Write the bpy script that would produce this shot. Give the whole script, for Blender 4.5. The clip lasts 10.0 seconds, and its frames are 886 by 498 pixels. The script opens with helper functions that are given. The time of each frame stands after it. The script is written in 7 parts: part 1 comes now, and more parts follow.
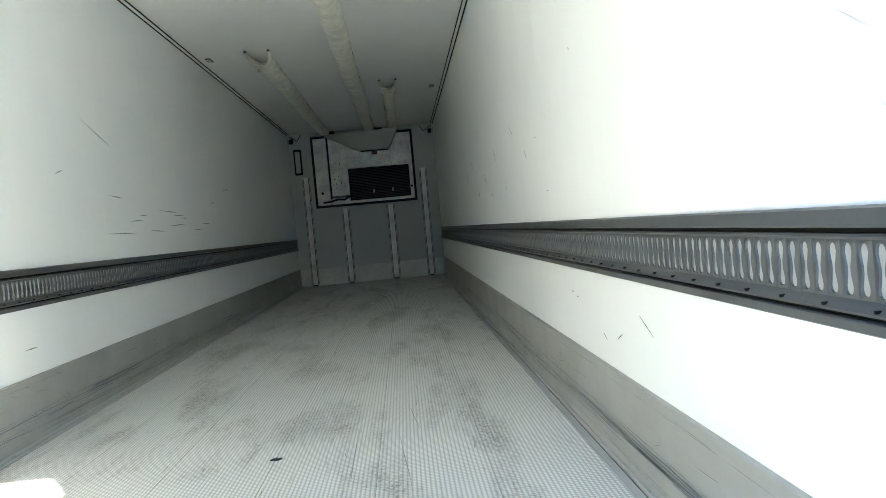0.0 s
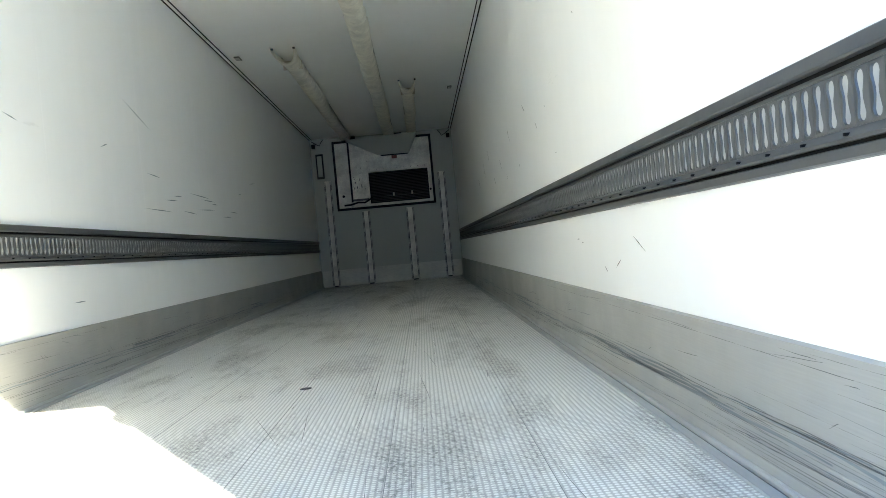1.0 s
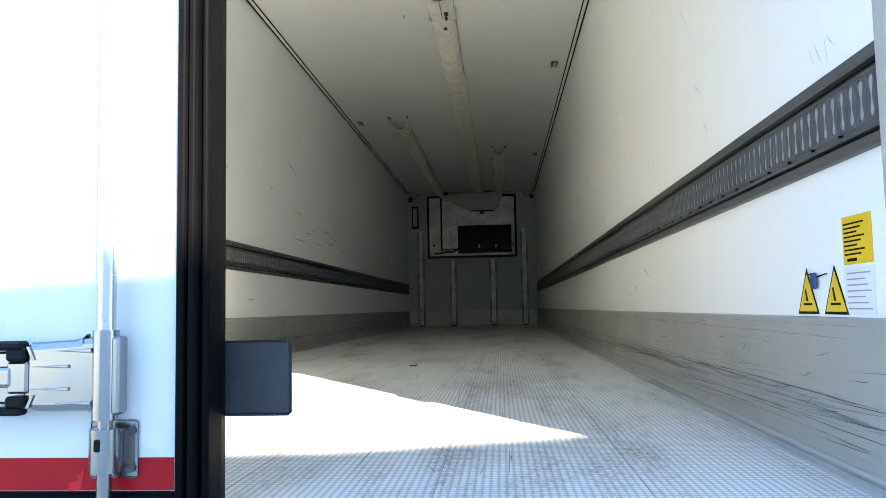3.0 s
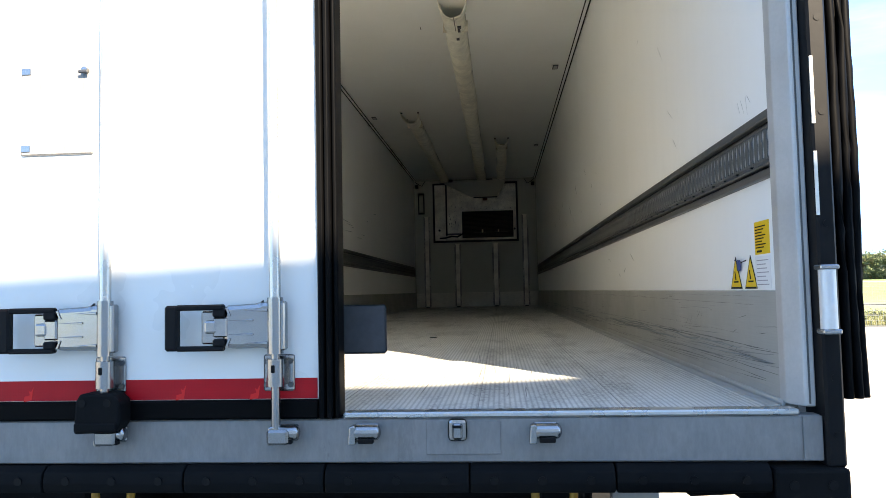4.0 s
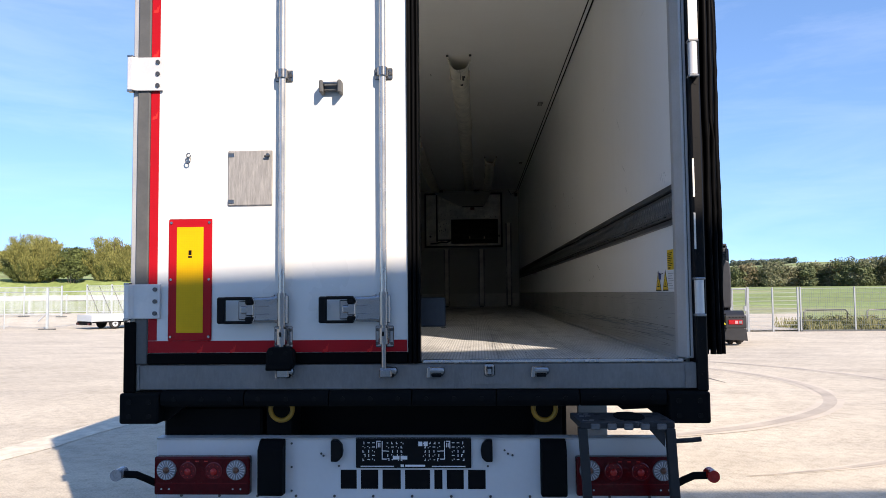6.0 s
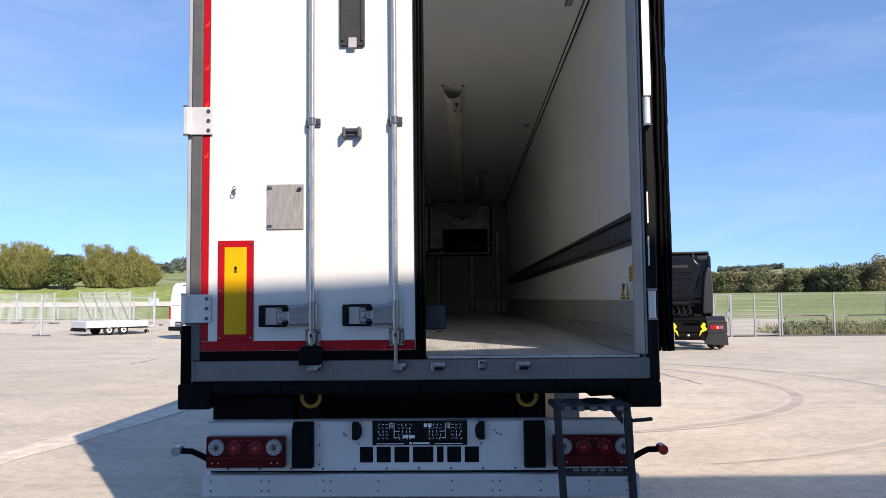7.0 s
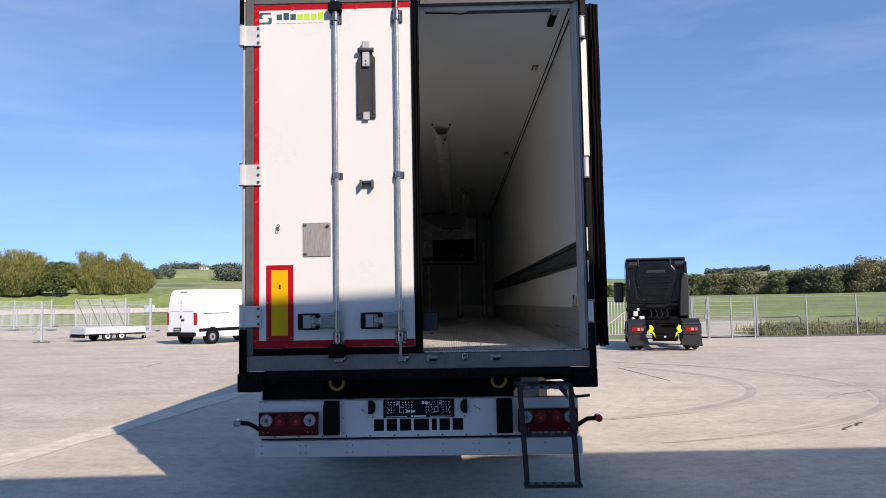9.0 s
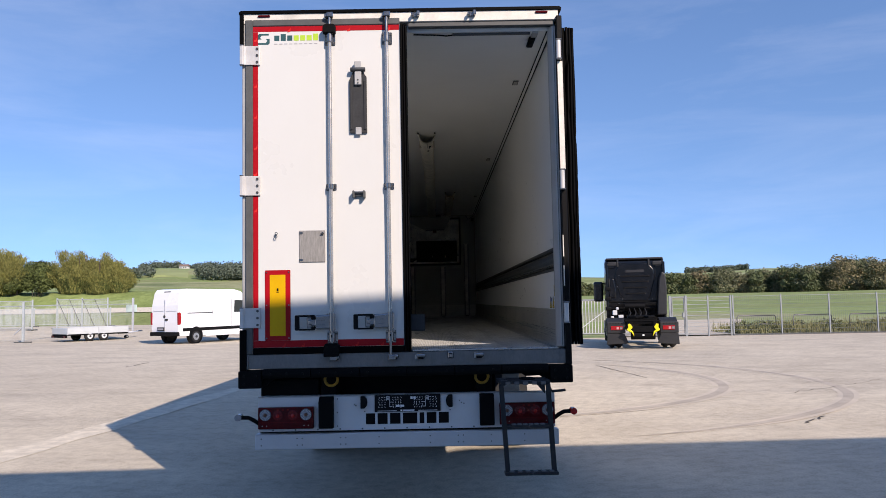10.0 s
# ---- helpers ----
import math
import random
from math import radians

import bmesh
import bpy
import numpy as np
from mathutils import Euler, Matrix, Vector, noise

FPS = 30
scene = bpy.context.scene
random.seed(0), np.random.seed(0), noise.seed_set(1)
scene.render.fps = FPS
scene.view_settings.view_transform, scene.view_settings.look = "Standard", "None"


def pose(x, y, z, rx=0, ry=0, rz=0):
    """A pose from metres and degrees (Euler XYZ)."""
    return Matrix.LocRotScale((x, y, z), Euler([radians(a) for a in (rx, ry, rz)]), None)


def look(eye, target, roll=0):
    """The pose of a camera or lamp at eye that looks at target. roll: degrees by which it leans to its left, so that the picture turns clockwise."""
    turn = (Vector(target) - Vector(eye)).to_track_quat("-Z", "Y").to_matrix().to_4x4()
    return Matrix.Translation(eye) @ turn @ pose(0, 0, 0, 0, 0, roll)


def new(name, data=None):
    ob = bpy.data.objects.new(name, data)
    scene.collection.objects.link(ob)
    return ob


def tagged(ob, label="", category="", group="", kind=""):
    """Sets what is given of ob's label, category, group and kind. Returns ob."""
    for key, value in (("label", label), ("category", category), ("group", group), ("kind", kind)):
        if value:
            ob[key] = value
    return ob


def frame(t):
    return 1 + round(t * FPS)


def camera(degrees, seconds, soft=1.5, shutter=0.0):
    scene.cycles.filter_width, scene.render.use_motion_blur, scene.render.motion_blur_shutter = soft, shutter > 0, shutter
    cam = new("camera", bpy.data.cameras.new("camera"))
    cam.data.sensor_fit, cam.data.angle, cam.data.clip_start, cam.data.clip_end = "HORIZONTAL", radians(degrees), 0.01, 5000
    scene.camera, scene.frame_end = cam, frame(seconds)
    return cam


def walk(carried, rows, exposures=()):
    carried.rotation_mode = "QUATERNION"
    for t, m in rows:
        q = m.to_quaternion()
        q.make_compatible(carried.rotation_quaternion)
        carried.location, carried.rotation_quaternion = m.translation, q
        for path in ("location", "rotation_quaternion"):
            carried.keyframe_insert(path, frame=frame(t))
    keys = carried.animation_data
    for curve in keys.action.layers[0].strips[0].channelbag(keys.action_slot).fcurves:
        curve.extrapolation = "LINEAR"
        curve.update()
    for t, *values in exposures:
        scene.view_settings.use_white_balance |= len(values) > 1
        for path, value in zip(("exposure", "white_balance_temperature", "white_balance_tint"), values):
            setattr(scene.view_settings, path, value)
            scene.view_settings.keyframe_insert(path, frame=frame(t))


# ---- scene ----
cam = camera(61.4, 10.0, soft=0.75)
PATH = [
    (0, (0.563, 0.354, 2.148), (0.666, 2.35, 2.084), -5.2),
    (0.5, (0.521, 0.266, 1.994), (0.627, 2.262, 1.931), -5.7),
    (1, (0.537, 0.082, 1.857), (0.594, 2.081, 1.848), -5.3),
    (1.5, (0.555, -0.057, 1.828), (0.537, 1.942, 1.891), -4.0),
    (2, (0.55, -0.396, 1.654), (0.454, 1.597, 1.782), -2.4),
    (2.5, (0.567, -0.824, 1.663), (0.415, 1.164, 1.824), -1.2),
    (3.8, (0.458, -1.783, 1.617), (0.309, 0.207, 1.753), -1.1),
    (4, (0.468, -1.929, 1.630), (0.318, 0.063, 1.744), -1.2),
    (4.5, (0.395, -2.31, 1.626), (0.27, -0.317, 1.737), -1.2),
    (5, (0.367, -2.658, 1.622), (0.258, -0.664, 1.734), -0.8),
    (5.5, (0.362, -3.024, 1.621), (0.265, -1.03, 1.737), -0.5),
    (5.7, (0.333, -3.139, 1.618), (0.237, -1.145, 1.734), -0.5),
    (7, (0.273, -4.074, 1.631), (0.211, -2.079, 1.765), -0.6),
    (7.5, (0.248, -4.429, 1.651), (0.191, -2.435, 1.791), -0.6),
    (8, (0.296, -4.82, 1.650), (0.243, -2.826, 1.797), -0.7),
    (8.5, (0.278, -5.161, 1.673), (0.23, -3.167, 1.819), -0.8),
    (9, (0.292, -5.458, 1.668), (0.26, -3.464, 1.812), -1.0),
    (9.5, (0.288, -5.725, 1.699), (0.282, -3.73, 1.838), -0.9),
    (10, (0.261, -5.885, 1.695), (0.277, -3.89, 1.835), -1.1),
]
walk(cam, [(t, look(eye, target, roll)) for t, eye, target, roll in PATH],
     exposures=[(0, 4.50, 7150, 3), (1.0, 4.44, 7150, 4), (2.0, 3.99, 7500, 3), (2.5, 3.82, 7600, 4), (3.8, 3.02, 8600, 9), (4.0, 2.88, 8700, 10), (4.5, 2.38, 8500, 12), (5.5, 1.60, 7900, 15), (7.0, 1.08, 7650, 17), (8.5, 0.86, 7550, 18), (10.0, 0.78, 7550, 19)])

# ---------------------------------------------------------------- light
SUN = Vector((0.451, -0.697, 0.558)).normalized()
world = bpy.data.worlds.new("sky")
scene.world = world
world.use_nodes = True
wn = world.node_tree
sky = wn.nodes.new("ShaderNodeTexSky")
sky.sky_type = 'NISHITA'
sky.sun_disc = False
sky.sun_elevation = math.asin(SUN.z)
sky.sun_rotation = math.atan2(SUN.x, SUN.y)
sky.air_density, sky.dust_density, sky.ozone_density = 1.0, 0.0, 7.5
wn.nodes["Background"].inputs[1].default_value = 0.130
# thin drawn-out cirrus over the whole sky
sky_at = wn.nodes.new("ShaderNodeTexCoord")
sky_map = wn.nodes.new("ShaderNodeMapping")
sky_map.inputs["Scale"].default_value = (1.2, 1.0, 6.0)
sky_map.inputs["Rotation"].default_value = (0.0, radians(-14), 0.0)
cirrus = wn.nodes.new("ShaderNodeTexNoise")
cirrus.inputs["Scale"].default_value, cirrus.inputs["Detail"].default_value, cirrus.inputs["Roughness"].default_value, cirrus.inputs["Distortion"].default_value = 2.2, 7.0, 0.62, 0.5
veil = wn.nodes.new("ShaderNodeMapRange")
veil.inputs["From Min"].default_value, veil.inputs["From Max"].default_value = 0.45, 0.80
veil.inputs["To Min"].default_value, veil.inputs["To Max"].default_value = 0.0, 0.07
tint = wn.nodes.new("ShaderNodeHueSaturation")
tint.inputs["Hue"].default_value, tint.inputs["Saturation"].default_value = 0.500, 1.03
cloud = wn.nodes.new("ShaderNodeMix")
cloud.data_type = 'RGBA'
cloud.inputs[7].default_value = (7.0, 7.6, 8.6, 1)
wn.links.new(sky_at.outputs["Generated"], sky_map.inputs[0])
wn.links.new(sky_map.outputs[0], cirrus.inputs["Vector"])
wn.links.new(cirrus.outputs["Fac"], veil.inputs["Value"])
# clear, haze-free horizon: the lowest sky takes its colour from some way up
lift = wn.nodes.new("ShaderNodeVectorMath")
lift.operation = 'MULTIPLY_ADD'
lift.inputs[1].default_value, lift.inputs[2].default_value = (1.0, 1.0, 1.0), (0.0, 0.0, 0.17)
unit = wn.nodes.new("ShaderNodeVectorMath")
unit.operation = 'NORMALIZE'
wn.links.new(sky_at.outputs["Generated"], lift.inputs[0])
wn.links.new(lift.outputs[0], unit.inputs[0])
wn.links.new(unit.outputs[0], sky.inputs["Vector"])
wn.links.new(sky.outputs[0], tint.inputs["Color"])
wn.links.new(tint.outputs[0], cloud.inputs[6])
wn.links.new(veil.outputs[0], cloud.inputs[0])
wn.links.new(cloud.outputs[2], wn.nodes["Background"].inputs[0])
sun_data = bpy.data.lights.new("sun", 'SUN')
scene.cycles.max_bounces, scene.cycles.diffuse_bounces = 16, 12
sun_data.energy, sun_data.angle, sun_data.color = 3.1, radians(0.53), (1.0, 0.955, 0.90)
sun = new("sun", sun_data)
sun.matrix_world = look(SUN * 60, (0, 0, 0))

# ---------------------------------------------------------------- mesh helpers
ORIGIN = {}


def root(name, at, label, category, group="", kind=""):
    """A thing: an Empty at its base."""
    ob = new(name)
    ob.empty_display_size = 0.2
    ob.location = at
    ORIGIN[ob.name] = Vector(at)
    return tagged(ob, label, category, group, kind)


def part(name, bm, material, parent=None, label="", kind=""):
    """One mesh object, its origin at its middle, under a thing or a part."""
    vs = [v.co for v in bm.verts]
    lo = Vector([min(v[i] for v in vs) for i in range(3)])
    hi = Vector([max(v[i] for v in vs) for i in range(3)])
    c = (lo + hi) / 2
    bmesh.ops.translate(bm, verts=bm.verts, vec=-c)
    me = bpy.data.meshes.new(name)
    bm.to_mesh(me)
    bm.free()
    me.materials.append(material)
    ob = new(name, me)
    ORIGIN[ob.name] = c
    if parent is not None:
        ob.parent = parent
        ob.location = c - ORIGIN[parent.name]
    else:
        ob.location = c
    return tagged(ob, label, "", "", kind)


def share(ob, name, parent, shift):
    """A second object on ob's mesh, moved by shift from it."""
    o = new(name, ob.data)
    c = ORIGIN[ob.name] + Vector(shift)
    ORIGIN[o.name] = c
    o.parent = parent
    o.location = c - ORIGIN[parent.name] if parent else c
    if "label" in ob:
        o["label"] = ob["label"]
    return o


def raw(name, verts, faces, material, parent=None, label="", kind=""):
    """A large mesh straight from lists."""
    me = bpy.data.meshes.new(name)
    me.from_pydata([tuple(v) for v in verts], [], faces)
    me.materials.append(material)
    ob = new(name, me)
    ORIGIN[ob.name] = Vector((0, 0, 0))
    if parent is not None:
        ob.parent = parent
        ob.location = -ORIGIN[parent.name]
    return tagged(ob, label, "", "", kind)


def B():
    return bmesh.new()


def bx(bm, x0, x1, y0, y1, z0, z1, bev=0.0, seg=1):
    """A box, its edges rounded by bev."""
    vs = [bm.verts.new(p) for p in ((x0, y0, z0), (x1, y0, z0), (x1, y1, z0), (x0, y1, z0), (x0, y0, z1), (x1, y0, z1), (x1, y1, z1), (x0, y1, z1))]
    fs = [bm.faces.new([vs[i] for i in f]) for f in ((3, 2, 1, 0), (4, 5, 6, 7), (0, 1, 5, 4), (1, 2, 6, 5), (2, 3, 7, 6), (3, 0, 4, 7))]
    if bev:
        es = list({e for f in fs for e in f.edges})
        bmesh.ops.bevel(bm, geom=es, offset=bev, segments=seg, affect='EDGES', profile=0.5)
    return bm


def frame_axes(d):
    d = d.normalized()
    u = d.cross(Vector((0, 0, 1)))
    if u.length < 1e-3:
        u = Vector((1, 0, 0))
    u.normalize()
    return u, u.cross(d).normalized()


def cyl(bm, p0, p1, r, n=12, r2=None):
    """A closed round bar from p0 to p1."""
    p0, p1 = Vector(p0), Vector(p1)
    u, w = frame_axes(p1 - p0)
    r2 = r if r2 is None else r2
    ring = lambda p, q: [bm.verts.new(p + u * q * math.cos(2 * math.pi * i / n) + w * q * math.sin(2 * math.pi * i / n)) for i in range(n)]
    a, b = ring(p0, r), ring(p1, r2)
    for i in range(n):
        f = bm.faces.new((a[i], a[(i + 1) % n], b[(i + 1) % n], b[i]))
        f.smooth = True
    for cap in (bm.faces.new(a[::-1]), bm.faces.new(b)):
        for e in cap.edges:
            e.smooth = False
    return bm


def tube(bm, pts, r, n=8):
    """A bent bar along pts."""
    pts = [Vector(p) for p in pts]
    rings = []
    for i, p in enumerate(pts):
        d = pts[min(i + 1, len(pts) - 1)] - pts[max(i - 1, 0)]
        u, w = frame_axes(d)
        rings.append([bm.verts.new(p + u * r * math.cos(2 * math.pi * k / n) + w * r * math.sin(2 * math.pi * k / n)) for k in range(n)])
    for a, b in zip(rings, rings[1:]):
        for i in range(n):
            f = bm.faces.new((a[i], a[(i + 1) % n], b[(i + 1) % n], b[i]))
            f.smooth = True
    for cap in (bm.faces.new(rings[0][::-1]), bm.faces.new(rings[-1])):
        for e in cap.edges:
            e.smooth = False
    return bm


def ring(bm, c, axis, R, r, n=24, m=8, a0=0.0, a1=360.0):
    """A torus, or an arc of one, round axis 'x', 'y' or 'z'."""
    c = Vector(c)
    pts = []
    for i in range(n + 1):
        a = radians(a0 + (a1 - a0) * i / n)
        q = {'y': Vector((math.cos(a), 0, math.sin(a))), 'x': Vector((0, math.cos(a), math.sin(a))), 'z': Vector((math.cos(a), math.sin(a), 0))}[axis]
        pts.append(c + q * R)
    ax = {'x': Vector((1, 0, 0)), 'y': Vector((0, 1, 0)), 'z': Vector((0, 0, 1))}[axis]
    rings = []
    for p in pts:
        o = (p - c).normalized()
        rings.append([bm.verts.new(p + o * r * math.cos(2 * math.pi * k / m) + ax * r * math.sin(2 * math.pi * k / m)) for k in range(m)])
    for a, b in zip(rings, rings[1:]):
        for k in range(m):
            f = bm.faces.new((a[k], b[k], b[(k + 1) % m], a[(k + 1) % m]))
            f.smooth = True
    return bm


def prism(bm, poly, axis, a0, a1, bev=0.0):
    """A flat outline poly (pairs) drawn out along an axis: 'x' takes (y, z), 'y' takes (x, z), 'z' takes (x, y)."""
    mk = {'x': lambda a, p: (a, p[0], p[1]), 'y': lambda a, p: (p[0], a, p[1]), 'z': lambda a, p: (p[0], p[1], a)}[axis]
    lo = [bm.verts.new(mk(a0, p)) for p in poly]
    hi = [bm.verts.new(mk(a1, p)) for p in poly]
    n = len(poly)
    fs = [bm.faces.new(lo), bm.faces.new(hi[::-1])]
    for i in range(n):
        fs.append(bm.faces.new((lo[i], hi[i], hi[(i + 1) % n], lo[(i + 1) % n])))
    bmesh.ops.recalc_face_normals(bm, faces=fs)
    if bev:
        bmesh.ops.bevel(bm, geom=list({e for f in fs for e in f.edges}), offset=bev, segments=2, affect='EDGES', profile=0.5)
    return bm


def ball(bm, c, r, squash=(1, 1, 1), u=12, v=8):
    geom = bmesh.ops.create_uvsphere(bm, u_segments=u, v_segments=v, radius=r, matrix=Matrix.Translation(c) @ Matrix.Diagonal((*squash, 1)))
    for w in geom["verts"]:
        for f in w.link_faces:
            f.smooth = True
    return bm


# ---------------------------------------------------------------- materials
def nodes_of(name):
    m = bpy.data.materials.new(name)
    m.use_nodes = True
    return m, m.node_tree, m.node_tree.nodes["Principled BSDF"]


def noise_node(nt, scale, detail=4.0, rough=0.55, stretch=None, coord="Object"):
    tc = nt.nodes.new("ShaderNodeTexCoord")
    n = nt.nodes.new("ShaderNodeTexNoise")
    n.inputs["Scale"].default_value, n.inputs["Detail"].default_value, n.inputs["Roughness"].default_value = scale, detail, rough
    if stretch:
        mp = nt.nodes.new("ShaderNodeMapping")
        mp.inputs["Scale"].default_value = stretch
        nt.links.new(tc.outputs[coord], mp.inputs[0])
        nt.links.new(mp.outputs[0], n.inputs["Vector"])
    else:
        nt.links.new(tc.outputs[coord], n.inputs["Vector"])
    return n


def ramp(nt, src, stops):
    r = nt.nodes.new("ShaderNodeValToRGB")
    e = r.color_ramp.elements
    while len(e) < len(stops):
        e.new(0.5)
    for k, (p, c) in zip(e, stops):
        k.position = p
        k.color = (*c, 1) if len(c) == 3 else c
    nt.links.new(src, r.inputs[0])
    return r


def mixed(nt, fac, a, b, mode='MIX'):
    m = nt.nodes.new("ShaderNodeMix")
    m.data_type, m.blend_type = 'RGBA', mode
    for sock, v in ((m.inputs[0], fac), (m.inputs[6], a), (m.inputs[7], b)):
        if isinstance(v, (int, float)):
            sock.default_value = v
        elif isinstance(v, tuple):
            sock.default_value = (*v, 1)
        else:
            nt.links.new(v, sock)
    return m.outputs[2]


def bumped(nt, bsdf, src, strength, dist):
    b = nt.nodes.new("ShaderNodeBump")
    b.inputs["Strength"].default_value, b.inputs["Distance"].default_value = strength, dist
    nt.links.new(src, b.inputs["Height"])
    nt.links.new(b.outputs[0], bsdf.inputs["Normal"])
    return b


def tone(c, k):
    return tuple(min(1.0, max(0.0, v * k)) for v in c)


def plain(name, col, rough=0.5, metal=0.0, var=0.12, scale=3.0, fine=90.0, bump=0.15, dist=0.002, spec=0.5, stretch=None):
    """A surface with soft stains, fine grain and a little relief."""
    m, nt, p = nodes_of(name)
    a = noise_node(nt, scale, 5, 0.6, stretch)
    b = noise_node(nt, fine, 3, 0.6, stretch)
    big = ramp(nt, a.outputs["Fac"], ((0.3, tone(col, 1 - var)), (0.7, tone(col, 1 + var))))
    small = ramp(nt, b.outputs["Fac"], ((0.3, (1 - var * 0.6,) * 3), (0.7, (1.0,) * 3)))
    nt.links.new(mixed(nt, 1.0, big.outputs[0], small.outputs[0], 'MULTIPLY'), p.inputs["Base Color"])
    rr = ramp(nt, a.outputs["Fac"], ((0.3, (max(0.03, rough - 0.07),) * 3), (0.7, (min(1, rough + 0.08),) * 3)))
    nt.links.new(rr.outputs[0], p.inputs["Roughness"])
    p.inputs["Metallic"].default_value = metal
    p.inputs["Specular IOR Level"].default_value = spec
    bumped(nt, p, b.outputs["Fac"], bump, dist)
    return m


def panel_white(name, col, streak):
    """Glossy glass-fibre skin with faint vertical runs, scuffs and grey smears."""
    m, nt, p = nodes_of(name)
    a = noise_node(nt, 0.9, 4, 0.6)
    run = noise_node(nt, 3.0, 4, 0.6, (1, 3, 0.12))
    scuff = noise_node(nt, 2.2, 6, 0.75, (1, 0.5, 3.5))
    patch = noise_node(nt, 1.1, 2, 0.5)
    c = ramp(nt, a.outputs["Fac"], ((0.3, tone(col, 0.95)), (0.7, col)))
    r = ramp(nt, run.outputs["Fac"], ((0.35, (1 - streak,) * 3), (0.6, (1, 1, 1))))
    col1 = mixed(nt, 1.0, c.outputs[0], r.outputs[0], 'MULTIPLY')
    s = ramp(nt, scuff.outputs["Fac"], ((0.66, (0, 0, 0)), (0.74, (0.55,) * 3)))
    pm = ramp(nt, patch.outputs["Fac"], ((0.5, (0, 0, 0)), (0.7, (1, 1, 1))))
    fac = mixed(nt, 1.0, s.outputs[0], pm.outputs[0], 'MULTIPLY')
    nt.links.new(mixed(nt, fac, col1, tone(col, 0.55)), p.inputs["Base Color"])
    p.inputs["Roughness"].default_value = 0.38
    fine = noise_node(nt, 35, 2, 0.5)
    bumped(nt, p, fine.outputs["Fac"], 0.08, 0.002)
    return m


def scraped(name, col, axis_stretch, dark, metal=0.85, rough=0.42, thin=False):
    """Aluminium sheet with long dark scrapes along it and grey dirt."""
    m, nt, p = nodes_of(name)
    grain = noise_node(nt, 60, 3, 0.6, axis_stretch)
    dirt = noise_node(nt, 1.6, 6, 0.65)
    scr = noise_node(nt, 5.5, 7, 0.72, axis_stretch)
    gate = noise_node(nt, 0.8, 3, 0.5)
    c = ramp(nt, dirt.outputs["Fac"], ((0.3, tone(col, 0.86 if thin else 0.72)), (0.68, col)))
    g = ramp(nt, grain.outputs["Fac"], ((0.3, (0.93 if thin else 0.82,) * 3), (0.7, (1, 1, 1))))
    base = mixed(nt, 1.0, c.outputs[0], g.outputs[0], 'MULTIPLY')
    s = ramp(nt, scr.outputs["Fac"], ((0.618, (0, 0, 0)), (0.625, (0.8,) * 3), (0.632, (0, 0, 0))) if thin else ((0.60, (0, 0, 0)), (0.645, (1, 1, 1)), (0.70, (0, 0, 0))))
    gg = ramp(nt, gate.outputs["Fac"], ((0.52 if thin else 0.42, (0, 0, 0)), (0.62 if thin else 0.56, (1, 1, 1))))
    fac = mixed(nt, 1.0, s.outputs[0], gg.outputs[0], 'MULTIPLY')
    nt.links.new(mixed(nt, fac, base, dark), p.inputs["Base Color"])
    rr = ramp(nt, dirt.outputs["Fac"], ((0.3, (rough + 0.18,) * 3), (0.7, (rough,) * 3)))
    nt.links.new(rr.outputs[0], p.inputs["Roughness"])
    p.inputs["Metallic"].default_value = metal
    bumped(nt, p, scr.outputs["Fac"], 0.05 if thin else 0.25, 0.004)
    return m


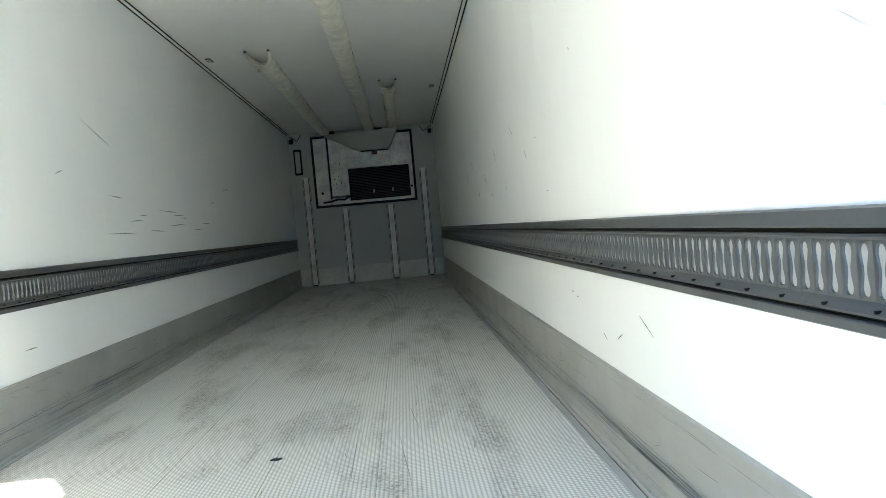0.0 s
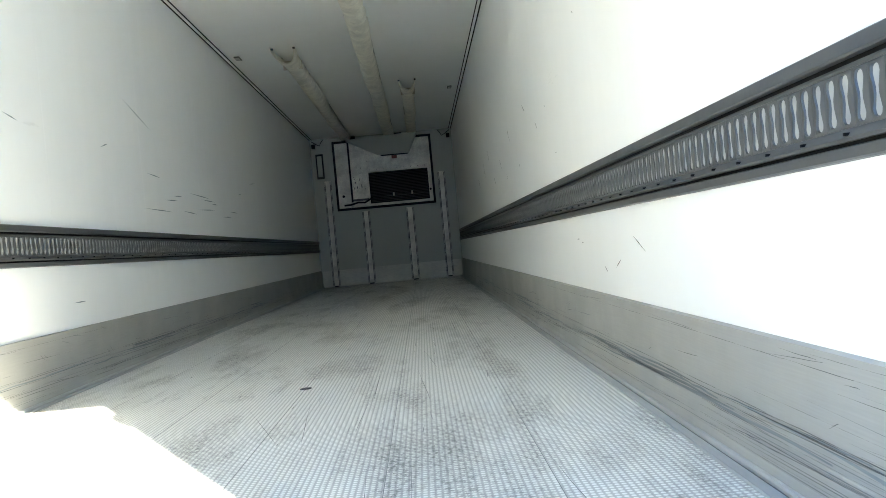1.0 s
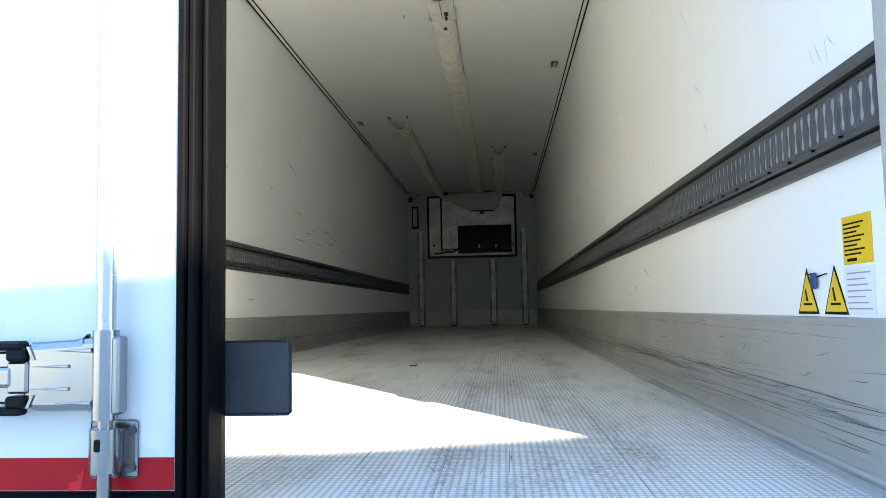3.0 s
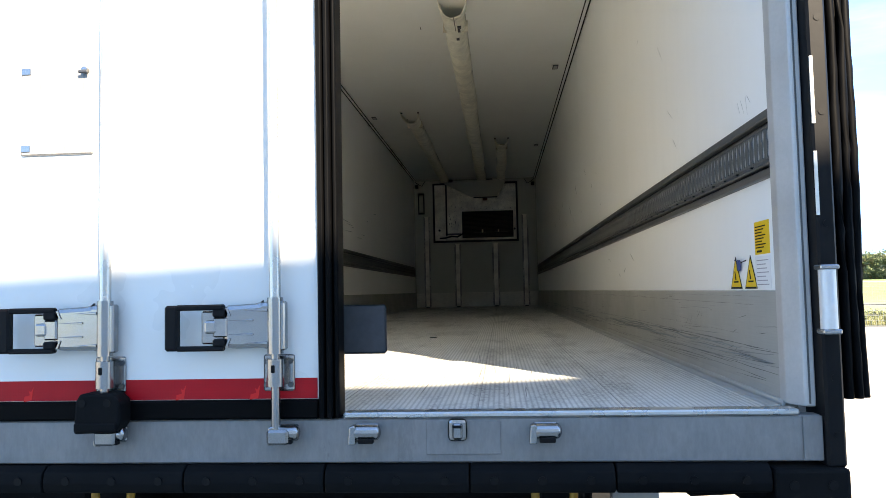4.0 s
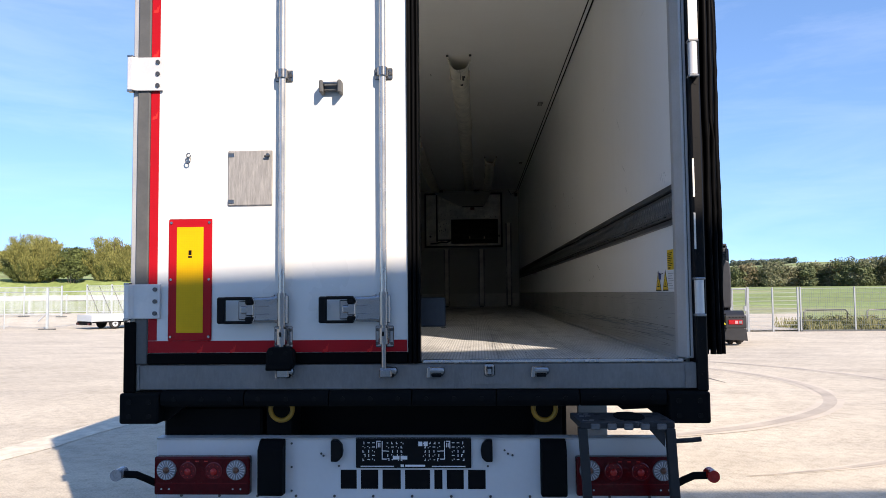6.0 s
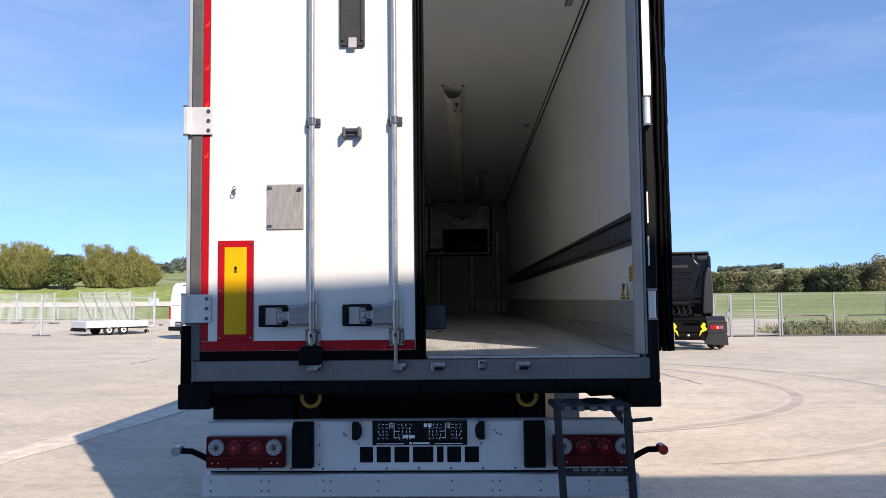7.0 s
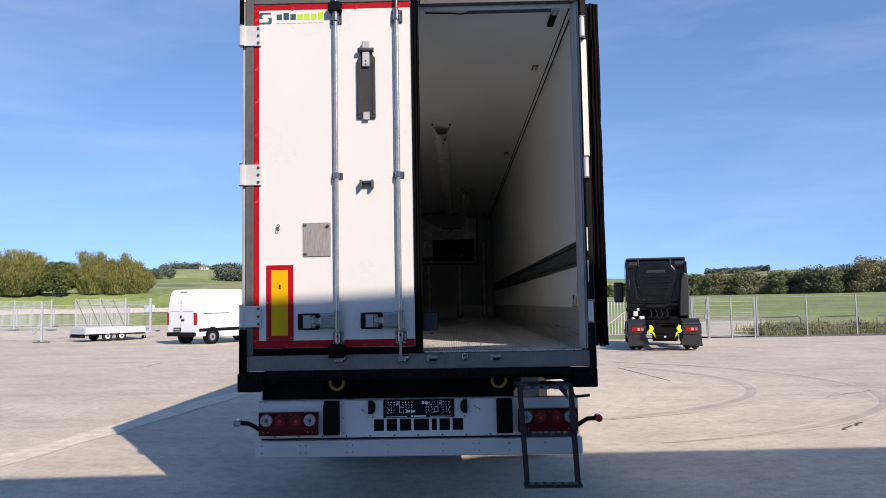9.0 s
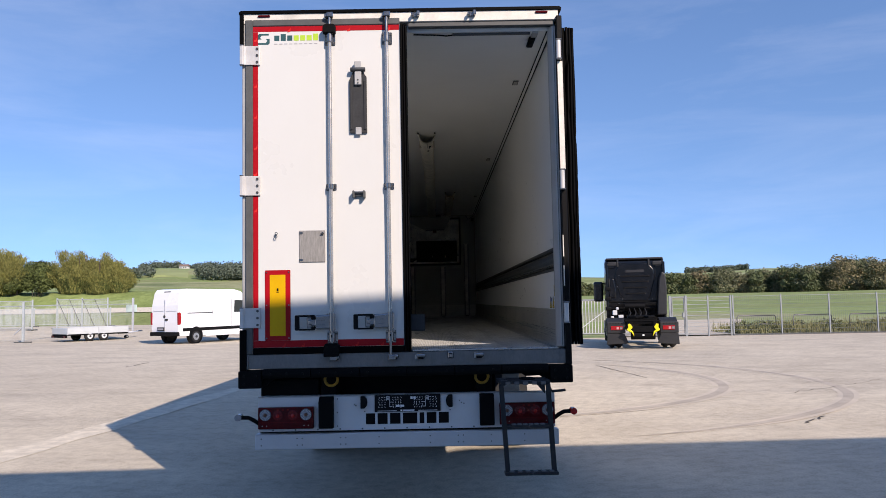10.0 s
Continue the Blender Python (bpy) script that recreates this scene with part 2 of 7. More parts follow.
def deck_surface():
    """Ribbed, worn aluminium deck: pale grey tread of small lozenges, stippled black where boots and pallets rubbed it."""
    m, nt, p = nodes_of("worn_ribbed_deck")
    big = noise_node(nt, 0.7, 5, 0.6)
    worn = noise_node(nt, 1.5, 6, 0.66, (2.2, 0.5, 1))
    speck = noise_node(nt, 70, 4, 0.75, (1, 0.6, 1))
    fine = noise_node(nt, 240, 2, 0.5)
    scr = noise_node(nt, 4.0, 6, 0.7, (6.0, 0.35, 1))
    gate = noise_node(nt, 1.1, 3, 0.5)
    c = ramp(nt, big.outputs["Fac"], ((0.3, (0.76, 0.758, 0.73)), (0.7, (0.86, 0.858, 0.825))))
    soft = ramp(nt, worn.outputs["Fac"], ((0.34, (0.80, 0.80, 0.785)), (0.50, (1, 1, 1))))
    base = mixed(nt, 1.0, c.outputs[0], soft.outputs[0], 'MULTIPLY')
    # lozenge tread
    tc = nt.nodes.new("ShaderNodeTexCoord")
    waves = []
    for way, sc in (('X', 20.6), ('Y', 20.6)):
        w = nt.nodes.new("ShaderNodeTexWave")
        w.bands_direction = way
        w.inputs["Scale"].default_value, w.inputs["Distortion"].default_value = sc, 0.3
        nt.links.new(tc.outputs["Object"], w.inputs["Vector"])
        waves.append(w)
    both = nt.nodes.new("ShaderNodeMath")
    both.operation = 'MULTIPLY'
    nt.links.new(waves[0].outputs["Fac"], both.inputs[0])
    nt.links.new(waves[1].outputs["Fac"], both.inputs[1])
    tread = ramp(nt, both.outputs[0], ((0.06, (0.60, 0.60, 0.60)), (0.38, (1, 1, 1))))
    base = mixed(nt, 1.0, base, tread.outputs[0], 'MULTIPLY')
    rub = ramp(nt, worn.outputs["Fac"], ((0.34, (1, 1, 1)), (0.51, (0, 0, 0))))
    sp = ramp(nt, speck.outputs["Fac"], ((0.47, (0, 0, 0)), (0.60, (0.85,) * 3)))
    base = mixed(nt, mixed(nt, 1.0, rub.outputs[0], sp.outputs[0], 'MULTIPLY'), base, (0.13, 0.13, 0.128))
    s = ramp(nt, scr.outputs["Fac"], ((0.645, (0, 0, 0)), (0.66, (0.8,) * 3), (0.675, (0, 0, 0))))
    g = ramp(nt, gate.outputs["Fac"], ((0.44, (0, 0, 0)), (0.58, (0.8,) * 3)))
    nt.links.new(mixed(nt, mixed(nt, 1.0, s.outputs[0], g.outputs[0], 'MULTIPLY'), base, (0.14, 0.14, 0.14)), p.inputs["Base Color"])
    p.inputs["Roughness"].default_value = 0.5
    p.inputs["Metallic"].default_value = 0.15
    bumped(nt, p, both.outputs[0], 0.4, 0.0015)
    return m


def tape(name, col):
    """Reflective sheeting with a fine honeycomb."""
    m, nt, p = nodes_of(name)
    tc = nt.nodes.new("ShaderNodeTexCoord")
    v = nt.nodes.new("ShaderNodeTexVoronoi")
    v.feature = 'DISTANCE_TO_EDGE'
    v.inputs["Scale"].default_value = 130
    v.inputs["Randomness"].default_value = 0.15
    nt.links.new(tc.outputs["Object"], v.inputs["Vector"])
    r = ramp(nt, v.outputs["Distance"], ((0.03, tone(col, 0.92)), (0.09, col)))
    d = noise_node(nt, 6, 4, 0.6)
    dd = ramp(nt, d.outputs["Fac"], ((0.3, (0.88,) * 3), (0.6, (1, 1, 1))))
    nt.links.new(mixed(nt, 1.0, r.outputs[0], dd.outputs[0], 'MULTIPLY'), p.inputs["Base Color"])
    p.inputs["Roughness"].default_value = 0.4
    p.inputs["Specular IOR Level"].default_value = 0.18
    return m


def asphalt():
    """Sun-bleached yard: fine stone, dusty patches, cracks and tyre rubber."""
    m, nt, p = nodes_of("bleached_asphalt")
    big = noise_node(nt, 0.12, 5, 0.6)
    mid = noise_node(nt, 0.9, 6, 0.7)
    fine = noise_node(nt, 55, 3, 0.7)
    run = noise_node(nt, 0.5, 4, 0.6, (0.35, 1.6, 1))
    c = ramp(nt, big.outputs["Fac"], ((0.32, (0.63, 0.56, 0.445)), (0.68, (0.72, 0.645, 0.515))))
    k = ramp(nt, mid.outputs["Fac"], ((0.3, (0.80, 0.79, 0.785)), (0.60, (1, 1, 1))))
    f = ramp(nt, fine.outputs["Fac"], ((0.32, (0.70,) * 3), (0.62, (1.0,) * 3)))
    r = ramp(nt, run.outputs["Fac"], ((0.36, (0.88, 0.88, 0.89)), (0.5, (1, 1, 1))))
    spot = noise_node(nt, 7.0, 5, 0.7)
    sp = ramp(nt, spot.outputs["Fac"], ((0.34, (0.80, 0.79, 0.78)), (0.56, (1, 1, 1))))
    a = mixed(nt, 1.0, c.outputs[0], k.outputs[0], 'MULTIPLY')
    a = mixed(nt, 1.0, a, sp.outputs[0], 'MULTIPLY')
    a = mixed(nt, 1.0, a, f.outputs[0], 'MULTIPLY')
    a = mixed(nt, 1.0, a, r.outputs[0], 'MULTIPLY')
    nt.links.new(a, p.inputs["Base Color"])
    p.inputs["Roughness"].default_value = 0.85
    p.inputs["Specular IOR Level"].default_value = 0.25
    bumped(nt, p, fine.outputs["Fac"], 0.5, 0.006)
    return m


def meadow():
    """Grass and fields, in bands and patches."""
    m, nt, p = nodes_of("meadow")
    big = noise_node(nt, 0.009, 2, 0.45, (1, 2.2, 1))
    mid = noise_node(nt, 0.16, 5, 0.65)
    fine = noise_node(nt, 1.6, 5, 0.75)
    c = ramp(nt, big.outputs["Fac"], ((0.34, (0.30, 0.31, 0.125)), (0.45, (0.30, 0.375, 0.125)), (0.52, (0.34, 0.41, 0.145)), (0.56, (0.42, 0.41, 0.23)), (0.64, (0.40, 0.40, 0.21)), (0.68, (0.22, 0.26, 0.105))))
    k = ramp(nt, mid.outputs["Fac"], ((0.3, (0.66, 0.70, 0.58)), (0.65, (1.0, 1.0, 1.0))))
    f = ramp(nt, fine.outputs["Fac"], ((0.3, (0.50, 0.54, 0.46)), (0.7, (1, 1, 1))))
    a = mixed(nt, 1.0, c.outputs[0], k.outputs[0], 'MULTIPLY')
    nt.links.new(mixed(nt, 1.0, a, f.outputs[0], 'MULTIPLY'), p.inputs["Base Color"])
    p.inputs["Roughness"].default_value = 0.95
    bumped(nt, p, fine.outputs["Fac"], 0.6, 0.08)
    return m


def foliage(name, dark, light):
    m, nt, p = nodes_of(name)
    g = nt.nodes.new("ShaderNodeNewGeometry")
    r = ramp(nt, g.outputs["Random Per Island"], ((0.0, dark), (0.55, light), (1.0, tone(light, 1.12))))
    n = noise_node(nt, 0.35, 3, 0.5)
    k = ramp(nt, n.outputs["Fac"], ((0.3, (0.65,) * 3), (0.7, (1, 1, 1))))
    nt.links.new(mixed(nt, 1.0, r.outputs[0], k.outputs[0], 'MULTIPLY'), p.inputs["Base Color"])
    p.inputs["Roughness"].default_value = 0.7
    p.inputs["Specular IOR Level"].default_value = 0.2
    return m


WALL = panel_white("white_wall_skin", (0.90, 0.91, 0.895), 0.012)
CEIL = panel_white("white_ceiling_skin", (0.885, 0.895, 0.875), 0.012)
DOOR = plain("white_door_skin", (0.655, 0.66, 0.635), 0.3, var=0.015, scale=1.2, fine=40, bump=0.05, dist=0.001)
DECK = deck_surface()
KICK = scraped("scraped_aluminium", (0.40, 0.40, 0.372), (1, 0.10, 4.0), (0.15, 0.155, 0.155), metal=0.2, rough=0.42, thin=True)
BEAD = scraped("smooth_bead_aluminium", (0.46, 0.475, 0.465), (1, 0.10, 4.0), (0.2, 0.205, 0.205), metal=0.2, rough=0.4, thin=True)
SILL = scraped("stained_steel_sill", (0.235, 0.232, 0.225), (1.4, 1, 0.5), (0.13, 0.125, 0.12), metal=0.3, rough=0.45)
ALU = plain("bright_aluminium", (0.52, 0.505, 0.475), 0.26, 0.75, 0.05, 6, 160, 0.02, 0.0005)
CAST = plain("cast_zinc", (0.30, 0.30, 0.298), 0.2, 0.95, 0.05, 9, 120, 0.02, 0.0004)
POST = plain("grey_aluminium_post", (0.46, 0.455, 0.44), 0.45, 0.3, 0.12, 3, 90, 0.1, 0.001)
HEAD = plain("scratched_cream_header", (0.70, 0.67, 0.60), 0.5, 0.05, 0.12, 9, 70, 0.2, 0.001)
RAIL = plain("charcoal_wall_rail", (0.074, 0.079, 0.080), 0.42, 0.1, 0.2, 5, 70, 0.12, 0.001)
BACKING = plain("pale_slot_backing", (0.30, 0.307, 0.302), 0.5, 0.0, 0.1, 5, 60)
RUBBER = plain("black_rubber", (0.005, 0.0053, 0.0056), 0.7, 0.0, 0.25, 8, 80, 0.3, 0.002, 0.08)
GASKET = plain("black_door_gasket", (0.0025, 0.0025, 0.0027), 0.5, 0.0, 0.2, 5, 60, 0.15, 0.001, 0.05)
DGREY = plain("dark_grey_edging", (0.085, 0.087, 0.085), 0.55, 0.0, 0.18, 5, 80, 0.2, 0.001)
PLASTIC = plain("matt_black_plastic", (0.007, 0.0072, 0.0076), 0.55, 0.0, 0.2, 12, 120, 0.2, 0.001, 0.12)
RED = tape("red_reflective_tape", (0.42, 0.006, 0.012))
REDDIM = plain("dull_red_emblem", (0.66, 0.030, 0.028), 0.6, 0, 0.1, spec=0.1)
YELLOW = tape("yellow_reflective_sheet", (0.72, 0.40, 0.008))
SHEET = plain("weathered_zinc_sheet", (0.29, 0.28, 0.265), 0.55, 0.1, 0.26, 11, 60, 0.3, 0.002, stretch=(9, 1, 1.1))
HINGE = plain("painted_hinge", (0.62, 0.61, 0.59), 0.35, 0.25, 0.08, 4, 80)
BOLT = plain("dark_bolt", (0.10, 0.10, 0.10), 0.4, 0.8, 0.2, 30, 90)
FRONTW = plain("grey_bulkhead_paint", (0.445, 0.44, 0.385), 0.55, 0.0, 0.05, 1.5, 40)
FKICK = scraped("bulkhead_kick_sheet", (0.72, 0.70, 0.63), (0.3, 1, 3), (0.48, 0.46, 0.41), metal=0.1, rough=0.5)
CREAM = plain("cream_duct_fabric", (0.84, 0.815, 0.71), 0.55, 0.0, 0.16, 9, 60, 0.5, 0.006)
DUCTIN = plain("beige_duct_lining", (0.60, 0.54, 0.43), 0.8, 0.0, 0.12, 6, 60)
STEEL = plain("unit_sheet_steel", (0.78, 0.725, 0.645), 0.42, 0.1, 0.34, 4, 60, 0.2, 0.002)
SLAT = plain("dark_grey_slat", (0.035, 0.033, 0.032), 0.5, 0.2, 0.3, 8, 90)
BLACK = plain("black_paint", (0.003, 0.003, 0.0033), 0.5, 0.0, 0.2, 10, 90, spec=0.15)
CHASSIS = plain("black_chassis_steel", (0.005, 0.0052, 0.0056), 0.7, 0.0, 0.25, 6, 60, 0.3, 0.002, 0.1)
PANELW = plain("white_rear_panel", (0.62, 0.63, 0.635), 0.35, 0.0, 0.04, 2, 50, 0.08, 0.001)
BEAM = plain("aluminium_bumper_beam", (0.56, 0.57, 0.58), 0.4, 0.15, 0.06, 2, 70)
LENS = plain("red_lamp_lens", (0.085, 0.0015, 0.003), 0.10, 0.0, 0.25, 14, 60, 0.5, 0.003, 0.25)
LENSB = plain("bright_red_lens", (0.45, 0.015, 0.010), 0.12, 0.0, 0.2, 30, 120, 0.6, 0.003)
FACET = plain("bright_lens_facet", (0.42, 0.42, 0.44), 0.12, 0.2, 0.05, 30, 90, 0.1)
AMBER = plain("amber_bulb", (0.16, 0.06, 0.03), 0.3)
LENSR = plain("deep_red_lens", (0.14, 0.003, 0.005), 0.12, 0.0, 0.2, 30, 120, 0.3, 0.002)
CLEAR = plain("clear_lamp_reflector", (0.34, 0.34, 0.36), 0.14, 0.6, 0.2, 60, 150, 0.8, 0.003)
STEP = scraped("worn_black_step_steel", (0.030, 0.031, 0.034), (1, 1, 1), (0.11, 0.112, 0.118), metal=0.2, rough=0.6)
HOOK = plain("yellow_eye_paint", (0.36, 0.185, 0.012), 0.5, 0.0, 0.2, 15, 90)
WARN = plain("warning_yellow", (0.82, 0.52, 0.02), 0.45, 0.0, 0.04, 6, 60)
PAPER = plain("white_sticker", (0.78, 0.79, 0.80), 0.45, 0.0, 0.03)
INK = plain("black_ink", (0.004, 0.004, 0.0045), 0.5, 0.0, 0.1, spec=0.12)
INKG = plain("grey_ink", (0.34, 0.34, 0.36), 0.5, 0.0, 0.1)
BLUE = plain("blue_tag", (0.04, 0.07, 0.20), 0.4, 0.0, 0.2, 20)
TEAL = plain("dark_teal_print", (0.02, 0.085, 0.09), 0.4, 0.0, 0.05)
LIME = plain("lime_print", (0.42, 0.62, 0.05), 0.4, 0.0, 0.05)
LIMEFIELD = plain("lime_green_field", (0.27, 0.31, 0.12), 0.95, 0, 0.12, 0.02, 0.4)
ASPHALT = asphalt()
MEADOW = meadow()
CLAD = plain("white_metal_cladding", (0.80, 0.80, 0.79), 0.5, 0.1, 0.06, 0.4, 20)
GALVD = plain("weathered_galvanised_steel", (0.27, 0.29, 0.30), 0.5, 0.25, 0.12, 5, 60)
GALVM = plain("dull_galvanised_steel", (0.44, 0.48, 0.48), 0.5, 0.2, 0.12, 5, 60)
MINT = plain("pale_green_box", (0.45, 0.56, 0.52), 0.5, 0.0, 0.1)
GALV = plain("galvanised_steel", (0.50, 0.52, 0.54), 0.45, 0.25, 0.12, 5, 60)
WIRE = plain("green_grey_wire", (0.20, 0.22, 0.225), 0.5, 0.3, 0.1)
VANW = plain("white_van_paint", (0.80, 0.81, 0.82), 0.22, 0.0, 0.02, 1, 30, 0.03, 0.001)
TYRE = plain("tyre_rubber", (0.010, 0.010, 0.010), 0.75, 0.0, 0.2, 9, 90, 0.4, 0.003)
RIM = plain("wheel_rim", (0.50, 0.51, 0.52), 0.35, 0.8, 0.15, 8, 90)
GLASS = plain("tinted_glass", (0.03, 0.035, 0.04), 0.06, 0.0, 0.05, 2, 20, 0.0)
TRUCK = plain("black_truck_paint", (0.004, 0.004, 0.0048), 0.2, 0.0, 0.12, 2, 40, 0.05, 0.001)
FENDER = plain("grey_fender_plastic", (0.016, 0.0165, 0.018), 0.5, 0.0, 0.15, 6, 60)
LENSD = plain("truck_lamp_red", (0.36, 0.008, 0.012), 0.2, 0.0, 0.2, 30, 120, 0.3, 0.002)
BLUSH = plain("pink_lamp_segment", (0.62, 0.26, 0.27), 0.2, 0.0, 0.1)
VYEL = plain("yellow_wedge_plastic", (0.85, 0.72, 0.02), 0.4, 0.0, 0.08)
WILLOW = foliage("willow_leaves", (0.085, 0.092, 0.026), (0.265, 0.255, 0.080))
SCRUB = foliage("olive_scrub_leaves", (0.07, 0.085, 0.03), (0.19, 0.20, 0.085))
GREEN = foliage("green_leaves", (0.045, 0.062, 0.018), (0.115, 0.140, 0.044))
WOODG = foliage("woodland_green_leaves", (0.075, 0.095, 0.042), (0.135, 0.160, 0.074))
WOODB = foliage("woodland_brown_leaves", (0.165, 0.140, 0.080), (0.235, 0.200, 0.110))
WOODO = foliage("woodland_grey_leaves", (0.120, 0.130, 0.075), (0.190, 0.195, 0.110))
GRASS = foliage("dry_grass_blades", (0.10, 0.12, 0.045), (0.25, 0.24, 0.11))
BARK = plain("bark", (0.10, 0.08, 0.06), 0.9, 0.0, 0.25, 4, 30, 0.6, 0.01)
# distance haze is put into these leaf colours, bluer and paler
FAR = foliage("hazed_far_leaves", (0.085, 0.115, 0.085), (0.135, 0.165, 0.120))
HOUSE = plain("house_render", (0.75, 0.73, 0.70), 0.8)
TILE = plain("clay_roof", (0.22, 0.14, 0.11), 0.8)

# ---------------------------------------------------------------- the yard and the land
FLOOR, CEILING, FRONT, WX = 1.313, 3.893, 13.10, 1.235


def smooth(a, b, v):
    t = min(1.0, max(0.0, (v - a) / (b - a)))
    return t * t * (3 - 2 * t)


def yard_height(x, y):
    s = smooth(4.0, 9.0, y)
    lift = 0.45 * smooth(36, 46, y) * smooth(-4, -12, x)
    return s * (-0.00916 * (min(y, 40) - 5) - 0.00656 * max(-30.0, min(9.0, x))) + lift


def land_height(x, y):
    d = math.hypot(x, y)
    cx = max(-25, min(25, x))
    inside = y < fence_y(x) - 1.0 and -60 < x < 60
    near = yard_height(cx, min(y, 54 if x < 0 else 36)) - (0.20 if inside else 0.03)
    left = smooth(-4, -12, x)
    bank = left * (0.95 * smooth(53.5, 59, y) + 0.15 * smooth(59, 61, y) + 1.85 * smooth(61, 67, y)) * (1 - 0.9 * smooth(72, 130, y))
    rise = 2.9 * smooth(60, 220, d)
    az = math.degrees(math.atan2(x, max(1.0, y)))
    hill = smooth(300, 900, d) * (25 + 13 * smooth(-6, -15, az) + 2.0 * math.sin(az * 0.31 + 0.6) + 1.2 * math.sin(az * 0.83))
    hill += smooth(950, 2200, d) * 4
    if y < 0:
        hill = rise = 0
    return near + bank + rise + hill


def build_land():
    xs = [-3000, -1800, -1100] + list(range(-840, -80, 40)) + [-72] + list(range(-60, 61, 4)) + [72] + list(range(80, 841, 40)) + [1100, 1800, 3000]
    ys = [-600, -200, -80, -30, -10, 0, 5, 10, 15, 20, 25, 30, 34, 38, 42, 46, 50, 54, 55.5, 57, 58.5, 60, 61.5, 63, 64.5, 66, 67.5, 70, 76, 86, 100, 120, 145, 175, 210, 260, 320, 390, 470, 520, 560, 600, 630, 660, 690, 720, 750, 780, 810, 840, 870, 900, 930, 960, 1000, 1100, 1400, 1800, 2300, 3000]
    verts = [(x, y, land_height(x, y)) for y in ys for x in xs]
    w = len(xs)
    faces = [(j * w + i, j * w + i + 1, (j + 1) * w + i + 1, (j + 1) * w + i) for j in range(len(ys) - 1) for i in range(w - 1)]
    ob = raw("ground", verts, faces, MEADOW)
    for f in ob.data.polygons:
        f.use_smooth = True
    tagged(ob, "green and straw-coloured fields rising to low hills", "ground", kind="structure")


def fence_y(x):
    """The yard's far edge: right of the trailer along the wire fence, left of it along the grassy bank."""
    if x > 0:
        return 32.25
    return 54.0


def build_yard():
    xs = [-60, -45, -35] + [i * 2.5 for i in range(-12, 15) if i] + [-0.02, 0.02] + [42, 50, 60]
    xs.sort()
    rows = [-30, -20, -10, -5, 0, 2, 4, 6, 8, 10, 13, 16, 19, 22]
    verts, w = [], len(xs)
    for y in rows:
        verts += [(x, y, yard_height(x, y)) for x in xs]
    for k in (0.125, 0.25, 0.375, 0.5, 0.625, 0.75, 0.875, 1.0):
        verts += [(x, 22 + k * max(0.5, fence_y(x) - 22), yard_height(x, 22 + k * max(0.5, fence_y(x) - 22))) for x in xs]
    h = len(rows) + 8
    faces = [(j * w + i, j * w + i + 1, (j + 1) * w + i + 1, (j + 1) * w + i) for j in range(h - 1) for i in range(w - 1)]
    ob = raw("road_yard", verts, faces, ASPHALT)
    for f in ob.data.polygons:
        f.use_smooth = True
    tagged(ob, "sun-bleached asphalt yard with tyre marks and cracks", "yard", kind="structure")
    return ob


def ground_strip(name, pts, width, material, parent, label="", lift=0.004, wander=0.5, taper=False):
    """A thin flat mark lying on the yard along pts."""
    bm = B()
    prev = None
    for i, p in enumerate(pts):
        a, b = Vector(pts[max(0, i - 1)]), Vector(pts[min(len(pts) - 1, i + 1)])
        d = (b - a).normalized()
        n = Vector((-d.y, d.x))
        wd = width * (1 + wander * (random.random() - 0.5)) / 2
        if taper:
            wd *= min(1.0, 0.05 + 6.0 * min(i, len(pts) - 1 - i) / len(pts))
        l, r = Vector(p) + n * wd, Vector(p) - n * wd
        cur = [bm.verts.new((q.x, q.y, yard_height(q.x, q.y) + lift)) for q in (l, r)]
        if prev:
            bm.faces.new((prev[0], prev[1], cur[1], cur[0]))
        prev = cur
    return part(name, bm, material, parent, label, kind="")


build_land()
YARD = build_yard()
MARK = plain("tyre_rubber_mark", (0.435, 0.38, 0.31), 0.85, 0, 0.2, 1.5, 30)
CRACK = plain("crack_shadow", (0.075, 0.068, 0.06), 0.9, 0, 0.2)
PALE = plain("pale_dust", (0.68, 0.61, 0.49), 0.9, 0, 0.22, 5, 60, 0.5, 0.01)


def arc(cx, cy, r, a0, a1, n=26):
    return [(cx + r * math.cos(radians(a0 + (a1 - a0) * i / n)), cy + r * math.sin(radians(a0 + (a1 - a0) * i / n))) for i in range(n + 1)]


SOFT = plain("faint_rubber_mark", (0.535, 0.47, 0.38), 0.85, 0, 0.12, 1.5, 30)
for cx, cy, r, a0, a1, wd in ((0.18, 10.8, 5.97, -78, 42, 0.20), (0.89, 10.4, 7.23, -76, 60, 0.18)):
    for mat, k, up in ((SOFT, 1.9, 0.003), (MARK, 0.9, 0.006)):
        ground_strip("tyre_mark", arc(cx, cy, r, a0, a1, 60), wd * k, mat, YARD, lift=up, wander=0.12, taper=True)


def crack(x0, y0, x1, y1, n=14, wob=0.08, wd=0.025):
    pts = []
    for i in range(n + 1):
        k = i / n
        pts.append((x0 + (x1 - x0) * k + random.uniform(-wob, wob), y0 + (y1 - y0) * k + random.uniform(-wob, wob)))
    ground_strip("crack", pts, wd, CRACK, YARD, lift=0.007)


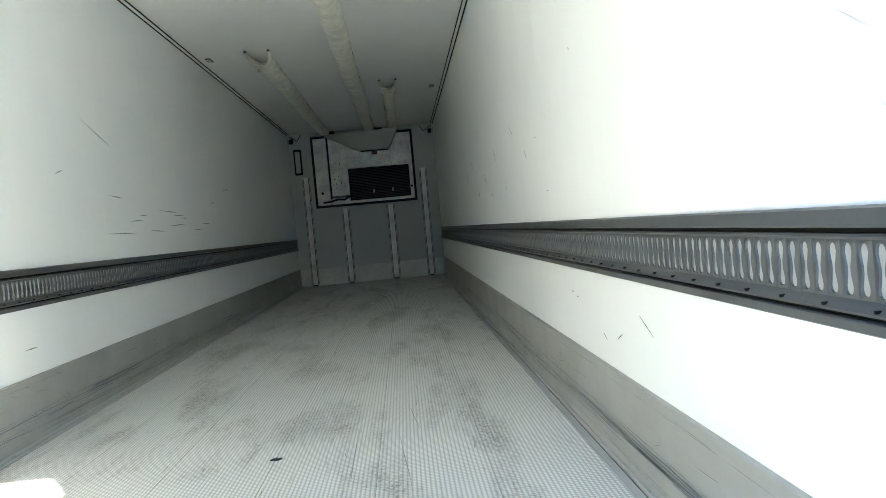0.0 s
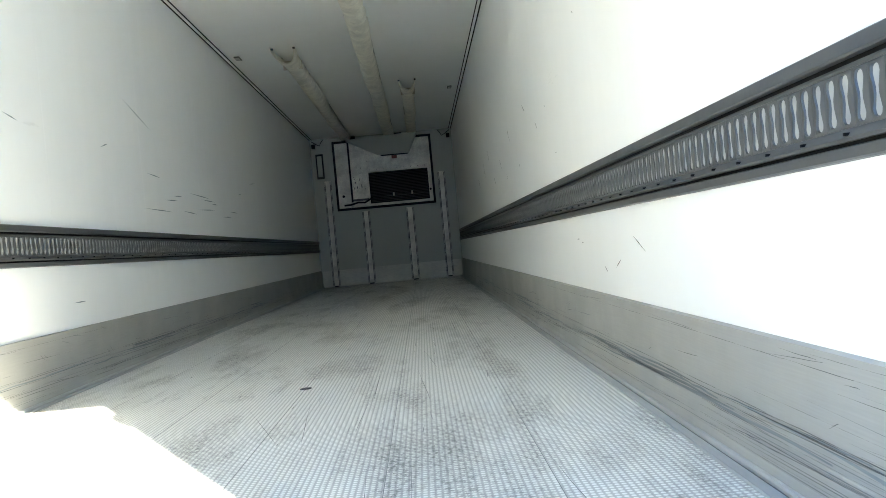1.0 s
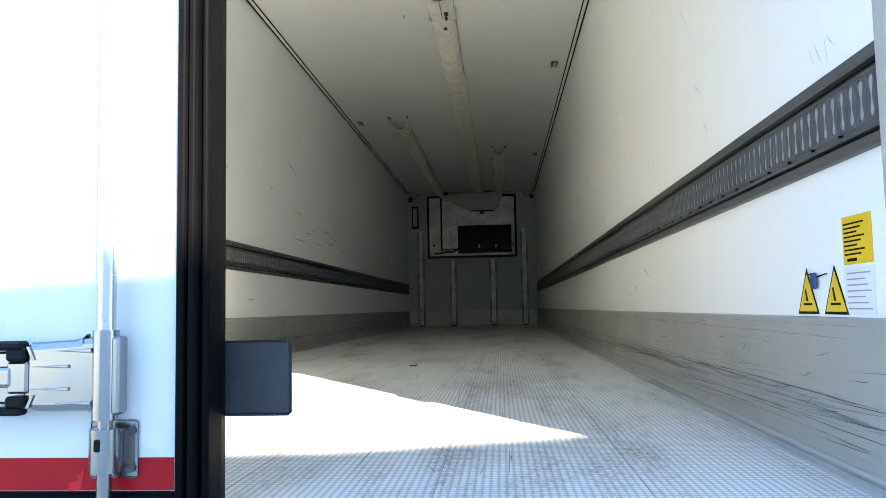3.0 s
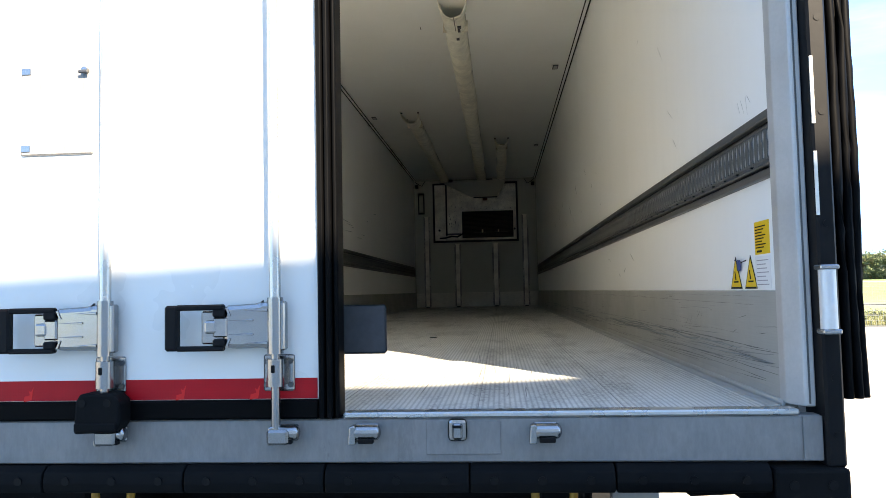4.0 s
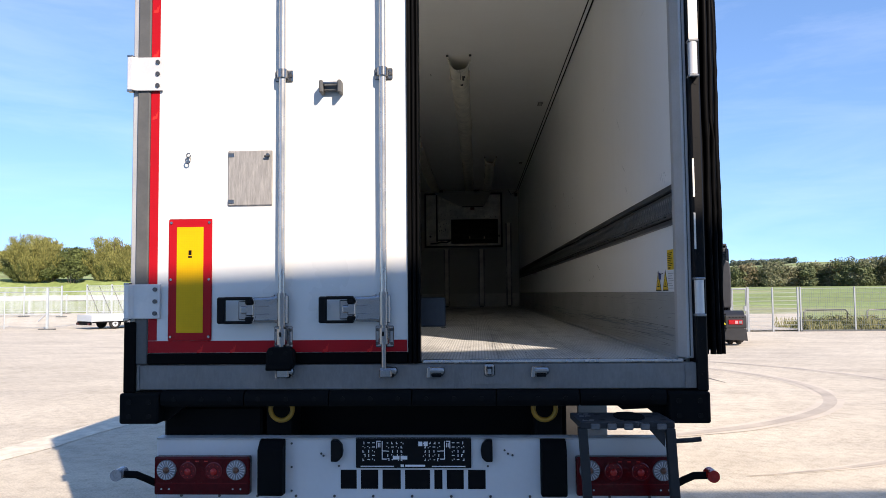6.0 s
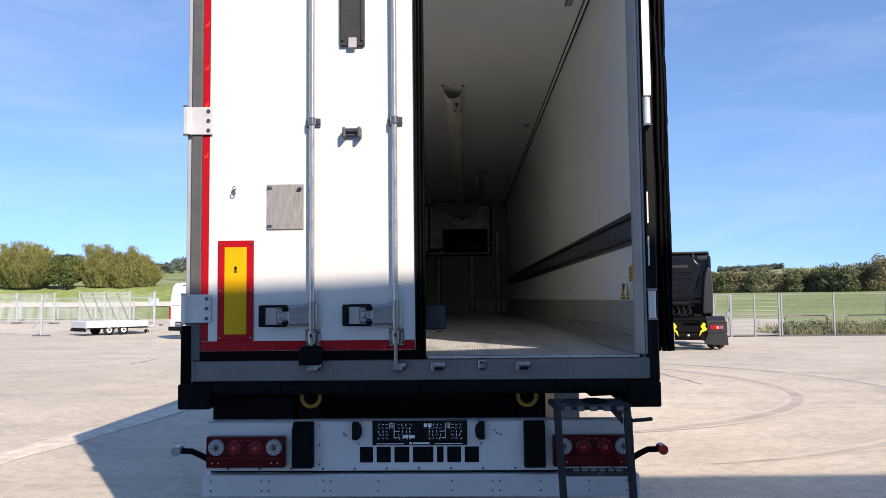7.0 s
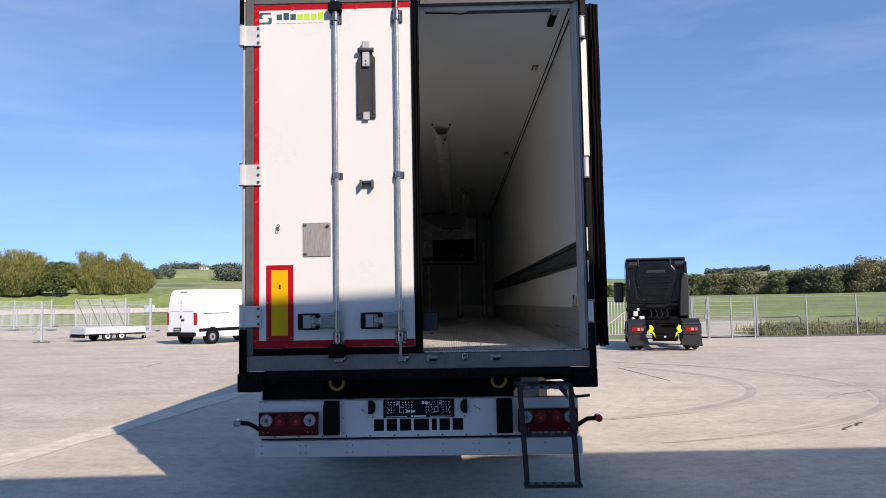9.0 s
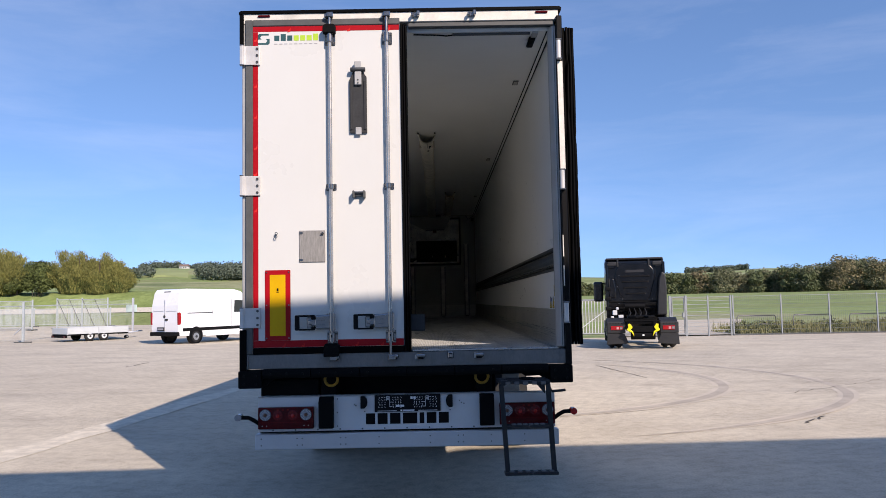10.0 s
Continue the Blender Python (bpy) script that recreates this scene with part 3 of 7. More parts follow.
crack(5.05, 4.07, 5.57, 4.58, 8, 0.05, 0.03)
crack(-8.85, 16.1, -8.9, 18.0, 8, 0.05, 0.03)
crack(4.51, 14.4, 4.86, 10.8, 12, 0.015, 0.025)
crack(5.8, 7.35, 7.0, 7.3, 10, 0.03, 0.012)
crack(6.5, 7.5, 9.5, 9.8, 16, 0.06, 0.015)
for x0, y0, x1, y1, wd in ((10.2, 24.4, 12.6, 24.3, 0.10), (12.3, 24.1, 16.0, 25.8, 0.12), (13.0, 23.7, 17.7, 23.4, 0.10), (11.3, 26.6, 13.4, 27.1, 0.10)):
    ground_strip("dust_line", [(x0 + (x1 - x0) * k / 8, y0 + (y1 - y0) * k / 8) for k in range(9)], wd, PALE, YARD, "pale dusty seam")
ground_strip("dust_line", [(-4.85 + 0.11 * k, 2.6 + 0.62 * k + 0.02 * k * k) for k in range(10)], 0.46, PALE, YARD, "pale dusty seam")


# the hall behind the camera, whose shadow lies over the foreground
def build_hall():
    ob = root("warehouse", (0, -8, 0), "pale metal-clad warehouse facade standing behind the trailer", "building")
    edge = Vector((4.48, -7.035, 7.37))
    k = 0.028
    wall = B()
    prof = []
    n = 44
    for i in range(n + 1):
        x = -4.0 + i * 0.5
        prof.append((x, edge.y + 0.06 * (min(x, 5.6) - edge.x) + 0.75 * (max(5.6, min(6.4, x)) - 5.6) + k * (max(6.4, x) - 6.4)))
    lo = [wall.verts.new((x, y - 0.02 * (i % 2), -0.2)) for i, (x, y) in enumerate(prof)]
    hi = [wall.verts.new((x, y - 0.02 * (i % 2), edge.z)) for i, (x, y) in enumerate(prof)]
    for i in range(n):
        wall.faces.new((lo[i], lo[i + 1], hi[i + 1], hi[i]))
    back = [wall.verts.new((x, y - 12, z)) for x, y in (prof[0], prof[-1]) for z in (-0.2, edge.z)]
    wall.faces.new((back[0], back[2], back[3], back[1]))
    wall.faces.new((lo[0], hi[0], back[1], back[0]))
    wall.faces.new((lo[-1], back[2], back[3], hi[-1]))
    wall.faces.new(hi + [back[3], back[1]])
    part("wall", wall, CLAD, ob)
    trim = B()
    rows = []
    for x, y in prof[::2]:
        rows.append([trim.verts.new((x, y + o, z)) for o, z in ((0.004, edge.z - 0.3), (0.03, edge.z - 0.3), (0.03, edge.z - 0.005), (0.004, edge.z - 0.005))])
    for p, q in zip(rows, rows[1:]):
        for i in range(4):
            trim.faces.new((p[i], q[i], q[(i + 1) % 4], p[(i + 1) % 4]))
    trim.faces.new(rows[0])
    trim.faces.new(rows[-1][::-1])
    part("roof_trim", trim, DGREY, ob, "dark grey eaves trim")


build_hall()

# ---------------------------------------------------------------- the refrigerated trailer
TR = root("refrigerated_trailer", (0, 6.5, 0), "white refrigerated semi-trailer, one rear door shut and one folded open", "trailer")

# box body ------------------------------------------------------
side_l = part("side_wall", bx(B(), -1.29, -WX, 0.10, 13.30, 1.2, CEILING), WALL, TR, "white glass-fibre side wall with scuffs")
side_r = part("side_wall", bx(B(), WX, 1.29, 0.10, 13.30, 1.2, CEILING), WALL, TR, "white glass-fibre side wall with scuffs")
roof = part("ceiling", bx(B(), -1.29, 1.29, 0.085, 13.30, CEILING, 4.04), CEIL, TR, "off-white ceiling panel")
fw = part("front_wall", bx(B(), -WX, WX, FRONT, 13.30, 1.2, CEILING), FRONTW, TR, "grey front bulkhead")
part("deck_base", bx(B(), -WX, WX, 0.10, FRONT, 1.21, FLOOR - 0.006), CHASSIS, TR)


def build_deck():
    """The deck: ribs running the whole length."""
    pitch, x = 0.0152, -1.212
    verts, faces = [], []
    y0, y1 = 0.052, FRONT
    prof = []
    while x < 1.212:
        prof += [(x, FLOOR - 0.0003), (x + 0.003, FLOOR), (x + 0.0105, FLOOR), (x + 0.0135, FLOOR - 0.0003)]
        x += pitch
    ny = 14
    for j in range(ny + 1):
        y = y0 + (y1 - y0) * j / ny
        verts += [(px, y, pz) for px, pz in prof]
    w = len(prof)
    for j in range(ny):
        for i in range(w - 1):
            faces.append((j * w + i, j * w + i + 1, (j + 1) * w + i + 1, (j + 1) * w + i))
    return raw("floor", verts, faces, DECK, TR, "worn grey ribbed aluminium floor")


deck = build_deck()

# vertical panel seams: hairline battens on the walls
for s, host in ((-1, side_l), (1, side_r)):
    first = None
    for i in range(10):
        y = 1.26 + 1.25 * i
        if first is None:
            bm = bx(B(), s * WX - 0.0003, s * WX + 0.0003, y - 0.0018, y + 0.0018, 2.15, CEILING - 0.03)
            first = part("panel_seam", bm, WALL, host)
        else:
            share(first, "panel_seam", host, (0, 1.25 * i, 0))

# kick plates: sheets of aluminium with a rolled foot
for s, host in ((-1, side_l), (1, side_r)):
    for a, b in ((0.10, 6.62), (6.624, FRONT)):
        prof = [(s * WX, 1.614), (s * (WX - 0.014), 1.611), (s * (WX - 0.016), 1.40), (s * (WX - 0.022), 1.345), (s * (WX - 0.034), FLOOR + 0.001), (s * WX, FLOOR - 0.004)]
        part("kick_plate", prism(B(), prof, 'y', a, b), KICK, host, "scraped aluminium kick plate")
    # the foot: a rounded bead, a dark joint and a smooth gutter strip beside the tread
    bead = [(0.026, -0.001), (0.027, 0.012), (0.031, 0.016), (0.037, 0.015), (0.040, 0.009), (0.040, -0.001)]
    part("foot_bead", prism(B(), [(s * (WX - d), FLOOR + h) for d, h in bead], 'y', 0.10, FRONT), BEAD, host, "pale aluminium bead")
    part("foot_joint", prism(B(), [(s * (WX - d), FLOOR + h) for d, h in ((0.0402, -0.001), (0.0402, 0.0016), (0.0455, 0.0016), (0.0455, -0.001))], 'y', 0.10, FRONT), RAIL, host, "dark joint along the bead")
    part("gutter_strip", prism(B(), [(s * (WX - d), FLOOR + h) for d, h in ((0.0457, -0.001), (0.0457, 0.0040), (0.052, 0.0026), (0.068, 0.0022), (0.074, 0.0040), (0.0765, -0.001))], 'y', 0.10, FRONT), BEAD, host, "smooth aluminium gutter strip")


def build_rail(s, host):
    """A load rail on the wall: two flanges, two grooves and between them a strip with bone-shaped slots."""
    z0, z1, zb, zt = 1.932, 2.121, 1.982, 2.072
    f = lambda d: s * (WX - d)
    y0, y1 = 0.12, FRONT - 0.002
    part("rail_flange", prism(B(), [(f(0), 2.090), (f(0.020), 2.090), (f(0.023), 2.094), (f(0.017), z1 - 0.003), (f(0.012), z1), (f(0), z1 + 0.001)], 'y', y0, y1), RAIL, host, "charcoal rail flange")
    part("rail_groove", bx(B(), min(f(0), f(0.004)), max(f(0), f(0.004)), y0, y1, 2.0805, 2.0898), BLACK, host, "black groove of the rail")
    part("rail_lip", prism(B(), [(f(0), zt + 0.0002), (f(0.011), zt + 0.0002), (f(0.013), zt + 0.004), (f(0.011), 2.0803), (f(0), 2.0803)], 'y', y0, y1), RAIL, host)
    part("rail_ledge", prism(B(), [(f(0), zb - 0.0002), (f(0.010), zb - 0.0002), (f(0.016), zb - 0.006), (f(0.024), zb - 0.016), (f(0.020), zb - 0.021), (f(0), zb - 0.021)], 'y', y0, y1), RAIL, host)
    part("rail_groove", bx(B(), min(f(0), f(0.006)), max(f(0), f(0.006)), y0, y1, zb - 0.0285, zb - 0.0212), BLACK, host, "black groove of the rail")
    part("rail_flange", prism(B(), [(f(0), z0 - 0.001), (f(0.012), z0), (f(0.017), z0 + 0.003), (f(0.021), zb - 0.031), (f(0.018), zb - 0.0287), (f(0), zb - 0.0287)], 'y', y0, y1), RAIL, host, "charcoal rail flange")
    part("rail_backing", bx(B(), min(f(0.0005), f(0.0082)), max(f(0.0005), f(0.0082)), y0, y1, zb, zt), BACKING, host, "pale strip behind the slots")
    # slotted strip
    pitch, mid, hh = 0.040, (zb + zt) / 2, (zt - zb) / 2
    outline = [(0.0, 0.039), (0.0045, 0.0382), (0.0080, 0.034), (0.0094, 0.026), (0.0074, 0.015), (0.0050, 0.005), (0.0050, -0.006), (0.0070, -0.017), (0.0090, -0.027), (0.0078, -0.034), (0.0045, -0.0378), (0.0, -0.039)]
    loop = outline + [(-a, b) for a, b in outline[-2:0:-1]]
    n = len(loop)
    border = []
    for a, b in loop:
        if abs(b) > 0.036:
            border.append((0.0 if a == 0 else math.copysign(pitch / 2, a), math.copysign(hh, b)))
        else:
            border.append((math.copysign(pitch / 2, a), b / 0.036 * hh))
    verts, faces = [], []
    cells = int((FRONT - 0.16) / pitch)
    d0, d1 = 0.0098, 0.0084
    for c in range(cells):
        yc = 0.14 + pitch * (c + 0.5)
        k = len(verts)
        verts += [(f(d0), yc + a, mid + b) for a, b in border]
        verts += [(f(d0 + 0.0016), yc + a * 1.25, mid + b * 1.03) for a, b in loop]
        verts += [(f(d1), yc + a, mid + b) for a, b in loop]
        for i in range(n):
            j = (i + 1) % n
            faces.append((k + i, k + j, k + n + j, k + n + i))
            faces.append((k + n + i, k + n + j, k + 2 * n + j, k + 2 * n + i))
    raw("slotted_strip", verts, faces, RAIL, host, "charcoal strip with a row of bone-shaped slots", "stuff")
    clip = part("rail_clip", bx(B(), min(f(0.012), f(0.027)), max(f(0.012), f(0.027)), 0.30, 0.305, zb - 0.013, zb - 0.008), BLACK, host)
    for i in range(1, 96):
        share(clip, "rail_clip", host, (0, 0.132 * i, 0))


for s, host in ((-1, side_l), (1, side_r)):
    build_rail(s, host)

# scrapes along the kick plates and over the deck: thin dark marks
SCRAPE = plain("dark_scrape", (0.055, 0.06, 0.065), 0.6, 0.1, 0.2)
SMEAR = plain("grey_smear", (0.20, 0.215, 0.22), 0.6, 0.1, 0.15)


def mark(verts, faces, a, b, th, up, rnd):
    """A tapering, slightly wandering mark from a to b, th wide across the way `up`."""
    n = 5
    k = len(verts)
    for i in range(n + 1):
        t = i / n
        p = a.lerp(b, t) + up * rnd.uniform(-0.6, 0.6) * th
        w = th * (0.25 + 0.75 * math.sin(math.pi * min(1, t * 1.2 + 0.08)))
        verts += [p + up * w / 2, p - up * w / 2]
    for i in range(n):
        faces.append((k + 2 * i, k + 2 * i + 1, k + 2 * i + 3, k + 2 * i + 2))


for s, host in ((-1, side_l), (1, side_r)):
    rnd = random.Random(40 + s)
    on_plate = lambda y, z: Vector((s * (WX - 0.0010 - (0.0165 if z > 1.40 else 0.0165 + (1.40 - z) / 0.055 * 0.006)), y, z))
    for material, n, tmax in ((SCRAPE, 135, 0.0016), (SMEAR, 60, 0.0024)):
        verts, faces = [], []
        for i in range(n):
            low = rnd.random() < 0.72
            z = rnd.uniform(1.350, 1.448) if low else rnd.uniform(1.455, 1.605)
            y = 0.15 + rnd.random() ** 1.5 * 11.2
            ln = rnd.uniform(0.15, 1.1) if low else rnd.choice((rnd.uniform(0.03, 0.12), rnd.uniform(0.10, 0.45)))
            z2 = max(1.348, min(1.605, z + rnd.gauss(-0.006, 0.008)))
            mark(verts, faces, on_plate(y, z), on_plate(min(FRONT - 0.05, y + ln), z2), rnd.uniform(0.0009, tmax), Vector((0, 0, 1)), rnd)
        raw("scrape", verts, faces, material, host, "long dark scrapes along the kick plate" if material is SCRAPE else "grey rubbed streaks", "stuff")
    # short steep scuffs, some in bundles
    verts, faces = [], []
    for i in range(16):
        y, z = 0.5 + rnd.random() ** 1.4 * 5.5, rnd.uniform(1.40, 1.55)
        for k in range(rnd.choice((1, 1, 2, 3))):
            mark(verts, faces, on_plate(y, z), on_plate(y + rnd.uniform(0.02, 0.07), max(1.36, z - rnd.uniform(0.012, 0.04))), rnd.uniform(0.0010, 0.0020), Vector((0, 0.5, 0.85)), rnd)
            y, z = y + rnd.uniform(0.02, 0.05), z + rnd.gauss(0, 0.006)
    raw("scuff", verts, faces, SCRAPE, host, "short dark scuffs on the kick plate", "stuff")

# long creases pressed into the kick plates, and bluish rub bands below them
CREASE = plain("dull_crease", (0.085, 0.09, 0.092), 0.6, 0.1, 0.25)
RUB = plain("blue_grey_rub", (0.235, 0.268, 0.275), 0.55, 0.1, 0.3, 6, 60, 0.2, 0.001, 0.4, (1, 0.2, 3))
for s, host in ((-1, side_l), (1, side_r)):
    rnd = random.Random(90 + s)
    verts, faces = [], []
    for y0, y1, z0, z1, th in ((0.35, 2.2, 1.572, 1.580, 0.0030), (2.2, 4.2, 1.580, 1.583, 0.0020), (0.30, 2.4, 1.446, 1.452, 0.0046), (2.4, 6.4, 1.452, 1.448, 0.0036), (0.3, 1.4, 1.597, 1.600, 0.0016), (0.5, 1.7, 1.480, 1.486, 0.0016), (0.4, 1.9, 1.408, 1.402, 0.0022), (0.7, 2.9, 1.424, 1.418, 0.0018)):
        for k in range(8):
            ya, yb = y0 + (y1 - y0) * k / 8, y0 + (y1 - y0) * (k + 1.06) / 8
            za, zb = z0 + (z1 - z0) * k / 8, z0 + (z1 - z0) * (k + 1) / 8
            mark(verts, faces, Vector((s * (WX - 0.0178), ya, za)), Vector((s * (WX - 0.0178), yb, zb)), th * rnd.uniform(0.45, 0.9), Vector((0, 0, 0.55)), rnd)
    raw("crease", verts, faces, CREASE, host, "long dark creases along the kick plate", "stuff")
    verts, faces = [], []
    for i in range(46):
        y = 0.2 + rnd.random() ** 1.3 * 8
        z = rnd.uniform(1.403, 1.444)
        mark(verts, faces, Vector((s * (WX - 0.01715), y, z)), Vector((s * (WX - 0.01715), y + rnd.uniform(0.2, 1.0), z + rnd.gauss(0, 0.004))), rnd.uniform(0.003, 0.008), Vector((0, 0, 1)), rnd)
    raw("scrape", verts, faces, RUB, host, "blue-grey rubbed bands low on the kick plate", "stuff")

rnd = random.Random(77)
for material, n, tmax in ((SCRAPE, 80, 0.0024), (SMEAR, 70, 0.004)):
    verts, faces = [], []
    for i in range(n):
        y = 0.3 + rnd.random() ** 1.3 * 9.5
        x = rnd.choice((rnd.gauss(0.35, 0.32), rnd.uniform(-1.1, 1.1)))
        ln = rnd.choice((rnd.uniform(0.03, 0.12), rnd.uniform(0.15, 0.7)))
        q = Vector((max(-1.15, min(1.15, x)), y, FLOOR + 0.0009))
        mark(verts, faces, q, q + Vector((rnd.gauss(0, 0.05 if rnd.random() < 0.85 else 0.3) * ln, ln, 0)), rnd.uniform(0.0015, tmax), Vector((1, 0, 0)), rnd)
    raw("scrape", verts, faces, material, deck, "dark drag marks on the deck" if material is SCRAPE else "grey rubbed streaks", "stuff")
for x in (-0.79, -0.40, 0.0, 0.40, 0.79):
    part("deck_seam", bx(B(), x - 0.0008, x + 0.0008, 0.06, FRONT - 0.01, FLOOR + 0.0001, FLOOR + 0.0006), SMEAR, deck)
part("debris", prism(B(), [(-0.02, 3.20), (0.012, 3.196), (0.026, 3.21), (0.0, 3.222)], 'z', FLOOR + 0.0003, FLOOR + 0.006), SCRAPE, deck, "dark crumb of debris")

# coving: a pale strip between two dark joints
for s in (-1, 1):
    f = lambda v: s * (WX - v)
    part("coving_joint", bx(B(), min(f(0.0), f(0.012)), max(f(0.0), f(0.012)), 0.10, FRONT, CEILING - 0.012, CEILING), BLACK, TR, "dark corner joint")
    part("coving_strip", prism(B(), [(f(0.012), CEILING), (f(0.012), CEILING - 0.009), (f(0.035), CEILING - 0.004), (f(0.035), CEILING)], 'y', 0.10, FRONT), WALL, TR)
    part("coving_joint", bx(B(), min(f(0.035), f(0.044)), max(f(0.035), f(0.044)), 0.10, FRONT, CEILING - 0.006, CEILING), BLACK, TR, "dark corner joint")

# small plates on the ceiling
for x, y in ((1.085, 1.53), (1.085, 5.62), (1.085, 9.71), (-1.10, 7.53)):
    pl = part("ceiling_plate", bx(B(), x - 0.028, x + 0.028, y - 0.07, y + 0.07, CEILING - 0.010, CEILING - 0.0005, 0.004), DGREY, TR, "small grey plate with a pale insert")
    part("insert", bx(B(), x - 0.018, x + 0.018, y - 0.055, y + 0.055, CEILING - 0.013, CEILING - 0.010), POST, pl)
# lamp and cable channel near the rear
part("lamp", bx(B(), 1.062, 1.118, 0.20, 0.42, CEILING - 0.030, CEILING - 0.001, 0.012, 2), PLASTIC, TR, "dark oval interior lamp")
part("lamp_bracket", bx(B(), 1.075, 1.125, 0.09, 0.20, CEILING - 0.018, CEILING - 0.001, 0.003), POST, TR)
part("cable_channel", bx(B(), 0.42, 1.06, 0.105, 0.130, CEILING - 0.018, CEILING - 0.001, 0.003), DGREY, TR, "dark cable channel")
part("cable", tube(B(), [(0.10, 0.11, CEILING - 0.008), (0.2, 0.115, CEILING - 0.01), (0.30, 0.112, CEILING - 0.014), (0.37, 0.118, CEILING - 0.02), (0.43, 0.118, CEILING - 0.012)], 0.006, 6), BLACK, TR)
SCUFF = plain("black_scuff", (0.05, 0.05, 0.05), 0.7)
part("scuff", bx(B(), -0.16, -0.154, 4.3, 4.37, CEILING - 0.0016, CEILING - 0.0004), SCUFF, roof)

# bulkhead rails, kick sheet, vent ----------------------------------
part("bulkhead_kick", bx(B(), -WX + 0.02, WX - 0.02, FRONT - 0.012, FRONT - 0.001, FLOOR, 1.60, 0.003), FKICK, fw, "brushed metal kick sheet")
for x0, x1, top in ((-1.04, -0.925, 3.15), (-0.425, -0.31, 2.58), (0.335, 0.46, 2.58), (0.94, 1.055, 3.15)):
    st = part("bulkhead_rail", prism(B(), [(x0, FRONT - 0.013), (x0 + 0.018, FRONT - 0.015), (x0 + 0.021, FRONT - 0.05), (x1 - 0.021, FRONT - 0.05), (x1 - 0.018, FRONT - 0.015), (x1, FRONT - 0.013)], 'z', FLOOR + 0.02, top), STEEL, fw, "upright aluminium rail with screwed flanges")
    for xa in (x0 + 0.009, x1 - 0.020):
        part("rail_joint", bx(B(), xa, xa + 0.011, FRONT - 0.0215, FRONT - 0.0140, FLOOR + 0.02, top - 0.01), BLACK, st)
    # black strips paint a shadow line outside each flange
    for xa in (x0 - 0.0062, x1 + 0.0002):
        part("rail_shadow", bx(B(), xa, xa + 0.006, FRONT - 0.0165, FRONT - 0.0122, FLOOR + 0.02, top - 0.004), BLACK, st, "painted shadow line along the flange")
    part("rail_toe", bx(B(), x0 + 0.02, x1 - 0.02, FRONT - 0.055, FRONT - 0.012, FLOOR + 0.001, FLOOR + 0.019), BLACK, st)
    sc = None
    for k in range(int((top - FLOOR) / 0.16)):
        for xx in (x0 + 0.007, x1 - 0.007):
            z = FLOOR + 0.1 + 0.16 * k
            if sc is None:
                sc = part("screw", cyl(B(), (xx, FRONT - 0.020, z), (xx, FRONT - 0.012, z), 0.007, 6), BOLT, st)
                base = Vector((xx, 0, z))
            else:
                share(sc, "screw", st, (xx - base.x, 0, z - base.z))
vent = part("bulkhead_vent", bx(B(), -1.15, -1.02, FRONT - 0.03, FRONT - 0.001, 3.20, 3.63, 0.006), BLACK, fw, "narrow grey door vent in a black frame")
part("vent_cover", bx(B(), -1.125, -1.045, FRONT - 0.036, FRONT - 0.028, 3.235, 3.595, 0.004), FRONTW, vent)
for sx in (-1, 1):
    cb = part("corner_cable", tube(B(), [(sx * 1.20, FRONT - 0.02, 3.86), (sx * 1.12, FRONT - 0.05, 3.80), (sx * 1.06, FRONT - 0.05, 3.77), (sx * 1.03, FRONT - 0.04, 3.83), (sx * 1.0, FRONT - 0.03, 3.87)], 0.007, 6), BLACK, fw)
    part("corner_box", bx(B(), sx * 1.17 - 0.03, sx * 1.17 + 0.03, FRONT - 0.06, FRONT - 0.001, 3.73, 3.80, 0.006), PLASTIC, fw)

# refrigeration unit in the bulkhead --------------------------------
RU = root("refrigeration_unit", (0, FRONT - 0.1, 2.63), "refrigeration evaporator with black grille and steel covers in a black frame", "refrigeration unit")
X0, X1, Z0, Z1, YF = -0.825, 0.842, 2.640, 3.795, FRONT - 0.002
for a in ((X0 - 0.024, X0 + 0.014, Z0 - 0.026, Z1 + 0.024), (X1 - 0.014, X1 + 0.024, Z0 - 0.026, Z1 + 0.024), (X0 + 0.014, X1 - 0.014, Z0 - 0.026, Z0 + 0.014), (X0 + 0.014, X1 - 0.014, Z1 - 0.014, Z1 + 0.024)):
    part("frame_bar", bx(B(), a[0], a[1], YF - 0.05, YF, a[2], a[3], 0.004), BLACK, RU, "black rubber frame")
part("side_cover", bx(B(), X0 + 0.012, -0.595, YF - 0.045, YF - 0.004, Z0 + 0.012, Z1 - 0.012, 0.006), STEEL, RU, "bent steel side cover")
part("cover_gap", bx(B(), -0.593, -0.562, YF - 0.030, YF - 0.006, Z0 + 0.11, Z1 - 0.012), BLACK, RU)
part("back_plate", bx(B(), -0.570, X1 - 0.012, YF - 0.016, YF - 0.004, Z0 + 0.012, Z1 - 0.012, 0.003), STEEL, RU, "stained sheet-steel panel")
part("access_cover", bx(B(), -0.556, -0.280, YF - 0.042, YF - 0.017, 2.80, 3.62, 0.006), STEEL, RU, "smeared steel access cover")
grille = part("grille", bx(B(), -0.262, 0.765, YF - 0.030, YF - 0.017, 2.70, 3.235), BLACK, RU, "black louvred grille")
slat = None
for i in range(20):
    z = 2.722 + 0.026 * i
    if slat is None:
        bm = B()
        prism(bm, [(YF - 0.045, z - 0.003), (YF - 0.032, z + 0.006), (YF - 0.032, z + 0.009), (YF - 0.047, z - 0.0005)], 'x', -0.245, 0.75)
        slat = part("slat", bm, SLAT, grille)
    else:
        share(slat, "slat", grille, (0, 0, 0.026 * i))
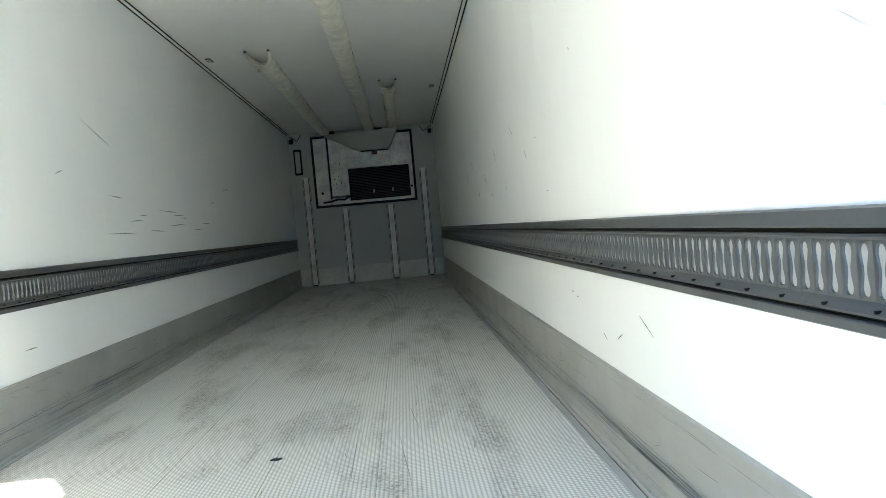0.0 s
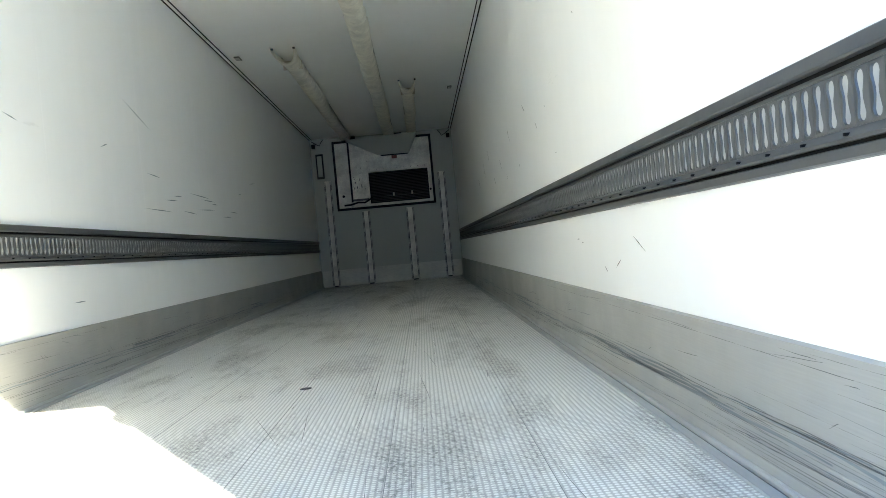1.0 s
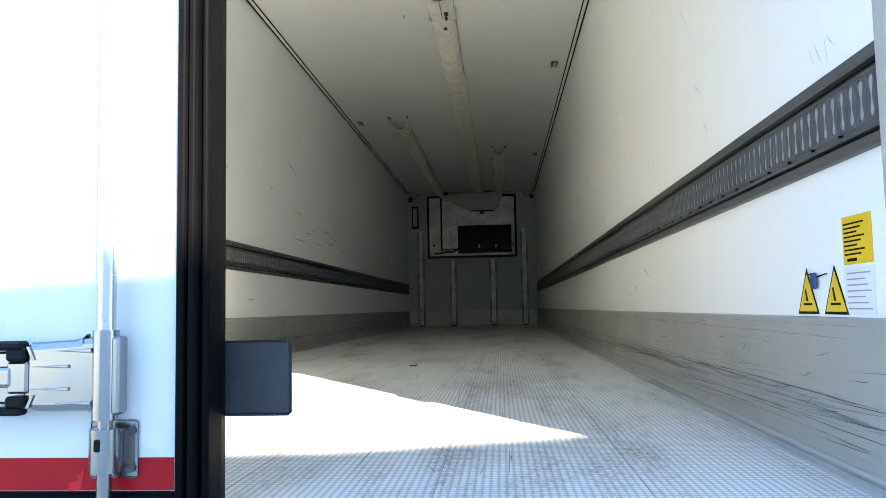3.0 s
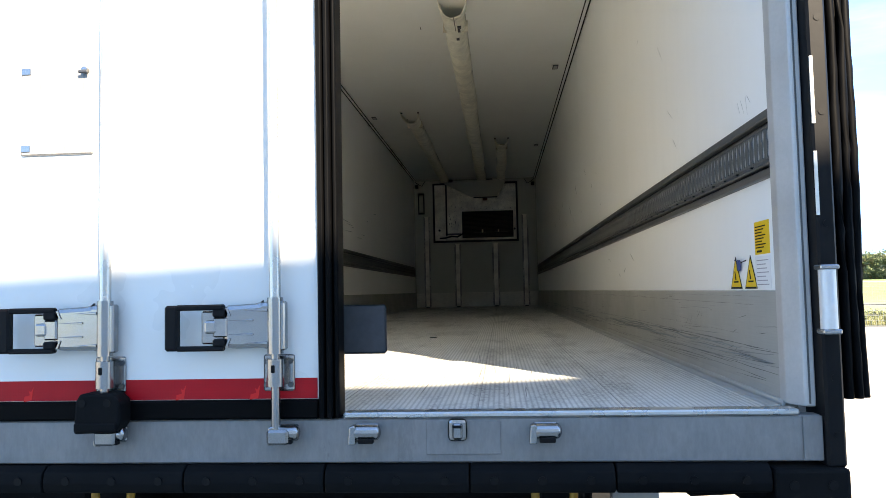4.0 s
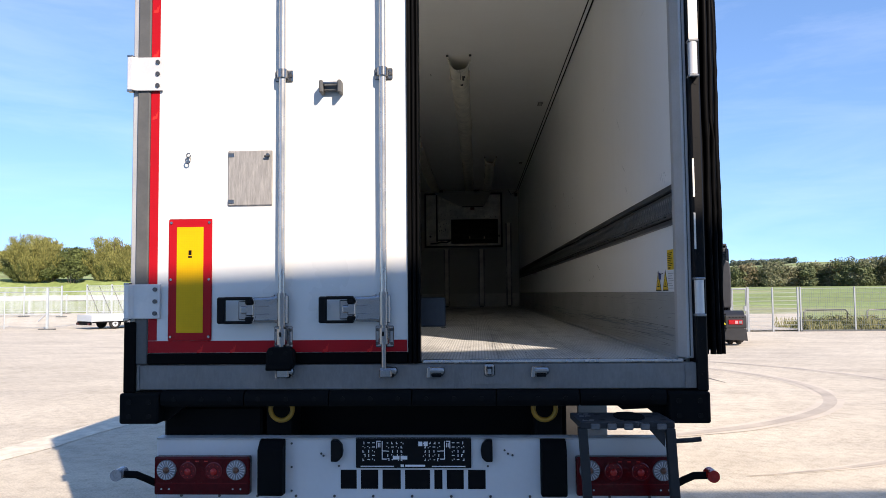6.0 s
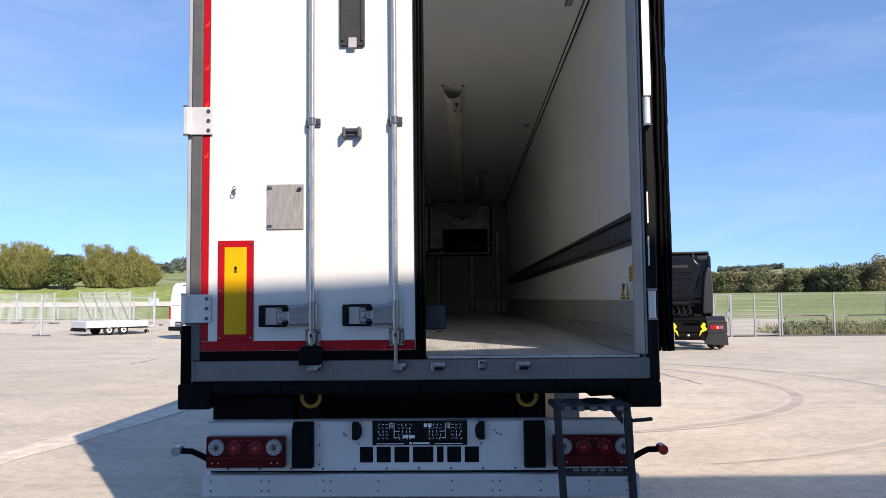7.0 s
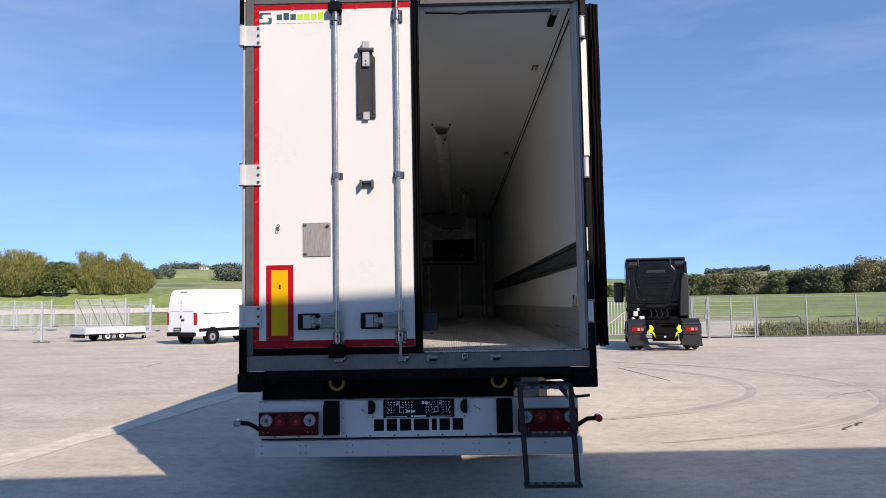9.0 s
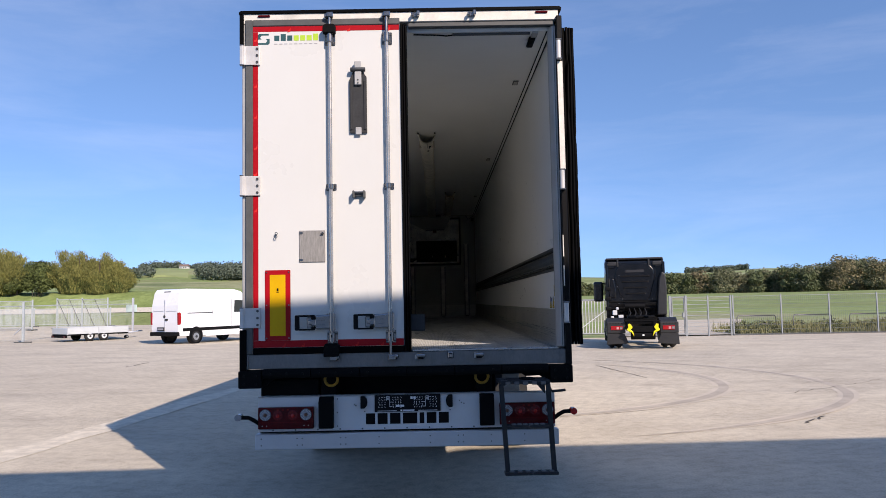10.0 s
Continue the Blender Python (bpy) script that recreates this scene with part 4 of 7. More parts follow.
for a in ((-0.290, -0.264, 2.68, 3.255), (0.767, 0.790, 2.68, 3.255), (-0.264, 0.767, 3.237, 3.255), (-0.264, 0.767, 2.675, 2.698)):
    part("grille_edge", bx(B(), a[0], a[1], YF - 0.05, YF - 0.017, a[2], a[3], 0.003), STEEL, RU)
part("tray_bar", bx(B(), -0.02, 0.66, YF - 0.060, YF - 0.046, 2.80, 2.812, 0.003), DGREY, RU)
for x in (0.13, 0.45):
    part("clip", bx(B(), x, x + 0.03, YF - 0.066, YF - 0.046, 2.80, 2.86, 0.003), STEEL, RU)
# black boxes stand for the shade in the openings over the hood
for a, c in ((-0.56, -0.44), (0.17, 0.37)):
    part("gap_shade", bx(B(), a, c, YF - 0.04, YF, 3.845, 3.888), BLACK, RU, "black patch standing for the shaded gap above the hood")
rs = random.Random(9)
for i in range(16):
    x, z, w, hh = -0.53 + rs.random() * 0.22, 2.92 + rs.random() * 0.5, rs.uniform(0.006, 0.02), rs.uniform(0.008, 0.05)
    part("grease_smear", prism(B(), [(x, z), (x + w, z + hh * 0.2), (x + w * 0.8, z + hh), (x + w * 0.1, z + hh * 0.7)], 'y', YF - 0.0428, YF - 0.0415), SCRAPE, RU)
for i in range(9):
    part("cover_screw", cyl(B(), (-0.24 + 0.12 * i, YF - 0.022, 3.285), (-0.24 + 0.12 * i, YF - 0.015, 3.285), 0.007, 6), BOLT, RU)
for i in range(7):
    part("cover_screw", cyl(B(), (-0.272, YF - 0.022, 2.84 + 0.12 * i), (-0.272, YF - 0.015, 2.84 + 0.12 * i), 0.006, 6), BOLT, RU)
part("cover_foot", bx(B(), -0.56, -0.275, YF - 0.050, YF - 0.017, 2.762, 2.796, 0.004), DGREY, RU, "dark flange under the cover")
hood = B()
lo = [(-0.61, 3.80), (0.635, 3.84), (0.47, 3.515), (-0.075, 3.525)]
a = [hood.verts.new((x, YF - 0.055, z)) for x, z in lo]
b = [hood.verts.new((x * 0.98, YF - 0.28 if z > 3.7 else YF - 0.10, z)) for x, z in lo]
for q in ((a[0], a[1], a[2], a[3]), (b[3], b[2], b[1], b[0]), (a[0], b[0], b[1], a[1]), (a[1], b[1], b[2], a[2]), (a[2], b[2], b[3], a[3]), (a[3], b[3], b[0], a[0])):
    hood.faces.new(q)
bmesh.ops.recalc_face_normals(hood, faces=hood.faces)
part("air_hood", hood, FRONTW, RU, "grey slanted air hood")
part("hood_lip", bx(B(), -0.02, 0.45, YF - 0.115, YF - 0.055, 3.500, 3.514, 0.003), BLACK, RU)
part("sensor_box", bx(B(), 0.135, 0.285, YF - 0.06, YF - 0.017, 3.335, 3.445, 0.006), STEEL, RU, "small sensor box with a red top")
part("sensor_cap", bx(B(), 0.165, 0.255, YF - 0.065, YF - 0.017, 3.446, 3.498, 0.006), plain("rusty_red_cap", (0.20, 0.05, 0.035), 0.5), RU, "rusty red cap")
part("hose", tube(B(), [(-0.72, YF - 0.06, 2.70), (-0.60, YF - 0.07, 2.705), (-0.48, YF - 0.065, 2.735), (-0.36, YF - 0.06, 2.725), (-0.28, YF - 0.06, 2.77), (-0.22, YF - 0.06, 2.80)], 0.016, 8), RUBBER, RU, "black drain hose")
part("knob", cyl(B(), (-0.72, YF - 0.07, 2.86), (-0.72, YF - 0.044, 2.86), 0.022, 10), BLACK, RU)
part("knob", cyl(B(), (0.79, YF - 0.08, 2.86), (0.79, YF - 0.05, 2.86), 0.020, 10), BLACK, RU)


# fabric air ducts hanging under the ceiling ---------------------------
def build_duct(xc, y_end, width, depth, seed):
    rnd = random.Random(seed)
    ob = root("air_duct", (xc, (y_end + FRONT) / 2, CEILING), "cream fabric air duct hanging under the ceiling, creased", "air duct", group="air ducts under the ceiling")
    m = 18
    sec = []
    for i in range(m + 1):
        t = -1 + 2 * i / m
        ang = math.pi * (i / m)
        sec.append((-math.cos(ang), math.sin(ang) ** 0.72))
    ys, y = [], y_end
    while y < FRONT - 0.02:
        ys.append(y)
        y += 0.07
    ys.append(FRONT - 0.005)
    bm = B()
    rows = []
    folds = [(y_end + 0.35 + k * 0.55 + rnd.uniform(-0.15, 0.15), rnd.uniform(0.014, 0.034), rnd.uniform(-0.5, 0.5)) for k in range(int((FRONT - y_end) / 0.55) + 1)]
    for y in ys:
        sway = 0.006 * math.sin(y * 1.7 + seed) + 0.004 * math.sin(y * 4.1)
        row = []
        for a, dn in sec:
            cut = 0.0
            if y < y_end + 0.16:
                cut = max(0.0, 1 - abs(a) ** 1.3) * 0.26 * (1 - (y - y_end) / 0.16) + 0.012 * noise.noise(Vector((a * 7, seed, 0)))
            far = (y - y_end) / (FRONT - y_end)
            sag = depth * (1 - 0.42 * far) * (1 + 0.05 * math.sin(y * 2.3 + seed))
            w = width / 2 * (1 - 0.20 * smooth(0.1, 0.5, y - y_end)) * (1 + 0.03 * math.sin(y * 3.1 + 2 * seed))
            crease = sum(h * math.exp(-((y - fy + sk * a * 0.4) / 0.035) ** 2) for fy, h, sk in folds)
            bulge = 0.006 * noise.noise(Vector((a * 1.5, y * 2.4, seed)))
            k = 1 + (bulge - crease) / 0.12
            row.append(bm.verts.new((xc + sway + a * w * k, y + cut, CEILING - 0.002 - dn * sag * (k if dn > 0.2 else 1))))
        rows.append(row)
    for r0, r1 in zip(rows, rows[1:]):
        for i in range(m):
            f = bm.faces.new((r0[i], r1[i], r1[i + 1], r0[i + 1]))
            f.smooth = True
    bmesh.ops.recalc_face_normals(bm, faces=bm.faces)
    sleeve = part("sleeve", bm, CREAM, ob)
    sol = sleeve.modifiers.new("thickness", 'SOLIDIFY')
    sol.thickness, sol.offset = 0.004, 0
    part("lining", bx(B(), xc - width / 2 + 0.012, xc + width / 2 - 0.012, y_end + 0.55, y_end + 0.56, CEILING - depth * 0.8, CEILING - 0.004), DUCTIN, ob, "shaded inner baffle")
    for s in (-1, 1):
        part("hanging_rail", bx(B(), xc + s * width * 0.38 - 0.005, xc + s * width * 0.38 + 0.005, y_end + 0.40, FRONT - 0.02, CEILING - 0.006, CEILING - 0.001, 0.003), POST, ob)
        part("rail_clip", bx(B(), xc + s * (width / 2 - 0.006) - 0.012, xc + s * (width / 2 - 0.006) + 0.012, y_end - 0.012, y_end + 0.012, CEILING - 0.034, CEILING - 0.017, 0.004), BOLT, ob)
    return sleeve


mid_duct = build_duct(0.150, 3.64, 0.230, 0.120, 3)
build_duct(-0.605, 7.24, 0.220, 0.115, 5)
build_duct(0.545, 9.00, 0.205, 0.105, 8)
for x, y, dx, dy in ((0.157, 3.95, 0.004, 0.30), (0.19, 4.02, 0.03, 0.05), (0.185, 4.10, 0.02, 0.06), (0.165, 4.30, 0.025, 0.05)):
    part("scuff", bx(B(), x - dx / 2, x + dx / 2, y - dy / 2, y + dy / 2, CEILING - 0.1260, CEILING - 0.1180), SCUFF, mid_duct, "black rub marks")

# rear frame -------------------------------------------------------
part("rear_header", bx(B(), -1.275, 1.275, 0.0, 0.08, 3.955, 4.036, 0.003), HEAD, TR, "scratched cream header of the door frame")
part("roof_cap", prism(B(), [(-1.30, 4.03), (-1.30, 4.048), (-1.285, 4.060), (1.285, 4.060), (1.30, 4.048), (1.30, 4.03), (1.28, 4.037), (-1.28, 4.037)], 'y', -0.012, 0.14), GASKET, TR, "black roof edge")
part("roof_skin", bx(B(), -1.29, 1.29, 0.14, 13.6, 4.041, 4.053), WALL, TR)
part("header_seal", bx(B(), 0.06, 1.235, 0.012, 0.075, 3.915, 3.9545, 0.004), DGREY, TR, "dark grey door seal")
for x in (-1.10, 1.14):
    lm = part("marker_lamp", bx(B(), x - 0.05, x + 0.05, -0.012, 0.0, 4.006, 4.024, 0.005), LENS, TR, "small red marker lamp")
# posts
part("rear_post", bx(B(), -1.278, -1.228, 0.006, 0.10, 1.19, 3.954, 0.004), POST, TR, "grey aluminium corner post")
part("rear_post", prism(B(), [(1.200, 0.13), (1.200, 0.085), (1.226, 0.030), (1.252, 0.026), (1.252, 0.13)], 'z', 1.322, 3.914, 0.004), POST, TR, "grey aluminium corner post")
part("post_groove", bx(B(), 1.2350, 1.2385, 0.0245, 0.030, 1.33, 3.91), DGREY, TR)
cover = part("post_cover", bx(B(), 1.254, 1.300, -0.022, 0.11, 1.182, 3.98, 0.006), plain("dark_post_cover", (0.006, 0.006, 0.0065), 0.5, 0.0, 0.2, 5, 60, 0.15, 0.001, 0.12), TR, "black hinge post with drilled holes")
hole = part("hole", cyl(B(), (1.279, -0.0235, 1.40), (1.279, -0.0205, 1.40), 0.009, 12), BLACK, cover)
for z in (1.26, 1.78, 2.06, 2.30, 2.54, 2.90, 3.14, 3.38, 3.56, 3.86):
    share(hole, "hole", cover, (0, 0, z - 1.40))
part("post_cover", bx(B(), -1.295, -1.240, -0.016, 0.005, 1.182, 1.50, 0.005), GASKET, TR, "black foot of the corner post")
part("post_cover", bx(B(), -1.295, -1.262, -0.014, 0.005, 3.78, 4.03, 0.005), GASKET, TR, "black head of the corner post")
# lower two strips paint sunlit slivers; the upper one is the cream post
for z0, z1, x1 in ((1.80, 1.96, 1.261), (2.03, 2.20, 1.261), (2.725, 3.60, 1.294)):
    part("light_strip", bx(B(), 1.2535, x1, -0.027, -0.0225, z0, z1), HEAD, TR, "pale strip on the hinge post, cream above, sunlit slivers painted below")

# sill
sill = part("sill", bx(B(), -1.228, 1.253, 0.0, 0.05, 1.193, 1.306, 0.004), SILL, TR, "stained grey steel sill")
part("sill_edge", bx(B(), 0.055, 1.2, -0.004, 0.052, 1.307, 1.322, 0.004), ALU, TR, "bright rounded sill edge")
part("sill_patch", bx(B(), 0.27, 0.46, -0.0035, -0.0003, 1.215, 1.300, 0.001), SILL, sill)
part("sill_end", bx(B(), 1.205, 1.252, -0.0045, -0.0003, 1.196, 1.305, 0.001), SILL, sill)


def build_keeper(x, z):
    """A cast keeper for a lock rod's cam: a square jaw, a half-round body and a rounded end."""
    k = part("rod_keeper", bx(B(), x - 0.030, x + 0.034, -0.012, -0.001, z - 0.020, z + 0.022, 0.004), CAST, TR, "cast metal rod keeper")
    part("jaw", prism(B(), [(x - 0.040, z - 0.026), (x - 0.020, z - 0.026), (x - 0.018, z + 0.018), (x - 0.024, z + 0.024), (x - 0.036, z + 0.020)], 'y', -0.046, -0.011, 0.004), CAST, k)
    part("barrel", cyl(B(), (x - 0.022, -0.028, z + 0.004), (x + 0.030, -0.028, z + 0.004), 0.019, 14), CAST, k)
    part("nose", ball(B(), (x + 0.030, -0.028, z + 0.004), 0.019, (0.7, 1, 1), 12, 8), CAST, k)
    part("slot", bx(B(), x - 0.014, x + 0.026, -0.048, -0.028, z - 0.022, z - 0.010, 0.002), BLACK, k)
    return k


for x in (-0.555, -0.095, 0.114, 0.570):
    build_keeper(x, 1.273)
lock = part("lock_plate", bx(B(), 0.327, 0.375, -0.016, -0.003, 1.250, 1.306, 0.010, 2), CAST, TR, "small cast latch on a riveted plate")
part("lock_tongue", bx(B(), 0.337, 0.365, -0.028, -0.015, 1.255, 1.296, 0.006), CAST, lock)
part("lock_slot", bx(B(), 0.340, 0.362, -0.0295, -0.0275, 1.285, 1.292), BLACK, lock)
for x in (-0.575, -0.115, 0.122, 0.575):
    k = part("header_keeper", bx(B(), x - 0.030, x + 0.030, -0.020, -0.001, 3.985, 4.022, 0.004), CAST, TR, "cast metal rod keeper")
    part("jaw", bx(B(), x + 0.010, x + 0.034, -0.050, -0.018, 3.988, 4.028, 0.005), CAST, k)
    part("jaw", bx(B(), x - 0.034, x - 0.016, -0.046, -0.018, 3.985, 4.016, 0.005), CAST, k)

# shut door --------------------------------------------------------
DL, DRT, DB, DT = -1.19, -0.008, 1.358, 3.932
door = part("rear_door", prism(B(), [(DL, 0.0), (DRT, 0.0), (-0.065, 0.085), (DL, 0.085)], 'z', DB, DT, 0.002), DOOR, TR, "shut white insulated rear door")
part("door_gasket", bx(B(), -1.2505, DL - 0.001, -0.008, 0.005, 1.308, 3.986, 0.005), DGREY, door, "dark grey rubber edge")
part("door_gasket", bx(B(), DL, -0.008, -0.008, 0.02, DT + 0.001, 3.986, 0.005), DGREY, door, "dark grey rubber edge")
part("door_gasket", bx(B(), DL, -0.008, -0.008, 0.02, 1.308, DB - 0.001, 0.005), GASKET, door, "black rubber edge")
for prof in ([(-0.007, -0.010), (-0.003, -0.017), (0.008, -0.017), (0.012, -0.010), (0.014, 0.02), (-0.007, 0.02)], [(0.014, -0.010), (0.017, -0.019), (0.026, -0.019), (0.030, -0.011), (0.032, 0.03), (0.0145, 0.03)], [(0.0325, 0.0), (0.036, -0.006), (0.043, -0.006), (0.046, 0.0), (0.047, 0.055), (0.042, 0.086), (0.020, 0.090), (-0.02, 0.090), (0.010, 0.031), (0.0325, 0.031)]):
    part("edge_lip", prism(B(), prof, 'z', 1.310, 3.93, 0.002), GASKET, door, "black rubber lip of the door edge")
# reflective tape
for a in ((-1.189, -1.149, 1.415, 3.886), (-1.189, -0.012, 3.888, 3.930), (-1.189, -0.012, 1.360, 1.413)):
    part("red_tape", bx(B(), a[0], a[1], -0.0014, -0.0002, a[2], a[3]), RED, door, "red reflective marking tape")
em = part("tape_emblem", prism(B(), [(-1.182, 2.716), (-1.160, 2.720), (-1.154, 2.756), (-1.162, 2.742), (-1.168, 2.746), (-1.165, 2.734), (-1.180, 2.730)], 'y', -0.0022, -0.0014), REDDIM, door)
for z in (2.95, 3.20, 3.45, 3.83, 2.45):
    share(em, "tape_emblem", door, (0, 0, z - 2.74))
for x in (-0.95, -0.80, -0.38, -0.18):
    share(em, "tape_emblem", door, (x + 1.17, 0, 1.386 - 2.744))
for x in (-0.90, -0.42, -0.1):
    share(em, "tape_emblem", door, (x + 1.17, 0, 3.909 - 2.744))


def build_hinge(z):
    return part("hinge", prism(B(), [(-1.287, -0.038), (-1.262, -0.040), (-1.250, -0.022), (-1.232, -0.020), (-1.130, -0.016), (-1.130, -0.0025), (-1.245, -0.0085), (-1.287, -0.006)], 'z', z - 0.078, z + 0.078, 0.004), HINGE, door, "white painted hinge with three bolts")


def build_hinges():
    for z in (3.690, 2.636, 1.592):
        h = build_hinge(z)
        for dz in (-0.054, 0.0, 0.054):
            part("hinge_bolt", cyl(B(), (-1.152, -0.0235, z + dz), (-1.152, -0.014, z + dz), 0.010, 10), BOLT, door)
        for dz in (-0.081, 0.079):
            part("hinge_cap", bx(B(), -1.288, -1.262, -0.040, -0.008, z + dz - 0.004, z + dz + 0.006, 0.002), CAST, door)


build_hinges()


def build_rod(x, block_top, block_bottom):
    """A full-height lock rod with guides, cams and its handle."""
    yr = -0.034
    part("lock_rod", cyl(B(), (x, yr, 1.50), (x, yr, 3.86), 0.0150, 18), ALU, door, "bright steel lock rod")
    part("rod_end", cyl(B(), (x, yr, 3.86), (x, yr, 4.01), 0.013, 12), CAST, door)
    part("rod_end", cyl(B(), (x, yr, 1.27), (x, yr, 1.50), 0.012, 12), CAST, door)
    part("rod_cam", bx(B(), x - 0.022, x + 0.030, -0.056, -0.020, 3.985, 4.024, 0.006), CAST, door)
    part("rod_cam", bx(B(), x - 0.020, x + 0.036, -0.056, -0.016, 1.250, 1.288, 0.006), CAST, door)
    for z, h in ((2.615, 0.052), (3.815, 0.10), (1.428, 0.095)):
        g = part("rod_guide", bx(B(), x - 0.040, x + 0.042, -0.007, -0.001, z - h / 2, z + h / 2, 0.004), CAST, door, "cast rod guide")
        part("guide_clamp", cyl(B(), (x, yr, z - h * 0.33), (x, yr, z + h * 0.40), 0.0235, 14), CAST, door)
        part("guide_neck", bx(B(), x - 0.018, x + 0.018, yr + 0.004, -0.006, z - h * 0.3, z + h * 0.36, 0.004), CAST, door)
        for dx in (-0.031, 0.033):
            for dz in ((-h * 0.32, h * 0.32) if h > 0.08 else (0,)):
                part("guide_bolt", cyl(B(), (x + dx, -0.013, z + dz), (x + dx, -0.006, z + dz), 0.0075, 8), BOLT, door)
    for z, hh in ((1.372, 0.012),):
        part("guide_slot", bx(B(), x - 0.005, x + 0.005, yr - 0.0255, yr - 0.022, 1.432, 1.452, 0.002), BLACK, door)
    if block_top:
        part("rubber_block", prism(B(), [(x - 0.052, 3.852), (x + 0.048, 3.852), (x + 0.050, 3.915), (x + 0.030, 3.925), (x - 0.034, 3.925), (x - 0.052, 3.905)], 'y', -0.066, -0.009, 0.006), RUBBER, door, "black rubber buffer block")
    if block_bottom:
        part("rubber_block", prism(B(), [(x - 0.064, 1.283), (x + 0.046, 1.288), (x + 0.060, 1.308), (x + 0.060, 1.366), (x + 0.040, 1.386), (x - 0.048, 1.386), (x - 0.060, 1.366)], 'y', -0.072, -0.009, 0.007), RUBBER, door, "black rubber buffer block")
        part("block_lip", bx(B(), x - 0.060, x + 0.052, -0.078, -0.071, 1.290, 1.312, 0.003), RUBBER, door)
        for dx in (-0.040, 0.026):
            part("block_hole", cyl(B(), (x + dx, -0.0735, 1.362), (x + dx, -0.0715, 1.362), 0.010, 10), BLACK, door)
    # handle: black loop on the left, cast plate at the rod
    z0, z1 = 1.488, 1.612
    zm = (z0 + z1) / 2
    L, R = x - 0.287, x + 0.026
    px = L + 0.153
    body = B()
    prism(body, [(px, zm - 0.050), (px + 0.02, zm - 0.056), (R - 0.045, zm - 0.056), (R - 0.040, zm - 0.062), (R, zm - 0.062), (R, zm + 0.064), (R - 0.062, zm + 0.064), (R - 0.066, zm + 0.060), (px + 0.02, zm + 0.056), (px, zm + 0.056)], 'y', -0.046, -0.014, 0.012)
    part("handle_plate", body, CAST, door, "cast metal handle plate")
    for za, zb_, xa, xb in ((zm + 0.038, zm + 0.046, px + 0.055, R - 0.042), (zm + 0.014, zm + 0.020, px + 0.012, px + 0.080), (zm - 0.022, zm - 0.016, px + 0.012, px + 0.080), (zm - 0.046, zm - 0.038, px + 0.055, R - 0.042)):
        part("handle_rib", prism(B(), [(xa, (za + zb_) / 2), (xb, za), (xb, zb_)], 'y', -0.0500, -0.0438, 0.0015), CAST, door)
    for sg in (-1, 1):
        part("handle_rib", prism(B(), [(px + 0.006, zm + sg * 0.050), (px + 0.013, zm + sg * 0.050), (px + 0.022, zm + sg * 0.028), (px + 0.016, zm + sg * 0.028)], 'y', -0.0490, -0.0438, 0.001), CAST, door)
    part("handle_barrel", cyl(B(), (x, yr, zm - 0.070), (x, yr, zm + 0.074), 0.0205, 18), CAST, door)
    part("barrel_cap", bx(B(), x + 0.014, x + 0.028, -0.046, -0.014, zm - 0.062, zm + 0.064, 0.004), CAST, door)
    loop = B()
    bx(loop, L, L + 0.035, -0.056, -0.030, z0 + 0.002, z1 - 0.004, 0.006)
    bx(loop, L + 0.030, px + 0.002, -0.054, -0.030, z1 - 0.018, z1 - 0.003, 0.004)
    bx(loop, L + 0.030, px + 0.002, -0.054, -0.030, z0 + 0.001, z0 + 0.014, 0.004)
    bx(loop, px - 0.026, px + 0.006, -0.054, -0.030, z1 - 0.036, z1 - 0.014, 0.004)
    bx(loop, px - 0.026, px + 0.006, -0.054, -0.030, z0 + 0.012, z0 + 0.032, 0.004)
    part("handle_loop", loop, PLASTIC, door, "black plastic handle grip")
    part("handle_catch", bx(B(), L + 0.090, px - 0.001, -0.034, -0.004, zm - 0.044, zm + 0.042, 0.004), CAST, door)
    part("catch_tongue", bx(B(), px - 0.026, px + 0.010, -0.050, -0.032, zm - 0.026, zm + 0.026, 0.004), CAST, door)
    part("catch_button", bx(B(), L + 0.104, L + 0.138, -0.052, -0.030, zm - 0.016, zm + 0.018, 0.006, 2), CAST, door)


build_rod(-0.569, True, True)
build_rod(-0.113, False, False)

# warning board: red border, yellow field
board = part("marking_board", bx(B(), -1.096, -0.897, -0.006, -0.0016, 1.414, 1.965, 0.004), RED, door, "red-edged yellow reflective marking board")
part("yellow_field", bx(B(), -1.058, -0.936, -0.0075, -0.006, 1.450, 1.928), YELLOW, door, "yellow reflective field")
for z in (1.432, 1.69, 1.948):
    for x in (-1.084, -0.909):
        part("rivet", cyl(B(), (x, -0.010, z), (x, -0.006, z), 0.006, 8), CAST, door)
for a in ((-1.004, -0.990, 1.800, 1.822), (-1.006, -0.988, 1.788, 1.796)):
    part("board_print", bx(B(), a[0], a[1], -0.0080, -0.0075, a[2], a[3]), INK, door)
# document plate
dp = part("document_plate", bx(B(), -0.826, -0.621, -0.008, -0.0005, 2.022, 2.274, 0.004), SHEET, door, "weathered zinc document plate")
for z in (2.032, 2.245):
    part("plate_corner", bx(B(), -0.824, -0.797, -0.0105, -0.008, z, z + 0.018, 0.001), CAST, door)
part("plate_catch", cyl(B(), (-0.640, -0.020, 2.250), (-0.640, -0.008, 2.250), 0.009, 10), CAST, door)
part("plate_wing", bx(B(), -0.656, -0.628, -0.024, -0.018, 2.240, 2.250, 0.003), BOLT, door)
# split-pin ring
part("pin_stud", cyl(B(), (-1.006, -0.022, 2.243), (-1.006, -0.0005, 2.243), 0.007, 8), CAST, door)
part("pin_ring", ring(B(), (-1.008, -0.020, 2.228), 'y', 0.011, 0.003, 16, 6), CAST, door, "small split ring")
